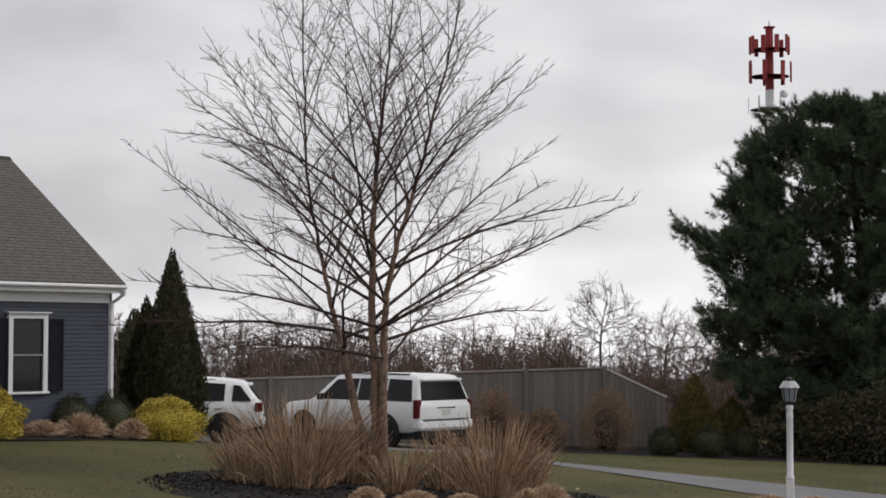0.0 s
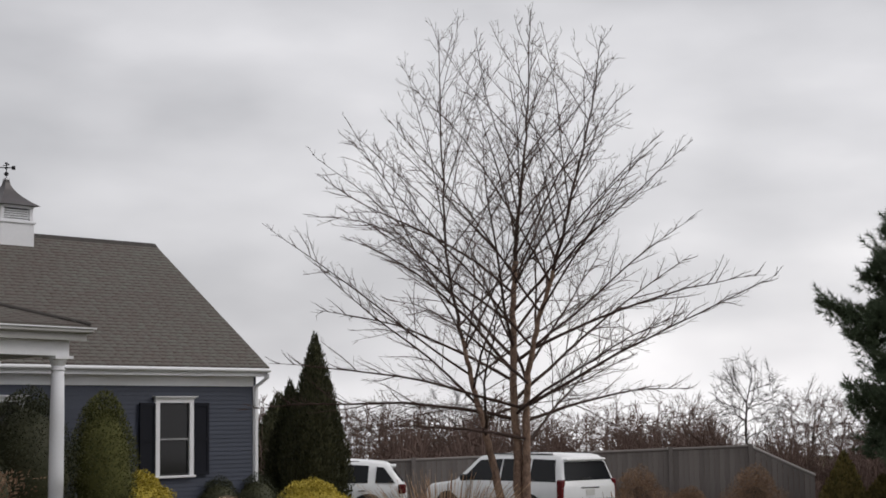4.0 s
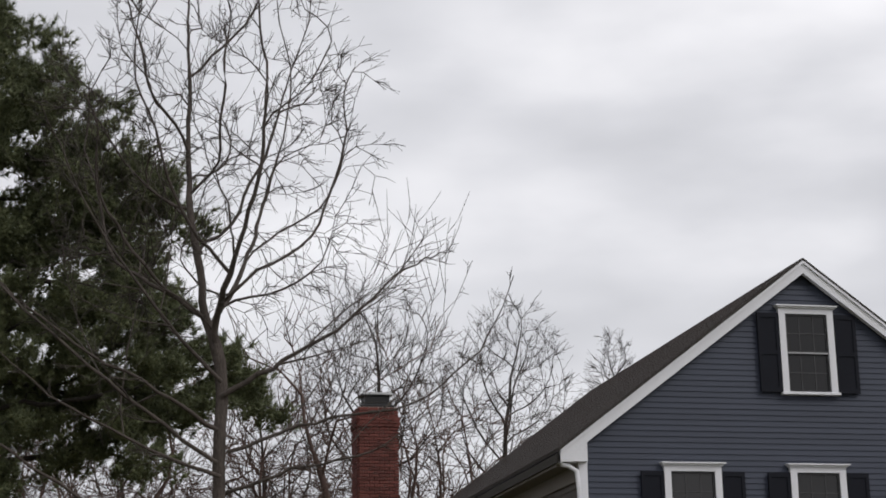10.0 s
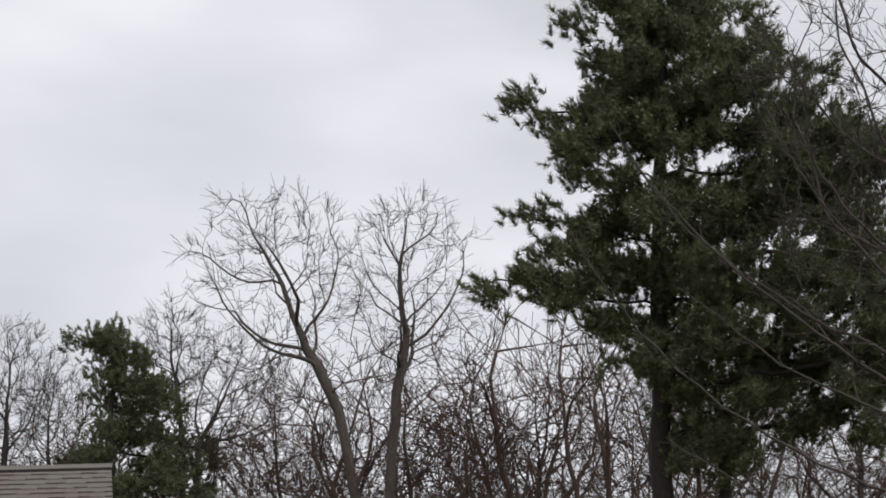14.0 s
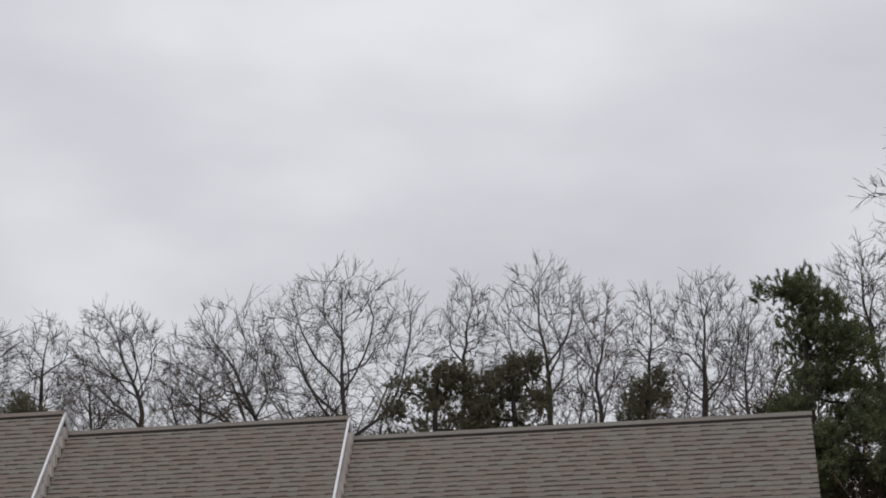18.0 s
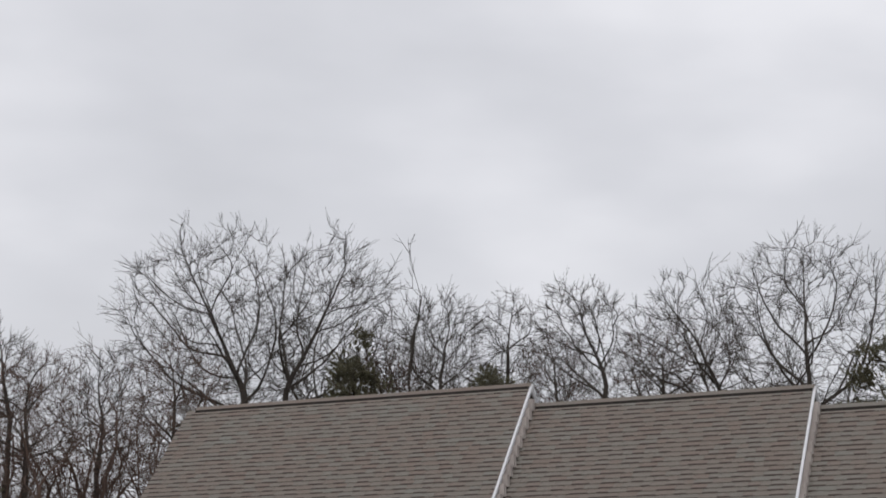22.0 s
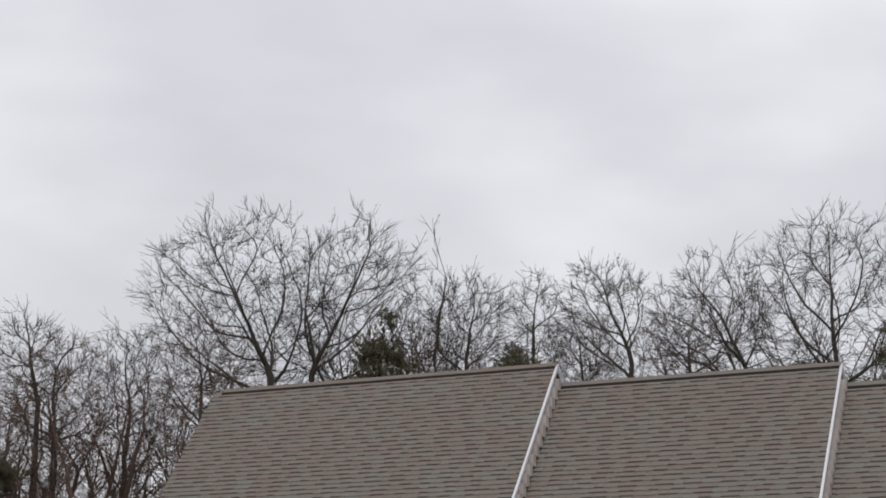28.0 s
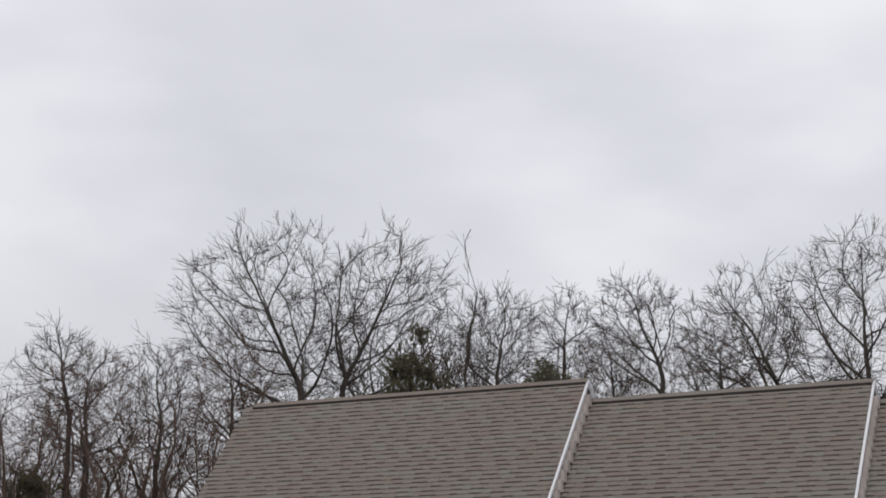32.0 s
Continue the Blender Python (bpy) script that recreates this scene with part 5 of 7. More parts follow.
def tall_pine():
    m = standing(-3.6, 32.0)
    up = lambda z: z + EYE.z - m.translation.z
    def outline(z):
        z -= up(0)
        left = np.interp(z, (3.5, 5.3, 6.7, 7.7, 8.3, 9.0, 10, 11.2, 11.8, 12.6, 13.1, 13.6), (0.3, 0.7, 2.0, 2.9, 2.3, 2.5, 2.1, 2.2, 1.4, 1.1, 0.8, 0.4))
        right = np.interp(z, (3.5, 4.6, 5.4, 6.0, 6.6, 7.8, 8.3, 9.4, 10.5, 11.7, 12.9, 13.6), (0.9, 2.2, 4.2, 6.0, 5.3, 4.3, 4.2, 4.0, 3.3, 2.3, 1.2, 0.4))
        return left, right
    stem = [(-0.35, 0, -0.3), (-0.3, 0, up(4)), (-0.3, 0.05, up(7)), (-0.2, 0, up(10)), (-0.1, 0, up(13.0))]
    extra = [(x, y, up(z)) for x, y, z in ((-2.8, -0.4, 10.9), (-2.3, -0.3, 10.5), (-1.7, -0.3, 12.4), (-2.7, 0.2, 8.9), (-3.4, -0.2, 7.3), (-2.7, -0.4, 7.5), (-2.1, -0.4, 7.1), (-2.4, -0.1, 8.1), (-0.9, 0, 13.2), (-0.3, 0.2, 13.5), (0.3, 0, 13.4), (1.5, 0, 12.7), (2.7, 0, 11.4), (3.8, 0, 10.1), (4.4, 0, 9.2), (5.9, 0.2, 5.7), (5.2, -0.3, 6.1), (4.4, 0.3, 5.6), (3.5, -0.4, 5.4))]
    fuller = random.Random(6)
    extra += [(fuller.uniform(1.2, 4.2), fuller.uniform(-1.4, 1.4), up(fuller.uniform(6.4, 10.4))) for _ in range(26)]
    extra += [(fuller.uniform(-1.3, 1.0), fuller.uniform(-1.7, -0.5), up(fuller.uniform(8.4, 12.8))) for _ in range(24)]
    extra += [(fuller.uniform(0.6, 5.2), fuller.uniform(-1.6, 1.6), up(fuller.uniform(4.4, 6.4))) for _ in range(8)]
    pine(1, m, stem, outline, (up(4.0), up(13.0)), 315, 8, 0.40, "tall dark green pitch pine with ragged tiers of needle tufts", needle=0.25, per=50, width=0.015, thick_set=5, extra=extra, step=0.27, second=([(0.75, 0.3, -0.3), (0.8, 0.3, up(4)), (0.7, 0.3, up(5.6))], [0.15, 0.12, 0.07]))


tall_pine()


def yard_pine():
    m = standing(66.3, 51.0)
    up = lambda e: ray_z(51.0, e) - m.translation.z
    lows, wides = [up(e) for e in (-2.2, -1.5, -0.4, 0.7, 1.1, 2.1, 3.4, 4.5, 5.5, 6.5, 7.3, 8.1)], (3.0, 3.6, 4.4, 4.5, 3.5, 4.3, 4.4, 4.0, 3.5, 3.3, 2.7, 0.8)
    outline = lambda z: (float(np.interp(z, lows, wides)), float(np.interp(z, lows, wides)))
    stem = [(0.1, 0, -0.3), (0.0, 0, up(0)), (-0.1, 0, up(3)), (-0.3, 0, up(5.6)), (-0.8, 0, up(7.0))]
    extra = [(-5.0, 0, up(3.4)), (-4.5, -0.2, up(3.1)), (-4.0, -0.2, up(2.8)), (-3.1, 0, up(6.0)), (-2.6, 0, up(6.1)), (-1.0, 0, up(7.2)), (-0.4, 0, up(6.9)), (0.3, 0, up(6.9)), (-4.2, 0, up(0.7)), (-3.6, 0, up(0.3)), (-3.8, -0.3, up(-0.9))]
    pine(2, m, stem, outline, (up(-2.4), up(7.35)), 450, 7, 0.66, "broad dark green white pine behind the lamp post", "needle_dark", needle=0.36, per=44, width=0.023, thick_set=4, heart=0.08, extra=extra, step=0.30)


yard_pine()


def wood_pine(seed, b, d, top, wide, tall, clumps, label, mat="needle_dull", flat=0.30, tiers=None):
    m, h = rooted(b, d, top)
    foot = max(0.6, h - tall)
    outline = lambda z: (wide * max(0.05, 1 - (z - foot) / (h - foot)) ** flat, wide * max(0.05, 1 - (z - foot) / (h - foot)) ** flat)
    if tiers:
        outline = lambda z: tuple(float(np.interp(h - z, tiers[0], side)) for side in tiers[1:])
    stem = [(0, 0, -0.3), (0.1, 0, foot), (-0.05, 0, (foot + h) / 2), (0, 0, h - 0.4)]
    pine(seed, m, stem, outline, (foot, h - 0.15), clumps, 7, 0.42, label, mat, needle=0.19, per=32, width=0.020, thick=0.11, step=0.28, thick_set=5)


wood_pine(3, -21.9, 47.0, 11.5, 1.75, 5.5, 110, "slender dark green pine with a flat tufted top", "needle", tiers=((0, 0.5, 0.9, 1.2, 1.9, 2.6, 3.2, 4.0, 5.5), (0.9, 1.4, 1.5, 0.8, 0.7, 0.6, 0.9, 1.2, 1.3), (0.8, 0.9, 1.0, 1.0, 1.9, 2.0, 1.5, 2.7, 2.9)))
for seed, b, d, top, wide, tall, clumps in ((4, -34.0, 52, 8.6, 2.0, 2.9, 30), (5, -31.4, 52, 9.2, 1.6, 3.4, 30), (12, -32.6, 54, 8.5, 1.4, 2.6, 16), (6, -27.1, 53, 8.5, 1.2, 3.0, 22), (7, -51.6, 52, 8.1, 1.0, 3.0, 18), (8, -47.2, 54, 7.0, 0.8, 1.6, 12), (9, -63.9, 50, 3.2, 1.2, 2.5, 16), (10, -19.6, 49, 8.3, 2.3, 5.0, 60), (13, -22.5, 50, 8.2, 1.6, 4.0, 34)):
    wood_pine(seed, b, d, top, wide, tall, clumps, "dull brownish-green pitch pine in the wood edge")


# ---- front yard ----
def sheet(name, label, category, rows, mat, lift=0.015, kind="structure"):
    """A thin ground cover draped on the lawn from rows of (bearing, distance) points."""
    verts, faces = [], []
    n = len(rows[0])
    for row in rows:
        for b, d in row:
            p = polar(b, d)
            verts.append((p.x, p.y, ground_z(p.x, p.y) + lift))
    for r in range(len(rows) - 1):
        for k in range(n - 1):
            a = r * n + k
            faces.append((a, a + 1, a + n + 1, a + n))
    ob = new(name, mesh_of(name, verts, faces, mat, True))
    return tagged(ob, label, category, kind=kind)


def lerp(a, b, f):
    return a + (b - a) * f


NEAR = [(46.0, 43.0), (50.0, 42.0), (53.0, 42.2), (56.1, 39.6), (58.5, 37.2), (60.4, 35.3), (62.4, 33.3), (66.0, 30.6), (72.0, 25.8), (80.0, 23.2)]
FAR = [(42.9, 52.0), (49.0, 50.0), (54.0, 47.0), (56.4, 40.6), (58.8, 39.0), (60.3, 38.2), (61.8, 37.4), (66.1, 34.6), (73.0, 30.5), (82.0, 28.0)]
sheet("driveway", "pale grey worn asphalt driveway curving past the lawn", "driveway", [[(lerp(a[0], b[0], f), lerp(a[1], b[1], f)) for a, b in zip(NEAR, FAR)] for f in np.linspace(0, 1, 7)], M["asphalt"])


def bed_mound():
    rng = random.Random(4)
    c = polar(50.6, 30.3)
    u, w = Vector((math.cos(radians(50.6)), -math.sin(radians(50.6)), 0)), Vector((math.sin(radians(50.6)), math.cos(radians(50.6)), 0))
    rings, turns = 14, 64
    verts, faces = [], []
    for i in range(rings + 1):
        for k in range(turns):
            a = 2 * math.pi * k / turns
            edge = 1 + 0.06 * math.sin(3 * a + 1) + 0.03 * math.sin(7 * a)
            f = i / rings
            p = c + u * (4.0 * edge * f * math.cos(a)) + w * (4.0 * edge * f * math.sin(a))
            z = ground_z(p.x, p.y) + (0.16 * (1 - f ** 3)) + (0.03 * rng.uniform(-1, 1) if i < rings else -0.02)
            verts.append((p.x, p.y, z))
    for i in range(rings):
        for k in range(turns):
            a, b = i * turns + k, i * turns + (k + 1) % turns
            faces.append((a, b, b + turns, a + turns))
    ob = new("mulch_bed", mesh_of("mulch_bed", verts, faces, M["mulch"]))
    tagged(ob, "round raised bed of dark bark mulch", "mulch bed", kind="structure")
    # chips of bark over it
    g = np.random.default_rng(9)
    n = 5000
    a, r = g.uniform(0, 6.28, n), np.sqrt(g.uniform(0, 1, n)) * 3.95
    px = c.x + u.x * r * np.cos(a) + w.x * r * np.sin(a)
    py = c.y + u.y * r * np.cos(a) + w.y * r * np.sin(a)
    pz = np.array([ground_z(x, y) for x, y in zip(px, py)]) + 0.16 * (1 - (r / 4.0) ** 3) + 0.01
    way = g.normal(size=(n, 3)) * np.array([1, 1, 0.45])
    v, f = blades(np.stack([px, py, pz], 1), way, g.uniform(0.04, 0.11, n), g.uniform(0.02, 0.05, n), g)
    tagged(new("bark_chips", np_mesh("bark_chips", v, f, M["mulch"])), "loose dark bark chips", "mulch", kind="stuff")


bed_mound()
sheet("mulch_strip", "dark mulch strip along the fence", "mulch bed", [[(b, d) for b in np.linspace(53.6, 72, 24)] for d in (46.6, 48.0, 50.0, 53.0)], M["mulch"])
sheet("mulch_strip", "dark mulch bed in front of the garage wing", "mulch bed", [[(b, lerp(d0, d1, f)) for b, d0, d1 in ((36.5, 35.6, 37.6), (38.0, 36.3, 38.4), (40.0, 37.0, 39.2), (42.0, 38.2, 40.6), (43.6, 39.6, 42.6), (45.0, 41.2, 44.5), (45.6, 42.2, 45.0))] for f in (0, 0.5, 1)], M["mulch"], 0.02)


def turf():
    """Short blades of grass scattered over the lawn that shows."""
    g = np.random.default_rng(12)
    n = 45000
    b, d = g.uniform(36, 69, n), np.sqrt(g.uniform(23.5 ** 2, 47 ** 2, n))
    x, y = d * np.sin(np.radians(b)), d * np.cos(np.radians(b))
    c = polar(50.6, 30.3)
    keep = np.hypot(x - c.x, y - c.y) > 3.9
    near = np.interp(b, [p[0] for p in NEAR], [p[1] for p in NEAR])
    far = np.interp(b, [p[0] for p in FAR], [p[1] for p in FAR])
    keep &= (d < near - 0.1) | (d > far + 0.1)
    keep &= (b > 45.8) | (d < 36.2)
    x, y = x[keep], y[keep]
    z = np.array([ground_z(p, q) for p, q in zip(x, y)])
    a, long, wide = g.uniform(0, 2 * math.pi, len(x)), g.uniform(0.03, 0.07, len(x)), 0.022
    c, s = np.cos(a), np.sin(a)
    foot = np.stack([x, y, z + 0.004], 1)
    ahead = np.stack([c * long, s * long, long * g.uniform(0.1, 0.35, len(x))], 1)
    side = np.stack([-s * wide / 2, c * wide / 2, np.zeros(len(x))], 1)
    v = np.stack([foot, foot + ahead * 0.5 - side, foot + ahead, foot + ahead * 0.5 + side], 1).reshape(-1, 3)
    f = np.arange(len(x) * 4).reshape(-1, 4)
    tagged(new("grass_blades", np_mesh("grass_blades", v, f, M["turf"])), "short patchy early spring grass", "grass", kind="stuff")


def fallen_leaves():
    g = np.random.default_rng(44)
    n = 90
    b, d = g.uniform(38, 66, n), g.uniform(27.5, 44, n)
    c = polar(50.6, 30.3)
    keep = np.hypot(d * np.sin(np.radians(b)) - c.x, d * np.cos(np.radians(b)) - c.y) > 4.2
    near = np.interp(b, [p[0] for p in NEAR], [p[1] for p in NEAR])
    keep &= (d < near - 0.3) & (d < 36)
    b, d = b[keep], d[keep]
    x, y = d * np.sin(np.radians(b)), d * np.cos(np.radians(b))
    z = np.array([ground_z(p, q) for p, q in zip(x, y)]) + 0.035
    v, f = blades(np.stack([x, y, z], 1), g.normal(size=(len(x), 3)) * np.array([1, 1, 0.3]), g.uniform(0.06, 0.13, len(x)), g.uniform(0.05, 0.10, len(x)), g)
    tagged(new("fallen_leaves", np_mesh("fallen_leaves", v, f, M["mound"])), "a few pale dry leaves on the lawn", "leaves", kind="stuff")


fallen_leaves()
M["turf"] = material("grass_blades", (0.066, 0.080, 0.022), 0.9, vary=0.3, scale=0.35, fine=3, bump=0, tint=(0.134, 0.112, 0.044), island=0.4)
turf()


# ---- shrubs and grasses ----
def leaf_ball(g, rx, rz, count, leaf, lump=0.12, hollow=0.2, drop=0.0):
    d = g.normal(size=(count, 3))
    d /= np.linalg.norm(d, axis=1, keepdims=True)
    d[:, 2] = np.where(d[:, 2] < -0.78, -d[:, 2], d[:, 2])
    bumpy = 1 + lump * (np.sin(d[:, 0] * 7 + 1) * np.sin(d[:, 1] * 6 + 2) + np.sin(d[:, 2] * 8))
    r = g.uniform(hollow, 1.0, count) ** 0.5 * bumpy
    p = d * r[:, None] * np.array([rx, rx, rz]) + np.array([0, 0, rz * 0.75])
    p[:, 2] = np.maximum(p[:, 2], 0.02)
    way = d * 0.7 + g.normal(0, 0.6, d.shape) + np.array([0, 0, 0.25 - drop])
    return blades(p, way, leaf * g.uniform(0.6, 1.2, count), leaf * 0.42 * np.ones(count), g)


def shrub(name, m, rx, rz, mat, label, category, count=2600, leaf=0.06, seed=1, group="", lump=0.12, drop=0.0):
    g = np.random.default_rng(seed)
    ob = thing(name, m, label, category, group)
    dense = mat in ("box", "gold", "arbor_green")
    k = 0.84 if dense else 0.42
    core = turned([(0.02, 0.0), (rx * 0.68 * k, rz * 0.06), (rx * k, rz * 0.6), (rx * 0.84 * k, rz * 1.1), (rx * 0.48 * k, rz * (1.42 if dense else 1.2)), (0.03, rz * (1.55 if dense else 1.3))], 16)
    # Loose shrubs get a dark solid core in place of inner shade.
    part("core", core, M[mat] if dense else M["shrub_shade"], ob, "dense inner growth" if dense else "dark core standing in for inner shade", smooth=True)
    v, f = leaf_ball(g, rx, rz, count, leaf, lump, drop=drop)
    tagged(linked("foliage", np_mesh("foliage", v, f, M[mat]), ob), kind="stuff")
    return ob


def grass_clump(m, tall, wide, count, seed, label, mat="straw", group="dormant ornamental grasses"):
    g = np.random.default_rng(seed)
    ob = thing("ornamental_grass", m, label, "ornamental grass", group)
    a = g.uniform(0, 2 * math.pi, count)
    r0 = np.sqrt(g.uniform(0, 1, count)) * wide * 0.22
    lean = g.uniform(0.02, 1.0, count) * wide * 0.46
    h = tall * g.uniform(0.55, 1.05, count) * (1 - 0.25 * lean / wide)
    paths = []
    for k in range(count):
        c, s = math.cos(a[k]), math.sin(a[k])
        base = np.array([r0[k] * c, r0[k] * s, 0])
        bend = g.normal(0, 0.06, 3) * tall * 0.5
        pts = [base + np.array([c * lean[k] * f ** 1.5, s * lean[k] * f ** 1.5, h[k] * (f - 0.10 * f * f * lean[k] / wide)]) + bend * f * f for f in (0, 0.3, 0.6, 0.85, 1.0)]
        paths.append((pts, [0.007, 0.007, 0.006, 0.005, 0.003]))
    v, f = tubes(paths, 3)
    tagged(linked("stalks", np_mesh("stalks", v, f, M[mat]), ob), kind="stuff")
    n = count * 2
    a2 = g.uniform(0, 2 * math.pi, n)
    p = np.stack([np.cos(a2) * g.uniform(0, 1, n) * wide * 0.4, np.sin(a2) * g.uniform(0, 1, n) * wide * 0.4, g.uniform(0, 0.3, n) * tall], 1)
    way = np.stack([np.cos(a2) * 0.45, np.sin(a2) * 0.45, g.uniform(0.5, 1.4, n)], 1) + g.normal(0, 0.25, (n, 3))
    v, f = blades(p, way, g.uniform(0.2, 0.5, n) * tall * 0.6, np.full(n, 0.012), g, 0.15)
    tagged(linked("leaves", np_mesh("leaves", v, f, M[mat]), ob), kind="stuff")
    return ob


def cut_mound(m, wide, tall, seed, label="clipped tan mound of dormant grass", group="clipped grass mounds"):
    g = np.random.default_rng(seed)
    ob = thing("grass_mound", m, label, "ornamental grass", group)
    n = 3400
    a, t = g.uniform(0, 2 * math.pi, n), g.uniform(0.05, 1.35, n)
    d = np.stack([np.cos(a) * np.sin(t), np.sin(a) * np.sin(t), np.cos(t)], 1)
    p = d * np.array([wide, wide, tall]) * 0.5 * g.uniform(0.4, 1.4, (n, 1))
    v, f = blades(p, d + g.normal(0, 0.25, d.shape), wide * g.uniform(0.3, 0.55, n), np.full(n, 0.016), g, 0.25)
    v[:, 2] = np.maximum(v[:, 2] * tall / wide * 1.1, -0.01)
    tagged(linked("turf", np_mesh("turf", v, f, M["mound"]), ob), kind="stuff")
    return ob


grass_clump(standing(48.2, 29.6, -0.12), 1.62, 2.4, 380, 31, "tall dormant straw-coloured ornamental grass in the mulch bed")
grass_clump(standing(46.6, 30.4, -0.1), 1.05, 1.7, 240, 32, "shorter dormant straw-coloured ornamental grass in the mulch bed")
grass_clump(standing(49.9, 31.0, -0.1), 1.25, 1.4, 200, 33, "dormant straw-coloured ornamental grass beside the birch")
grass_clump(standing(51.4, 29.2, -0.12), 0.85, 1.25, 190, 34, "low dormant straw-coloured ornamental grass before the birch")
grass_clump(standing(54.4, 28.8, -0.12), 1.40, 2.0, 300, 35, "wide dormant straw-coloured ornamental grass in the mulch bed")
grass_clump(standing(52.9, 30.4, -0.1), 1.1, 1.2, 140, 36, "dormant straw-coloured ornamental grass behind the birch")
grass_clump(standing(55.4, 29.6, -0.1), 1.1, 1.3, 180, 37, "dormant straw-coloured ornamental grass at the edge of the bed")
for k, (b, d, w, h) in enumerate(((50.4, 27.0, 0.34, 0.30), (52.0, 27.1, 0.42, 0.30), (53.5, 27.2, 0.34, 0.26), (55.6, 27.9, 0.34, 0.30), (56.3, 28.2, 0.40, 0.36), (63.3, 28.5, 0.45, 0.28), (64.7, 28.7, 0.42, 0.26))):
    cut_mound(standing(b, d, -0.06), w, h, 40 + k)
for k, (b, d, w, h) in enumerate(((42.86, 39.3, 0.42, 0.42), (41.26, 38.9, 0.72, 0.56), (40.06, 38.4, 0.48, 0.38))):
    cut_mound(standing(b, d, -0.02), w, h, 50 + k, group="grass mounds by the garage")
shrub("gold_shrub", standing(43.95, 40.6), 0.88, 0.52, "gold", "golden yellow threadleaf cypress mound", "shrub", 15000, 0.07, 3, "golden threadleaf shrubs", 0.10, 0.5)
shrub("gold_shrub", standing(38.5, 37.4), 0.66, 0.55, "gold", "golden yellow threadleaf cypress mound", "shrub", 12000, 0.07, 4, "golden threadleaf shrubs", 0.10, 0.5)
shrub("boxwood", standing(41.0, 39.4), 0.55, 0.50, "box", "dark clipped boxwood ball by the garage wall", "shrub", 7000, 0.045, 5, "clipped boxwoods")
shrub("boxwood", standing(42.2, 40.2), 0.58, 0.56, "box", "dark clipped boxwood ball at the garage corner", "shrub", 7000, 0.045, 6, "clipped boxwoods")
for k, (b, d, r) in enumerate(((59.96, 47.3, 0.42), (61.40, 47.3, 0.46), (62.5, 48.0, 0.42))):
    shrub("boxwood", standing(b, d), r, r * 1.02, "box", "round clipped boxwood in the mulch strip", "shrub", 9000, 0.045, 7 + k, "clipped boxwoods", 0.03)
for k, (b, d, r, z) in enumerate(((54.5, 48.6, 0.85, 0.86), (56.1, 48.9, 0.68, 0.58), (58.15, 48.7, 0.86, 0.92))):
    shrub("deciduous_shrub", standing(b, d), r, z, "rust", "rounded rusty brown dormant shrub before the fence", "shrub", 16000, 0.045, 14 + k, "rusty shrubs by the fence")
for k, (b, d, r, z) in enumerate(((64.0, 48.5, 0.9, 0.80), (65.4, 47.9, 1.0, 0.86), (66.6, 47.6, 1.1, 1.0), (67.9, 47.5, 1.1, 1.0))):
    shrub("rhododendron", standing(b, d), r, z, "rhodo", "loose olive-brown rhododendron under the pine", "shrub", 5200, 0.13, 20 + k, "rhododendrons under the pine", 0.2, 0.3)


def conifer(m, tall, wide, label, seed, mat="arbor", count=17000, spray=0.10, group="", waist=0.30):
    g = np.random.default_rng(seed)
    ob = thing("arborvitae", m, label, "evergreen", group)
    z = tall * (1 - np.sqrt(g.uniform(0, 1, count))) ** 0.9
    f = z / tall
    prof = np.where(f < waist, 0.82 + 0.18 * np.sin(np.minimum(f / waist, 1) * math.pi / 2), 1 - (np.maximum(f - waist, 0) / (1 - waist)) ** 1.25)
    a = g.uniform(0, 2 * math.pi, count)
    lump = 1 + 0.10 * np.sin(5 * a + 9 * f) + 0.07 * np.sin(11 * a - 21 * f)
    r = wide * prof * lump * g.uniform(0.72, 1.0, count)
    p = np.stack([r * np.cos(a), r * np.sin(a), z], 1)
    way = np.stack([np.cos(a) * 0.45, np.sin(a) * 0.45, np.ones(count)], 1) + g.normal(0, 0.28, (count, 3))
    v, fc = blades(p, way, spray * g.uniform(0.6, 1.3, count), np.full(count, spray * 0.42), g)
    tagged(linked("foliage", np_mesh("foliage", v, fc, M[mat]), ob), kind="stuff")
    prof2 = [(wide * 0.6, 0.0), (wide * 0.74, tall * 0.25), (wide * 0.6, tall * 0.5), (wide * 0.34, tall * 0.75), (0.02, tall * 0.96)]
    part("trunk", turned(prof2, 10), M[mat], ob, "dense inner growth", smooth=True)
    return ob


conifer(standing(44.1, 42.0), 4.5, 0.80, "tall dark green cone-shaped arborvitae at the garage corner", 61)
conifer(standing(43.3, 43.0), 3.45, 0.62, "shorter dark green arborvitae behind another", 62)
shrub("evergreen_shrub", standing(37.37, 36.2), 0.68, 1.47, "arbor_green", "rounded green arborvitae by the porch", "shrub", 22000, 0.06, 63, "", 0.04)
conifer(standing(42.95, 58.0), 3.75, 1.25, "dark green evergreen behind the garage corner", 66, "arbor", 9000, 0.14)
conifer(standing(60.95, 49.5), 2.15, 0.66, "olive gold cone-shaped evergreen before the fence end", 64, "arbor_olive", 9000)
conifer(standing(62.1, 51.0), 1.5, 0.7, "low olive gold evergreen beside another", 65, "arbor_olive", 7000)
shrub("yew", standing(35.0, 35.0), 0.98, 1.46, "box", "large rounded dark green yew beside the porch", "shrub", 26000, 0.055, 30, "", 0.05)
shrub("yew", standing(33.9, 33.0), 0.42, 0.85, "box", "small dark yew ball by the porch column", "shrub", 2600, 0.06, 31, "", 0.1)
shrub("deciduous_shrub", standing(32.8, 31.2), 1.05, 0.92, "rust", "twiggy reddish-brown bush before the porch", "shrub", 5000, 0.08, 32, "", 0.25)


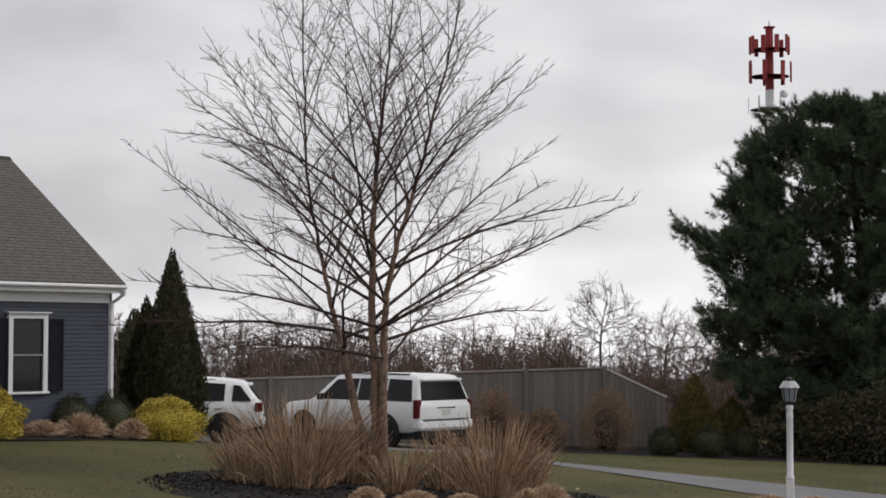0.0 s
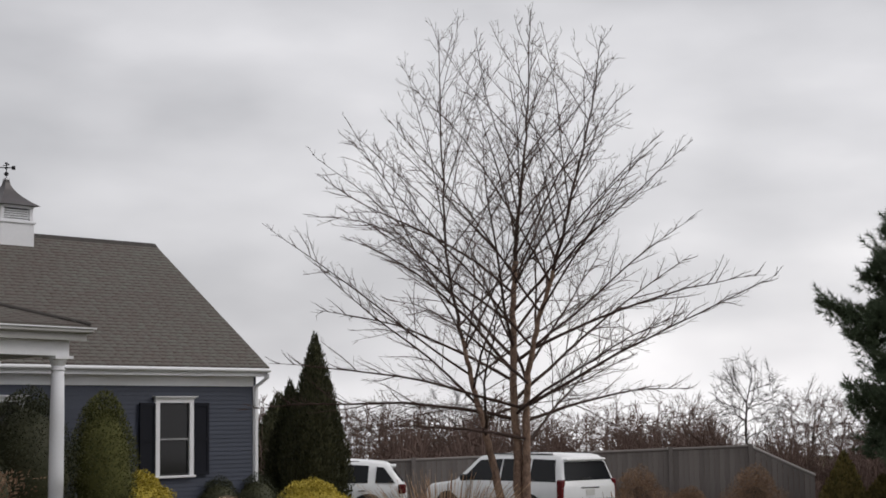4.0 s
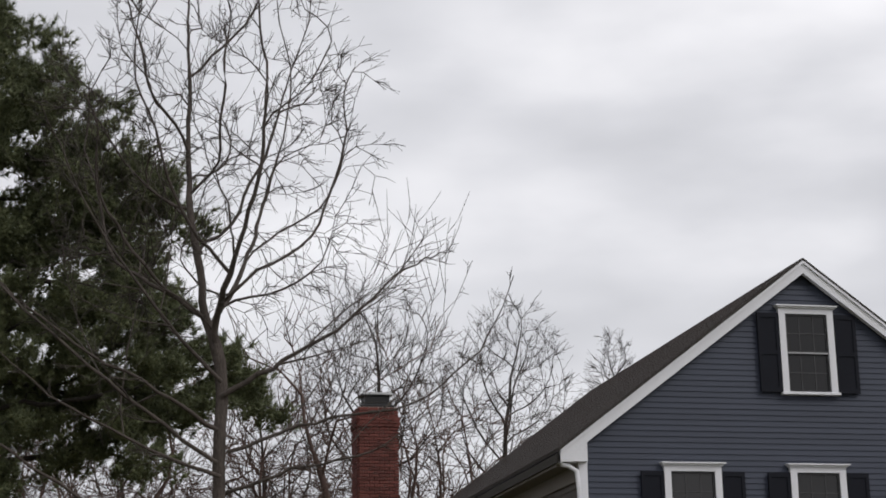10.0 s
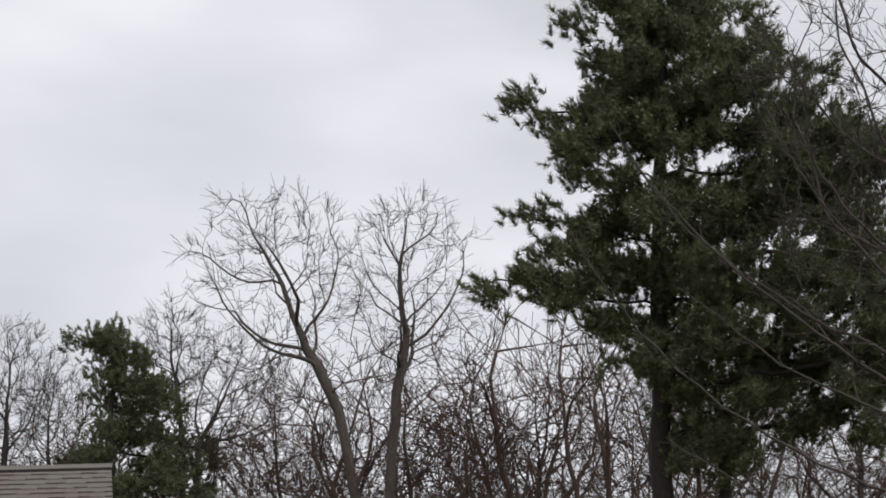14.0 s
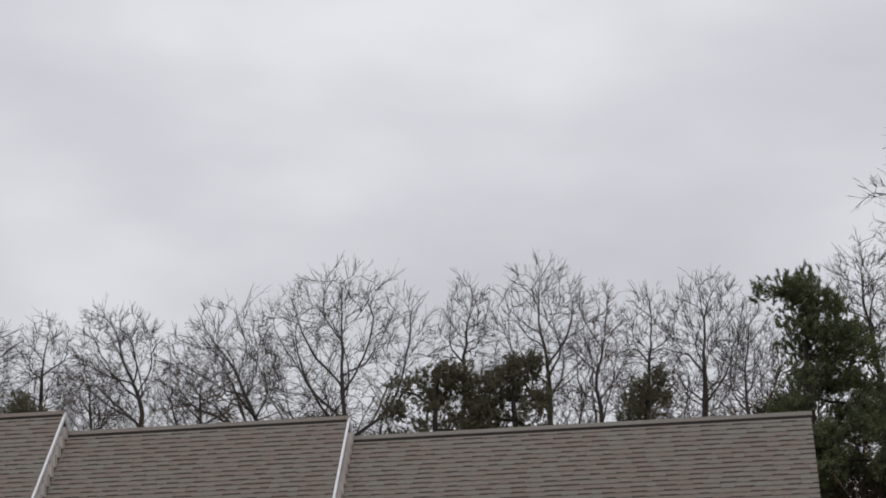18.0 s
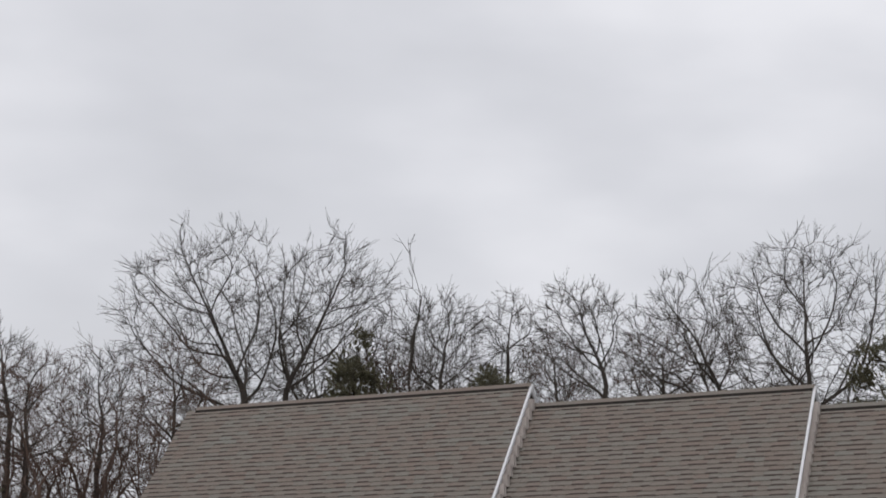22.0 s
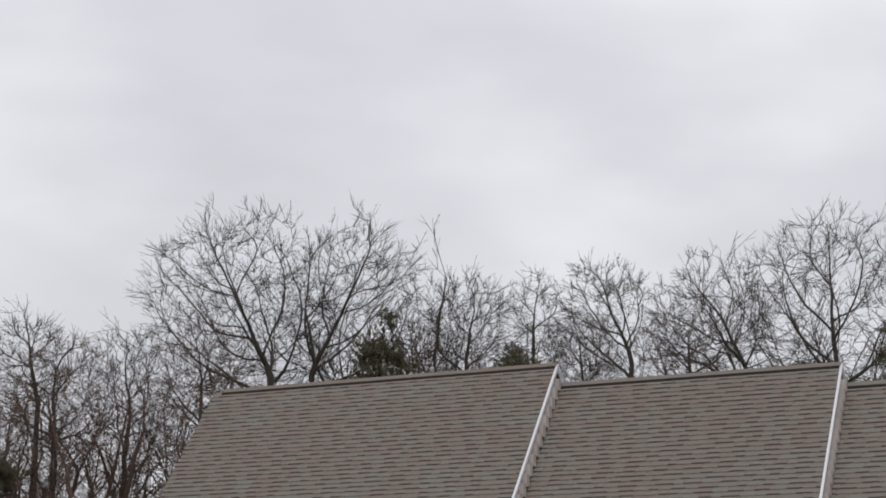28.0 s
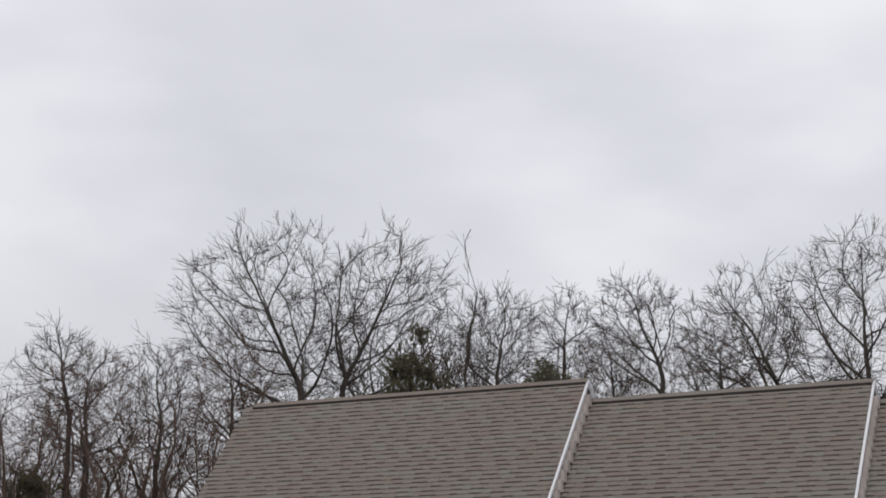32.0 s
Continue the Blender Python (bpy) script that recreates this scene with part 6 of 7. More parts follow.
# ---- lamp post ----
def lamp_post():
    m = standing(63.94, 28.8)
    base = m.translation.z
    lamp = thing("street_lamp", m, "white turned lamp post with a smoky glass lantern on the lawn", "lamp post")
    h = 0.574 - base
    part("base", boxed(-0.065, 0.065, -0.065, 0.065, 0, 0.52, bevel=0.012), M["white"], lamp)
    part("shaft", turned([(0.062, 0.52), (0.070, 0.535), (0.070, 0.56), (0.052, 0.59), (0.052, h - 0.20), (0.058, h - 0.19), (0.058, h - 0.17), (0.05, h - 0.15), (0.048, h - 0.08), (0.06, h - 0.06), (0.06, h - 0.03), (0.045, h)], 20), M["white"], lamp, smooth=True)
    lantern = new("lantern")
    lantern.parent = lamp
    lantern.matrix_basis = pose(0, 0, h)
    part("holder", turned([(0.05, 0), (0.055, 0.03), (0.10, 0.055)], 12), M["dark_metal"], lantern)
    part("glass", turned([(0.095, 0.055), (0.135, 0.27), (0.13, 0.275)], 8), M["lampglass"], lantern, "smoky bevelled glass")
    for k in range(8):
        a = 2 * math.pi * k / 8
        v, f = tubes([([(0.098 * math.cos(a), 0.098 * math.sin(a), 0.055), (0.139 * math.cos(a), 0.139 * math.sin(a), 0.275)], [0.007, 0.007])], 4)
        linked("bar", np_mesh("bar", v, f, M["dark_metal"]), lantern)
    part("hood", turned([(0.165, 0.275), (0.16, 0.29), (0.11, 0.36), (0.09, 0.385)], 8), M["pewter"], lantern, "pale pewter hood")
    part("finial", turned([(0.05, 0.385), (0.06, 0.40), (0.045, 0.43), (0.02, 0.445), (0.012, 0.475)], 10), M["dark_metal"], lantern)


lamp_post()


# ---- fence ----
def fence():
    f = thing("fence", pose(0, 0, 0), "weathered grey cedar board fence stepping down at its end", "fence")
    a, b, c = polar(44.5, 49.6), polar(58.05, 50.6), polar(60.05, 51.0)
    tops = ((a, 0.40), (b, 0.75), (c, -0.09))
    board = mesh_of("board", [(x, y, z) for x in (-0.068, 0.068) for y in (-0.01, 0.01) for z in (0, 1)], [(0, 1, 3, 2), (4, 6, 7, 5), (0, 4, 5, 1), (2, 3, 7, 6), (1, 5, 7, 3), (0, 2, 6, 4)], M["fence"])
    rng = random.Random(2)
    for (p, zp), (q, zq) in zip(tops, tops[1:]):
        run = (q - p).length
        turn = math.degrees(math.atan2(q.y - p.y, q.x - p.x))
        n = int(run / 0.143)
        for k in range(n):
            t = (k + 0.5) / n
            x, y = lerp(p.x, q.x, t), lerp(p.y, q.y, t)
            g = ground_z(x, y)
            top = lerp(zp, zq, t) + rng.uniform(-0.008, 0.008)
            linked("board", board, f, pose(x, y, g - 0.05, 0, 0, turn) @ Matrix.Diagonal((1, 1, top - g + 0.05, 1)))
        for k in range(int(run / 2.4) + 1):
            t = min(1, k * 2.4 / run)
            x, y = lerp(p.x, q.x, t), lerp(p.y, q.y, t)
            g, top = ground_z(x, y), lerp(zp, zq, t)
            bm = boxed(-0.06, 0.06, -0.12, -0.011, g - 0.1, top + 0.09)
            ob = part("post", bm, M["fence"], f)
            ob.matrix_basis = pose(x, y, 0, 0, 0, turn)
        v, fc = tubes([([(p.x, p.y, zp + 0.015), (q.x, q.y, zq + 0.015)], [0.05, 0.05])], 4)
        linked("cap_rail", np_mesh("cap_rail", v, fc, M["fence"] if zq > 0 else M["fence_pale"]), f)
        nx, ny = -math.sin(radians(turn)), math.cos(radians(turn))
        for dz in (-0.22, -0.95):
            v, fc = tubes([([(p.x + nx * 0.04, p.y + ny * 0.04, zp + dz), (q.x + nx * 0.04, q.y + ny * 0.04, max(zq, 0.2) + dz)], [0.035, 0.035])], 4)
            linked("rail", np_mesh("rail", v, fc, M["fence"]), f)


fence()


# ---- cars ----
def car(name, m, label, L, W, H, belt, stations, pillars, tail, axles, wheel=0.39, drop=0.0):
    """A parked sport utility vehicle; +y is ahead, its middle at 0. stations: y, share of the width, underside, top."""
    c = thing(name, m, label, "car", "parked white cars")
    y0, w = -L / 2, W / 2

    def gx(z):
        return w * (0.955 - 0.20 * max(0.0, z - belt) / (H - belt))
    bm = bmesh.new()
    rings = []
    for y, share, zb, top in stations:
        sill = min(belt, top - 0.02)
        half = [(0.0, zb), (0.82 * w, zb), (0.965 * w, zb + 0.10), (w, lerp(zb, sill, 0.55)), (0.985 * w, sill - 0.05), (0.955 * w, sill + 0.01)]
        g = max(top, sill + 0.02)
        half += [(gx(lerp(sill, g, 0.5)), lerp(sill, g, 0.5)), (gx(g) - 0.015, g - 0.05 * min(1, (g - sill) * 3)), (gx(g) - 0.11, g - 0.004), (0.45 * w, g + 0.012), (0.0, g + 0.018)]
        ring = [(x * share, z) for x, z in half] + [(-x * share, z) for x, z in half[-2:0:-1]]
        rings.append([bm.verts.new((x, y, z)) for x, z in ring])
    for a, b in zip(rings, rings[1:]):
        for i in range(len(a)):
            k = (i + 1) % len(a)
            bm.faces.new((a[i], a[k], b[k], b[i]))
    bm.faces.new(rings[0][::-1])
    bm.faces.new(rings[-1])
    part("body", bm, M["car"], c, smooth=True)
    roof = [s_ for s_ in stations if s_[3] > H - 0.12]
    top_at = lambda y: float(np.interp(y, [s_[0] for s_ in stations], [s_[3] for s_ in stations]))

    def panel(pname, mat, pts, side, proud=0.012, lab=""):
        b = bmesh.new()
        out = [b.verts.new((side * (gx(z) + proud), p, z)) for p, z in pts]
        inn = [b.verts.new((side * (gx(z) - 0.05), p, z)) for p, z in pts]
        b.faces.new(out)
        b.faces.new(inn[::-1])
        for i in range(len(pts)):
            k = (i + 1) % len(pts)
            b.faces.new((out[i], inn[i], inn[k], out[k]))
        return part(pname, b, M[mat], c, lab)
    for side in (-1, 1):
        for a, b, a2, b2 in pillars:
            panel("side_window", "autoglass", [(a, belt + 0.035), (b, belt + 0.035), (b2, top_at(b2) - 0.12), (a2, top_at(a2) - 0.12)], side)
        panel("roof_rail", "trim", [(roof[0][0] + 0.3, H - drop * 0.8 - 0.02), (roof[-1][0] - 0.2, H - 0.02), (roof[-1][0] - 0.2, H + 0.012), (roof[0][0] + 0.3, H - drop * 0.8 + 0.012)], side, -0.09)
        for yc in axles:
            # A flat black disc on the uncut body stands in for the well's shade.
            liner = turned([(0.02, -0.01), (wheel + 0.085, -0.01), (wheel + 0.085, 0.01), (0.02, 0.01)], 28)
            bmesh.ops.rotate(liner, verts=liner.verts, matrix=Matrix.Rotation(math.pi / 2, 3, "Y"))
            bmesh.ops.translate(liner, verts=liner.verts, vec=(side * (w + 0.001), yc, wheel))
            for v in liner.verts:
                v.co.z = max(v.co.z, 0.33)
            part("wheel_arch", liner, M["trim"], c, "flat dark disc for the shaded wheel well")
            wh = new("wheel")
            wh.parent = c
            wh.matrix_basis = pose(side * (w - 0.10), yc, wheel, 0, 90, 0)
            part("tyre", turned([(wheel * 0.66, -0.12), (wheel * 0.95, -0.125), (wheel, -0.09), (wheel, 0.09), (wheel * 0.95, 0.125), (wheel * 0.66, 0.12)], 28), M["rubber"], wh, smooth=True)
            rim = turned([(0.06, -0.10), (wheel * 0.62, -0.07), (wheel * 0.66, -0.122), (wheel * 0.66, 0.122), (wheel * 0.62, 0.07), (0.06, 0.10)], 20)
            for k in range(5):
                spoke = boxed(0.05, wheel * 0.63, -0.035, 0.035, -0.115, 0.115)
                bmesh.ops.rotate(spoke, verts=spoke.verts, matrix=Matrix.Rotation(k * 2 * math.pi / 5, 3, "Z"))
                bar = bpy.data.meshes.new("spoke")
                spoke.to_mesh(bar)
                spoke.free()
                rim.from_mesh(bar)
                bpy.data.meshes.remove(bar)
            part("rim", rim, M["steel"], wh)
        for a, b, a2, b2 in pillars[-2:]:
            part("door_handle", boxed(side * (w + 0.005) - 0.018, side * (w + 0.005) + 0.018, a + 0.05, a + 0.24, belt - 0.17, belt - 0.14, bevel=0.006), M["chrome"], c)
        front = pillars[-1][1]
        part("mirror", boxed(side * (w + 0.09) - 0.10, side * (w + 0.09) + 0.10, front - 0.28, front - 0.14, belt + 0.02, belt + 0.19, bevel=0.035), M["trim"], c, "black door mirror")
        part("rocker", boxed(side * (w - 0.05) - 0.04, side * (w - 0.05) + 0.045, axles[1] + wheel + 0.12, axles[0] - wheel - 0.12, 0.30, 0.41, bevel=0.02), M["trim"], c)
        part("taillight", boxed(side * (w - 0.085) - 0.085, side * (w - 0.085) + 0.075, y0 + 0.02, y0 + 0.22, tail[0], tail[1], bevel=0.03), M["tail"], c, "dark red taillight")
    rear = [s_ for s_ in stations if s_[3] > belt + 0.3][0]
    zt = rear[3] - 0.07
    low = stations[1][0]
    slope = (rear[0] - low) / (rear[3] - belt)
    b = bmesh.new()
    for off in (-0.020, 0.06):
        for s_, z in ((-1, belt + 0.06), (1, belt + 0.06), (1, zt), (-1, zt)):
            b.verts.new((s_ * (gx(z) - 0.10), low + slope * (z - belt) + off, z))
    b.verts.ensure_lookup_table()
    for q in ((0, 1, 2, 3), (7, 6, 5, 4), (0, 4, 5, 1), (1, 5, 6, 2), (2, 6, 7, 3), (3, 7, 4, 0)):
        b.faces.new([b.verts[k] for k in q])
    part("rear_window", b, M["autoglass"], c)
    part("spoiler", boxed(-w + 0.30, w - 0.30, rear[0] - 0.13, rear[0] + 0.18, rear[3] - 0.045, rear[3] + 0.016, bevel=0.02), M["car"], c)
    part("bumper", boxed(-w + 0.03, w - 0.03, y0 - 0.05, y0 + 0.28, 0.50, 0.74, bevel=0.05), M["car"], c)
    part("bumper_step", boxed(-w + 0.16, w - 0.16, y0 - 0.056, y0 + 0.1, 0.742, 0.762), M["trim"], c)
    part("valance", boxed(-w + 0.12, w - 0.12, y0 + 0.02, y0 + 0.3, 0.30, 0.50, bevel=0.03), M["trim"], c)
    part("number_plate", boxed(-0.16, 0.16, y0 - 0.012, y0 + 0.08, belt - 0.32, belt - 0.17), M["plate"], c)
    part("garnish", boxed(-0.34, 0.34, y0 - 0.015, y0 + 0.09, belt - 0.145, belt - 0.10, bevel=0.01), M["chrome"], c)
    part("wiper", boxed(-0.28, 0.10, low + slope * 0.10 - 0.045, low + slope * 0.10 - 0.02, belt + 0.09, belt + 0.115), M["trim"], c)
    part("underbody", boxed(-w + 0.15, w - 0.15, y0 + 0.2, -y0 - 0.2, 0.25, 0.45), M["trim"], c)
    return c


def parked(bearing, far, heading):
    p = polar(bearing, far)
    return Matrix.Translation((p.x, p.y, ground_z(p.x, p.y) + 0.015)) @ pose(0, 0, 0, 0, 0, -heading)


car("car", parked(50.6, 46.6, 5.5), "large white sport utility vehicle with tinted glass on the driveway", 5.18, 2.04, 1.89, 1.17,
    [(-2.59, 0.90, 0.52, 1.10), (-2.54, 0.975, 0.44, 1.20), (-2.36, 0.985, 0.40, 1.76), (-2.28, 0.985, 0.40, 1.845), (-2.05, 1.0, 0.38, 1.88), (-1.0, 1.0, 0.36, 1.89), (0.35, 1.0, 0.36, 1.87), (0.62, 1.0, 0.36, 1.82), (1.30, 1.0, 0.36, 1.22), (1.45, 1.0, 0.36, 1.18), (2.25, 0.97, 0.38, 1.09), (2.48, 0.93, 0.40, 1.00), (2.59, 0.84, 0.46, 0.86)],
    [(-2.30, -1.40, -2.16, -1.40), (-1.32, -0.36, -1.32, -0.36), (-0.29, 1.08, -0.29, 0.50)], (0.78, 1.26), (1.60, -1.42), 0.41)
car("car", parked(44.05, 46.4, -43.0), "white sport utility vehicle with dark glass parked by the garage", 4.85, 1.98, 1.76, 1.10,
    [(-2.42, 0.88, 0.50, 1.00), (-2.36, 0.96, 0.44, 1.10), (-2.02, 0.97, 0.38, 1.56), (-1.92, 0.98, 0.38, 1.63), (-1.5, 1.0, 0.36, 1.69), (-0.5, 1.0, 0.35, 1.755), (0.25, 1.0, 0.35, 1.75), (0.50, 1.0, 0.35, 1.70), (1.20, 1.0, 0.35, 1.15), (1.35, 1.0, 0.35, 1.12), (2.05, 0.96, 0.36, 1.02), (2.30, 0.92, 0.38, 0.92), (2.42, 0.82, 0.44, 0.78)],
    [(-2.12, -1.62, -1.84, -1.66), (-1.42, -0.42, -1.46, -0.42), (-0.34, 0.98, -0.34, 0.42)], (0.86, 1.10), (1.44, -1.42), 0.39, 0.1)


# ---- mast ----
def mast():
    m = polar(63.4, 230.0)
    base, top = ground_z(52, 25) - 6.6, ray_z(230.0, 9.95)
    t = thing("phone_mast", Matrix.Translation((m.x, m.y, base)) @ pose(0, 0, 0, 0, 0, -63.4), "tall red and white phone mast with rings of panel antennas", "phone mast")
    up = lambda e: ray_z(230.0, e) - base
    part("pole_lower", turned([(0.9, 0), (0.55, up(7.9))], 16), M["white"], t)
    part("pole_upper", turned([(0.55, up(7.9)), (0.48, up(9.85)), (0.75, up(9.86)), (0.75, up(9.9))], 16), M["red_paint"], t)
    part("beacon", turned([(0.08, up(9.9)), (0.08, up(10.05)), (0.02, up(10.1))], 8), M["steel"], t)
    for e, mat, n, r, tall in ((9.25, "red_paint", 9, 2.5, 2.3), (8.40, "red_paint", 7, 2.7, 2.6), (7.35, "steel", 6, 2.7, 2.0), (6.40, "steel", 7, 2.6, 2.4)):
        z = up(e)
        part("ring", turned([(r - 0.28, z - 0.33), (r - 0.20, z - 0.33), (r - 0.20, z - 0.27), (r - 0.28, z - 0.27), (r - 0.28, z - 0.33)], 18), M[mat], t)
        for k in range(3):
            v, f = tubes([([(0, 0, z - 0.3), ((r - 0.2) * math.cos(2.1 * k + 0.3), (r - 0.2) * math.sin(2.1 * k + 0.3), z - 0.3)], [0.14, 0.12])], 6)
            linked("arm", np_mesh("arm", v, f, M[mat]), t)
        for k in range(n):
            a = 2 * math.pi * (k + 0.3 * (e > 9)) / n
            s = 1 if mat == "red_paint" else 0.35
            ob = part("antenna", boxed(-0.27 * s, 0.27 * s, -0.12 * s, 0.12 * s, -tall * 0.4, tall * 0.6, bevel=0.02), M[mat], t)
            ob.matrix_basis = pose(r * math.cos(a), r * math.sin(a), z + 0.1 * math.sin(5 * k), 0, 0, math.degrees(a) + 90)
    dish = part("dish", turned([(0.05, 0.0), (0.5, 0.15), (0.55, 0.3), (0.5, 0.4), (0.1, 0.5)], 16), M["steel"], t)
    dish.matrix_basis = pose(1.7, -0.5, up(7.72), 70, 0, 20)


mast()


# ---- aeroplane ----
def aeroplane():
    far = 660.0
    p = polar(28.34, far)
    m = Matrix.Translation((p.x, p.y, ray_z(far, 14.41))) @ pose(0, 0, 0, 0, 0, 180 - 28.34 + 12) @ pose(0, 0, 0, 0, -6, 0) @ pose(0, 0, 0, -9)
    a = thing("aeroplane", m, "grey twin-propeller aeroplane flying under the clouds", "aeroplane")
    prof = [(0.05, -9.2), (0.35, -8.4), (0.7, -7.2), (0.95, -5.6), (1.0, -3.5), (1.0, 3.5), (0.85, 5.5), (0.5, 7.8), (0.12, 9.4)]
    bm = turned([(r, z) for r, z in prof], 18)
    bmesh.ops.rotate(bm, verts=bm.verts, matrix=Matrix.Rotation(radians(-90), 3, "Y"))
    part("fuselage", bm, M["plane"], a, smooth=True)

    def wing(pname, pts, z, thick, mat):
        bm = bmesh.new()
        lo = [bm.verts.new((x, y, z - thick / 2)) for x, y in pts]
        hi = [bm.verts.new((x, y, z + thick / 2)) for x, y in pts]
        bm.faces.new(hi)
        bm.faces.new(lo[::-1])
        for i in range(len(pts)):
            j = (i + 1) % len(pts)
            bm.faces.new((lo[i], lo[j], hi[j], hi[i]))
        return part(pname, bm, M[mat], a)
    for s in (-1, 1):
        wing("wing", [(1.4, s * 0.6), (-1.0, s * 0.6), (-0.5, s * 8.7), (0.5, s * 8.7)], -0.55, 0.22, "plane_dark")
        bm = turned([(0.25, -2.4), (0.45, -1.6), (0.5, 0.8), (0.2, 2.2)], 12)
        bmesh.ops.rotate(bm, verts=bm.verts, matrix=Matrix.Rotation(radians(-90), 3, "Y"))
        bmesh.ops.translate(bm, verts=bm.verts, vec=(1.6, s * 2.5, -0.4))
        part("engine", bm, M["plane_dark"], a, smooth=True)
        wing("tailplane", [(-7.0, s * 0.2), (-8.6, s * 0.2), (-8.9, s * 3.4), (-8.2, s * 3.4)], 0.55, 0.12, "plane_dark")
    bm = prism([(-6.2, 0.5), (-8.2, 3.0), (-9.2, 3.0), (-8.6, 0.3)], -0.10, 0.10)
    part("fin", bm, M["plane"], a)


aeroplane()


# ---- shingles and bricks ----
WIDTHS = (0.17, 0.22, 0.27, 0.33)


def tab_arrays(w, deep, thick, band):
    """One shingle tab lying in its own x (along the eave), y (up the slope), z (off the roof)."""
    mid = thick - (thick - 0.002) * band / deep
    v = np.array([(0, 0, 0), (w, 0, 0), (w, deep, 0), (0, deep, 0), (0, 0, thick), (w, 0, thick), (w, deep, 0.002), (0, deep, 0.002), (0, band, mid), (w, band, mid)], float)
    f = np.array([(8, 9, 6, 7), (0, 1, 5, 4), (4, 5, 9, 8), (1, 2, 6, 5), (3, 0, 4, 7)])
    return v, f


TAB_MESH = {}


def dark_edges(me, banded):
    """The cut lower edge of every tab is dark asphalt; every other tab's dark band paints in the shadow of laminated
    tabs as well as printed granules.
    """
    me.materials.append(M["shadow_band"])
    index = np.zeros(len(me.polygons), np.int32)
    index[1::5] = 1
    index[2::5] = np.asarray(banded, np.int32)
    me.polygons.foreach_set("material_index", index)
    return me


# Dark granules with the shadow under laminated tabs put into the colour.
M["shadow_band"] = material("tab_shadow_band", (0.078, 0.060, 0.054), 0.95, vary=0.3, scale=2, fine=50, bump=0.3)


def tab_mesh(k, high, expo, mat, lift, long, band):
    key = (k, high, expo, mat, long)
    if key not in TAB_MESH:
        v, f = tab_arrays(WIDTHS[k] * long, expo * 1.12, lift, band)
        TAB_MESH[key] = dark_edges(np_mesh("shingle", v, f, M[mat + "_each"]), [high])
    return TAB_MESH[key]


def shingle_roof(owner, m, wide, long, seed, expo=0.145, near=(0.3, 0.7, 0.2, 0.9), inside=None, most=300, mat="shingle", lift=0.010, long_tab=0.9, band=0.028):
    """Courses of tabs over a slope: m takes x along the eave, y up the slope and z off it into the owner's space.
    The tabs in the nearest stretch, up to a limit, are pieces of their own; the rest is joined."""
    rng = random.Random(seed)
    vs, fs, dark, at, single = [], [], [], 0, 0
    rows = int(long / expo)
    for r in range(rows):
        y = r * expo
        x, high = -rng.uniform(0, 0.3), rng.random() < 0.5
        while x < wide:
            k = rng.randrange(4)
            w = WIDTHS[k] * long_tab
            x0, high = max(x, 0.0), (not high) if rng.random() < 0.9 else high
            fits = x >= 0 and x + w <= wide
            if (inside is None or inside(x + w / 2, y + expo / 2)) and x + w > 0.04:
                if single < most and fits and near[0] < x / wide < near[1] and near[2] < y / long < near[3]:
                    linked("shingle", tab_mesh(k, high, expo, mat, lift, long_tab, band), owner, m @ pose(x, y, 0.004))
                    single += 1
                else:
                    v, f = tab_arrays(min(x + w, wide) - x0, expo * 1.12, lift, band)
                    dark.append(high)
                    vs.append(v + np.array([x0, y, 0.004]))
                    fs.append(f + at)
                    at += len(v)
            x += w
    v = np.concatenate(vs)
    a = np.array(m)
    v = v @ a[:3, :3].T + a[:3, 3]
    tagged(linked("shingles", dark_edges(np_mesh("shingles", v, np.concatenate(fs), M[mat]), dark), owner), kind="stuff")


def slope_frame(corner, along, up):
    """A pose from an eave corner, the way along the eave and the way up the slope."""
    x, y = Vector(along).normalized(), Vector(up).normalized()
    z = x.cross(y)
    return Matrix(((x.x, y.x, z.x, corner[0]), (x.y, y.y, z.y, corner[1]), (x.z, y.z, z.z, corner[2]), (0, 0, 0, 1)))


shingle_roof(garage, slope_frame((GX0 + 0.02, 29.6, GE), (1, 0, 0), (0, GR - 29.6, GRZ - GE)), GX1 - GX0 - 0.02, math.hypot(GR - 29.6, GRZ - GE), 1, 0.126, (0.3, 0.9, 0.3, 0.8))
part("ridge_cap", prism_x([(GR - 0.14, GRZ - 0.10), (GR, GRZ + 0.035), (GR + 0.14, GRZ - 0.10), (GR, GRZ - 0.02)], GX0 + 0.1, GX1 + 0.01), M["ridge"], garage, "dark ridge cap")
low = 7.80
shingle_roof(house, slope_frame((low, HY1 + 0.2, RZ - PITCH * (RX - low)), (0, -1, 0), (RX - low, 0, PITCH * (RX - low))), HY1 - HY0 + 0.39, math.hypot(RX - low, PITCH * (RX - low)), 2, 0.126, (0.6, 1.0, 0.3, 0.9), mat="house_shingle")
deep = math.hypot(HY0 - PY, PW - PE)
shingle_roof(porch, slope_frame((7.9, PY, PE), (1, 0, 0), (0, HY0 - PY, PW - PE)), PX - 7.9, deep, 3, 0.126, (0.3, 0.8, 0.1, 0.9), inside=lambda x, y: x < PX - 7.9 - (PX - HX1) * y / deep)
side_deep = math.hypot(PX - HX1, PW - PE)
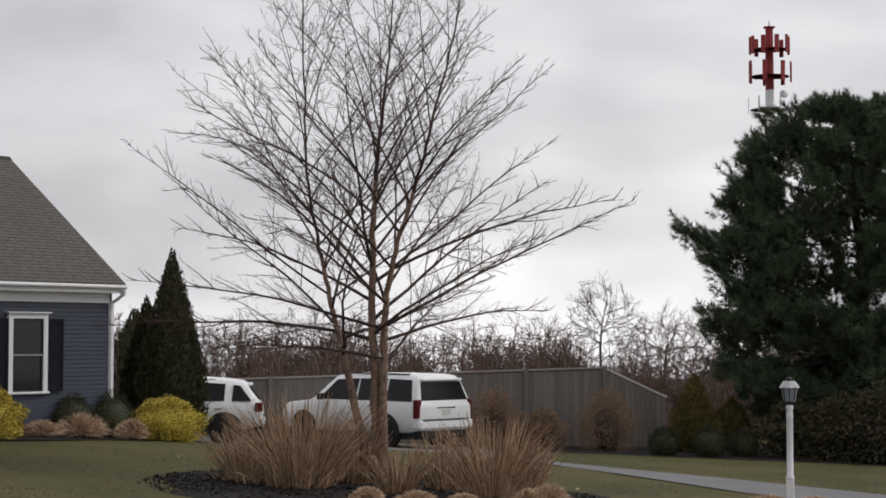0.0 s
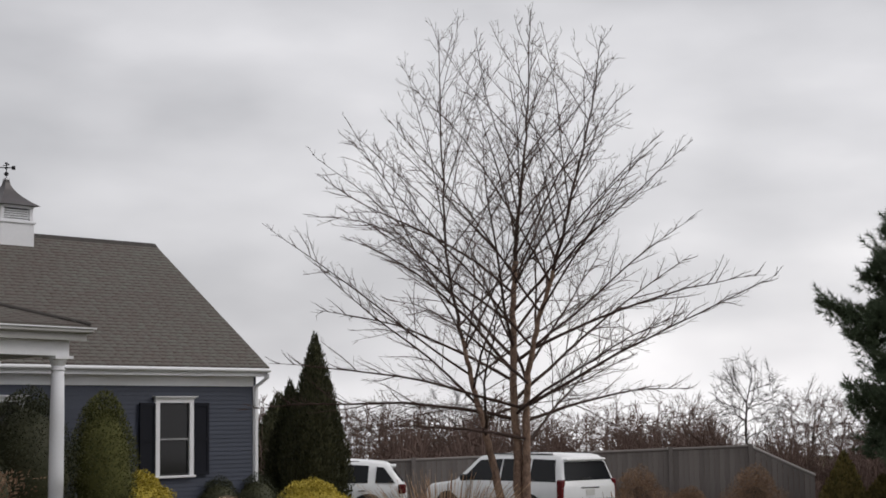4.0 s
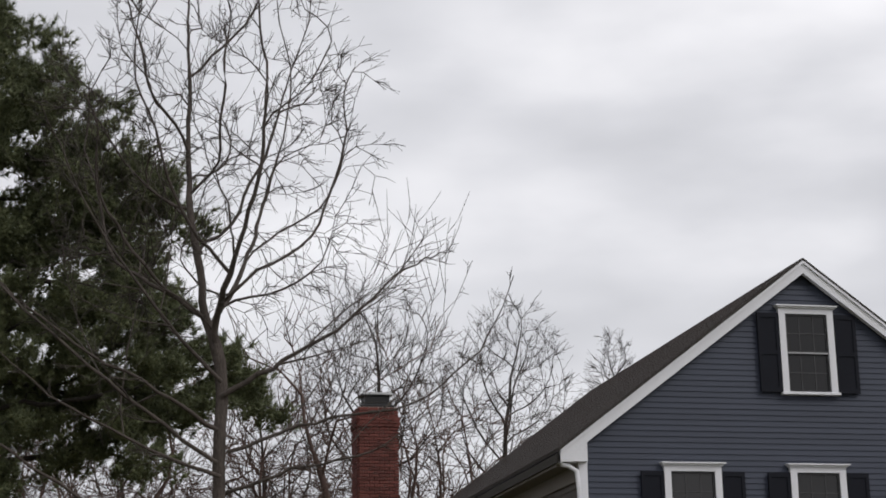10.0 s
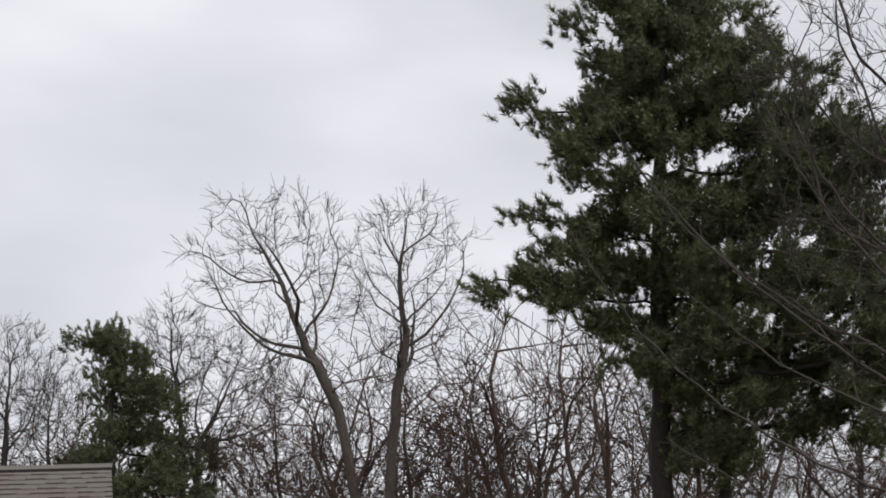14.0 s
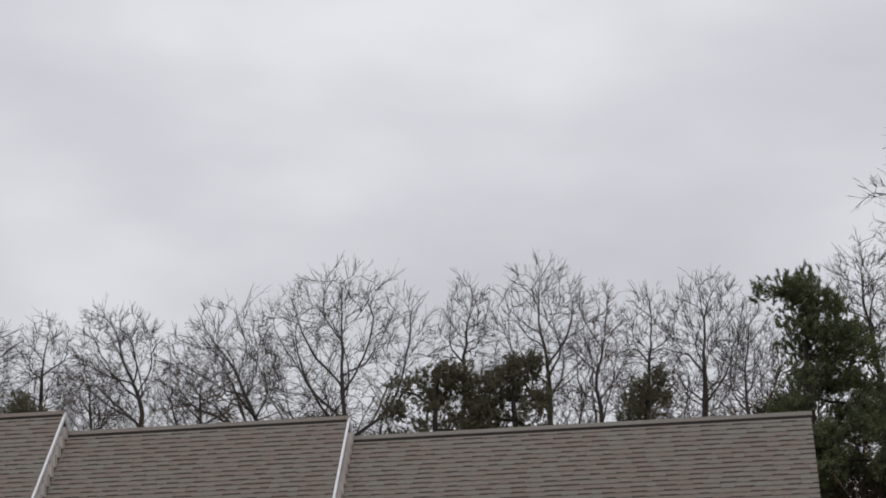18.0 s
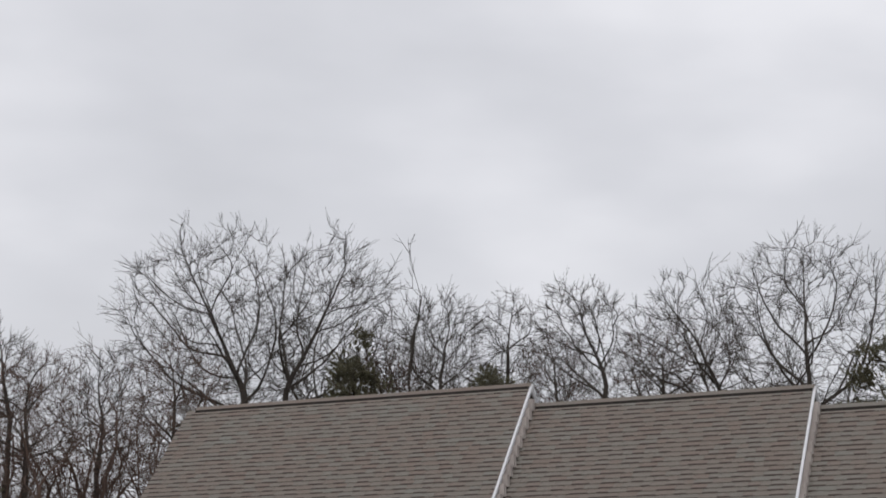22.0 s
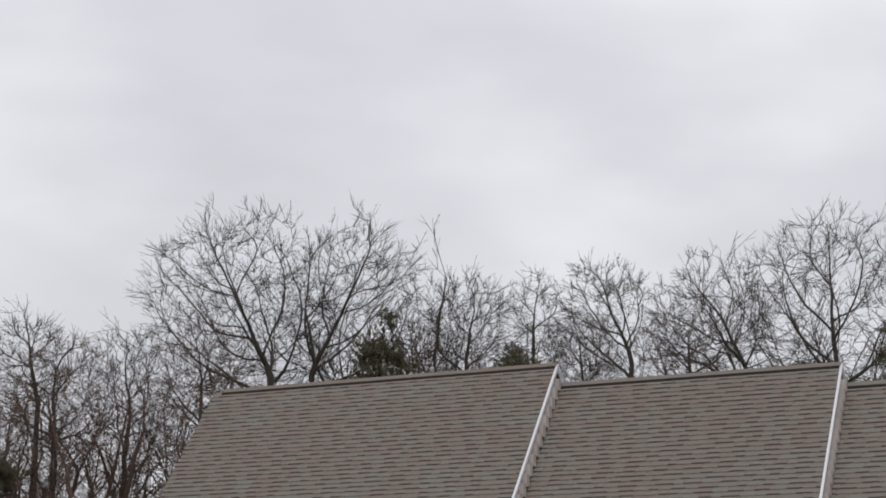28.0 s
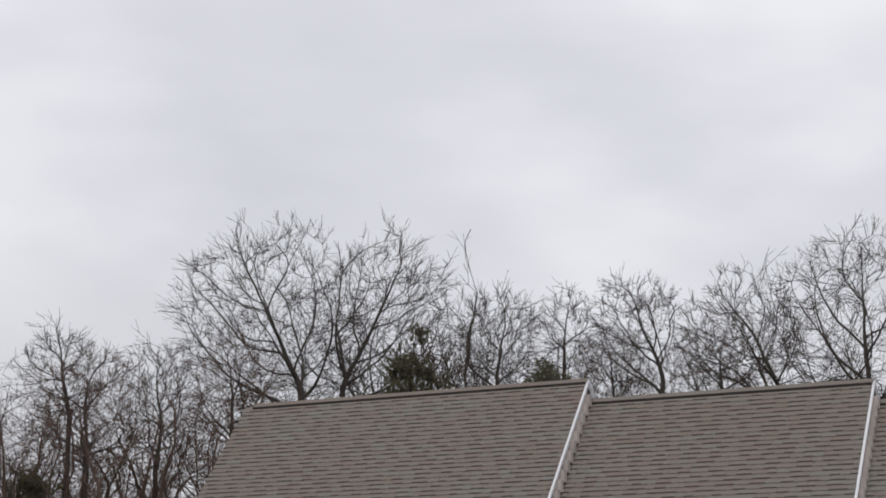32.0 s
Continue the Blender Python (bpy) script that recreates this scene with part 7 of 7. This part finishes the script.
shingle_roof(porch, slope_frame((PX, PY, PE), (0, 1, 0), (HX1 - PX, 0, PW - PE)), 29.8 - PY, side_deep, 4, 0.126, (0.2, 0.8, 0.1, 0.9), inside=lambda x, y: x > (HY0 - PY) * y / side_deep, most=60)
v, f = tubes([([(PX, PY, PE + 0.01), (HX1, HY0, PW + 0.01)], [0.05, 0.05])], 4)
linked("hip_cap", np_mesh("hip_cap", v, f, M["ridge"]), porch)
for k, (t, xl, xr) in enumerate(TERRACE):
    shingle_roof(t, slope_frame((xl, -4.3, -4.3 * SLOPE), (1, 0, 0), (0, 1, SLOPE)), xr - xl, 4.3 * math.hypot(1, SLOPE) - 0.06, 10 + k, 0.122, (0.2, 0.8, 0.6, 0.95), mat="taupe", lift=0.011, long_tab=1.05, band=0.030)


def bricks():
    L, H, D, J = 0.190, 0.058, 0.03, 0.016
    verts = [(x, y, z) for x in (-L / 2, L / 2) for y in (-D, 0.0) for z in (0, H)]
    faces = [(0, 4, 5, 1), (0, 1, 3, 2), (4, 6, 7, 5), (1, 5, 7, 3), (0, 2, 6, 4)]
    whole = mesh_of("brick", verts, faces, M["brick"])
    half = mesh_of("brick", [(x * 0.48, y, z) for x, y, z in verts], faces, M["brick"])
    rows = int((CT - 5.2) / (H + J))
    for r in range(rows):
        z = CT - (r + 1) * (H + J)
        grow = 0.025 if r in (3, 4, 5) else 0.0
        for turn, wide, off in ((0, CW, CD), (-90, CD, CW)):
            n = 4 if wide > 0.42 else 4
            pitch = 2 * wide / n
            for k in range(n + (r % 2)):
                x = -wide + pitch * (k + (0.5 if r % 2 == 0 else 0.0))
                edge = r % 2 and k in (0, n)
                if edge:
                    x += pitch * 0.25 * (1 if k == 0 else -1)
                m = pose(0, 0, 0, 0, 0, turn) @ pose(x, -off - grow + 0.002, z) @ Matrix.Diagonal((pitch / (L + J), 1, 1, 1))
                linked("brick", half if edge else whole, chimney, m)


bricks()
part("corbel", boxed(-CW - 0.024, CW + 0.024, -CD - 0.024, CD + 0.024, CT - 0.45, CT - 0.225), M["brick"], chimney)
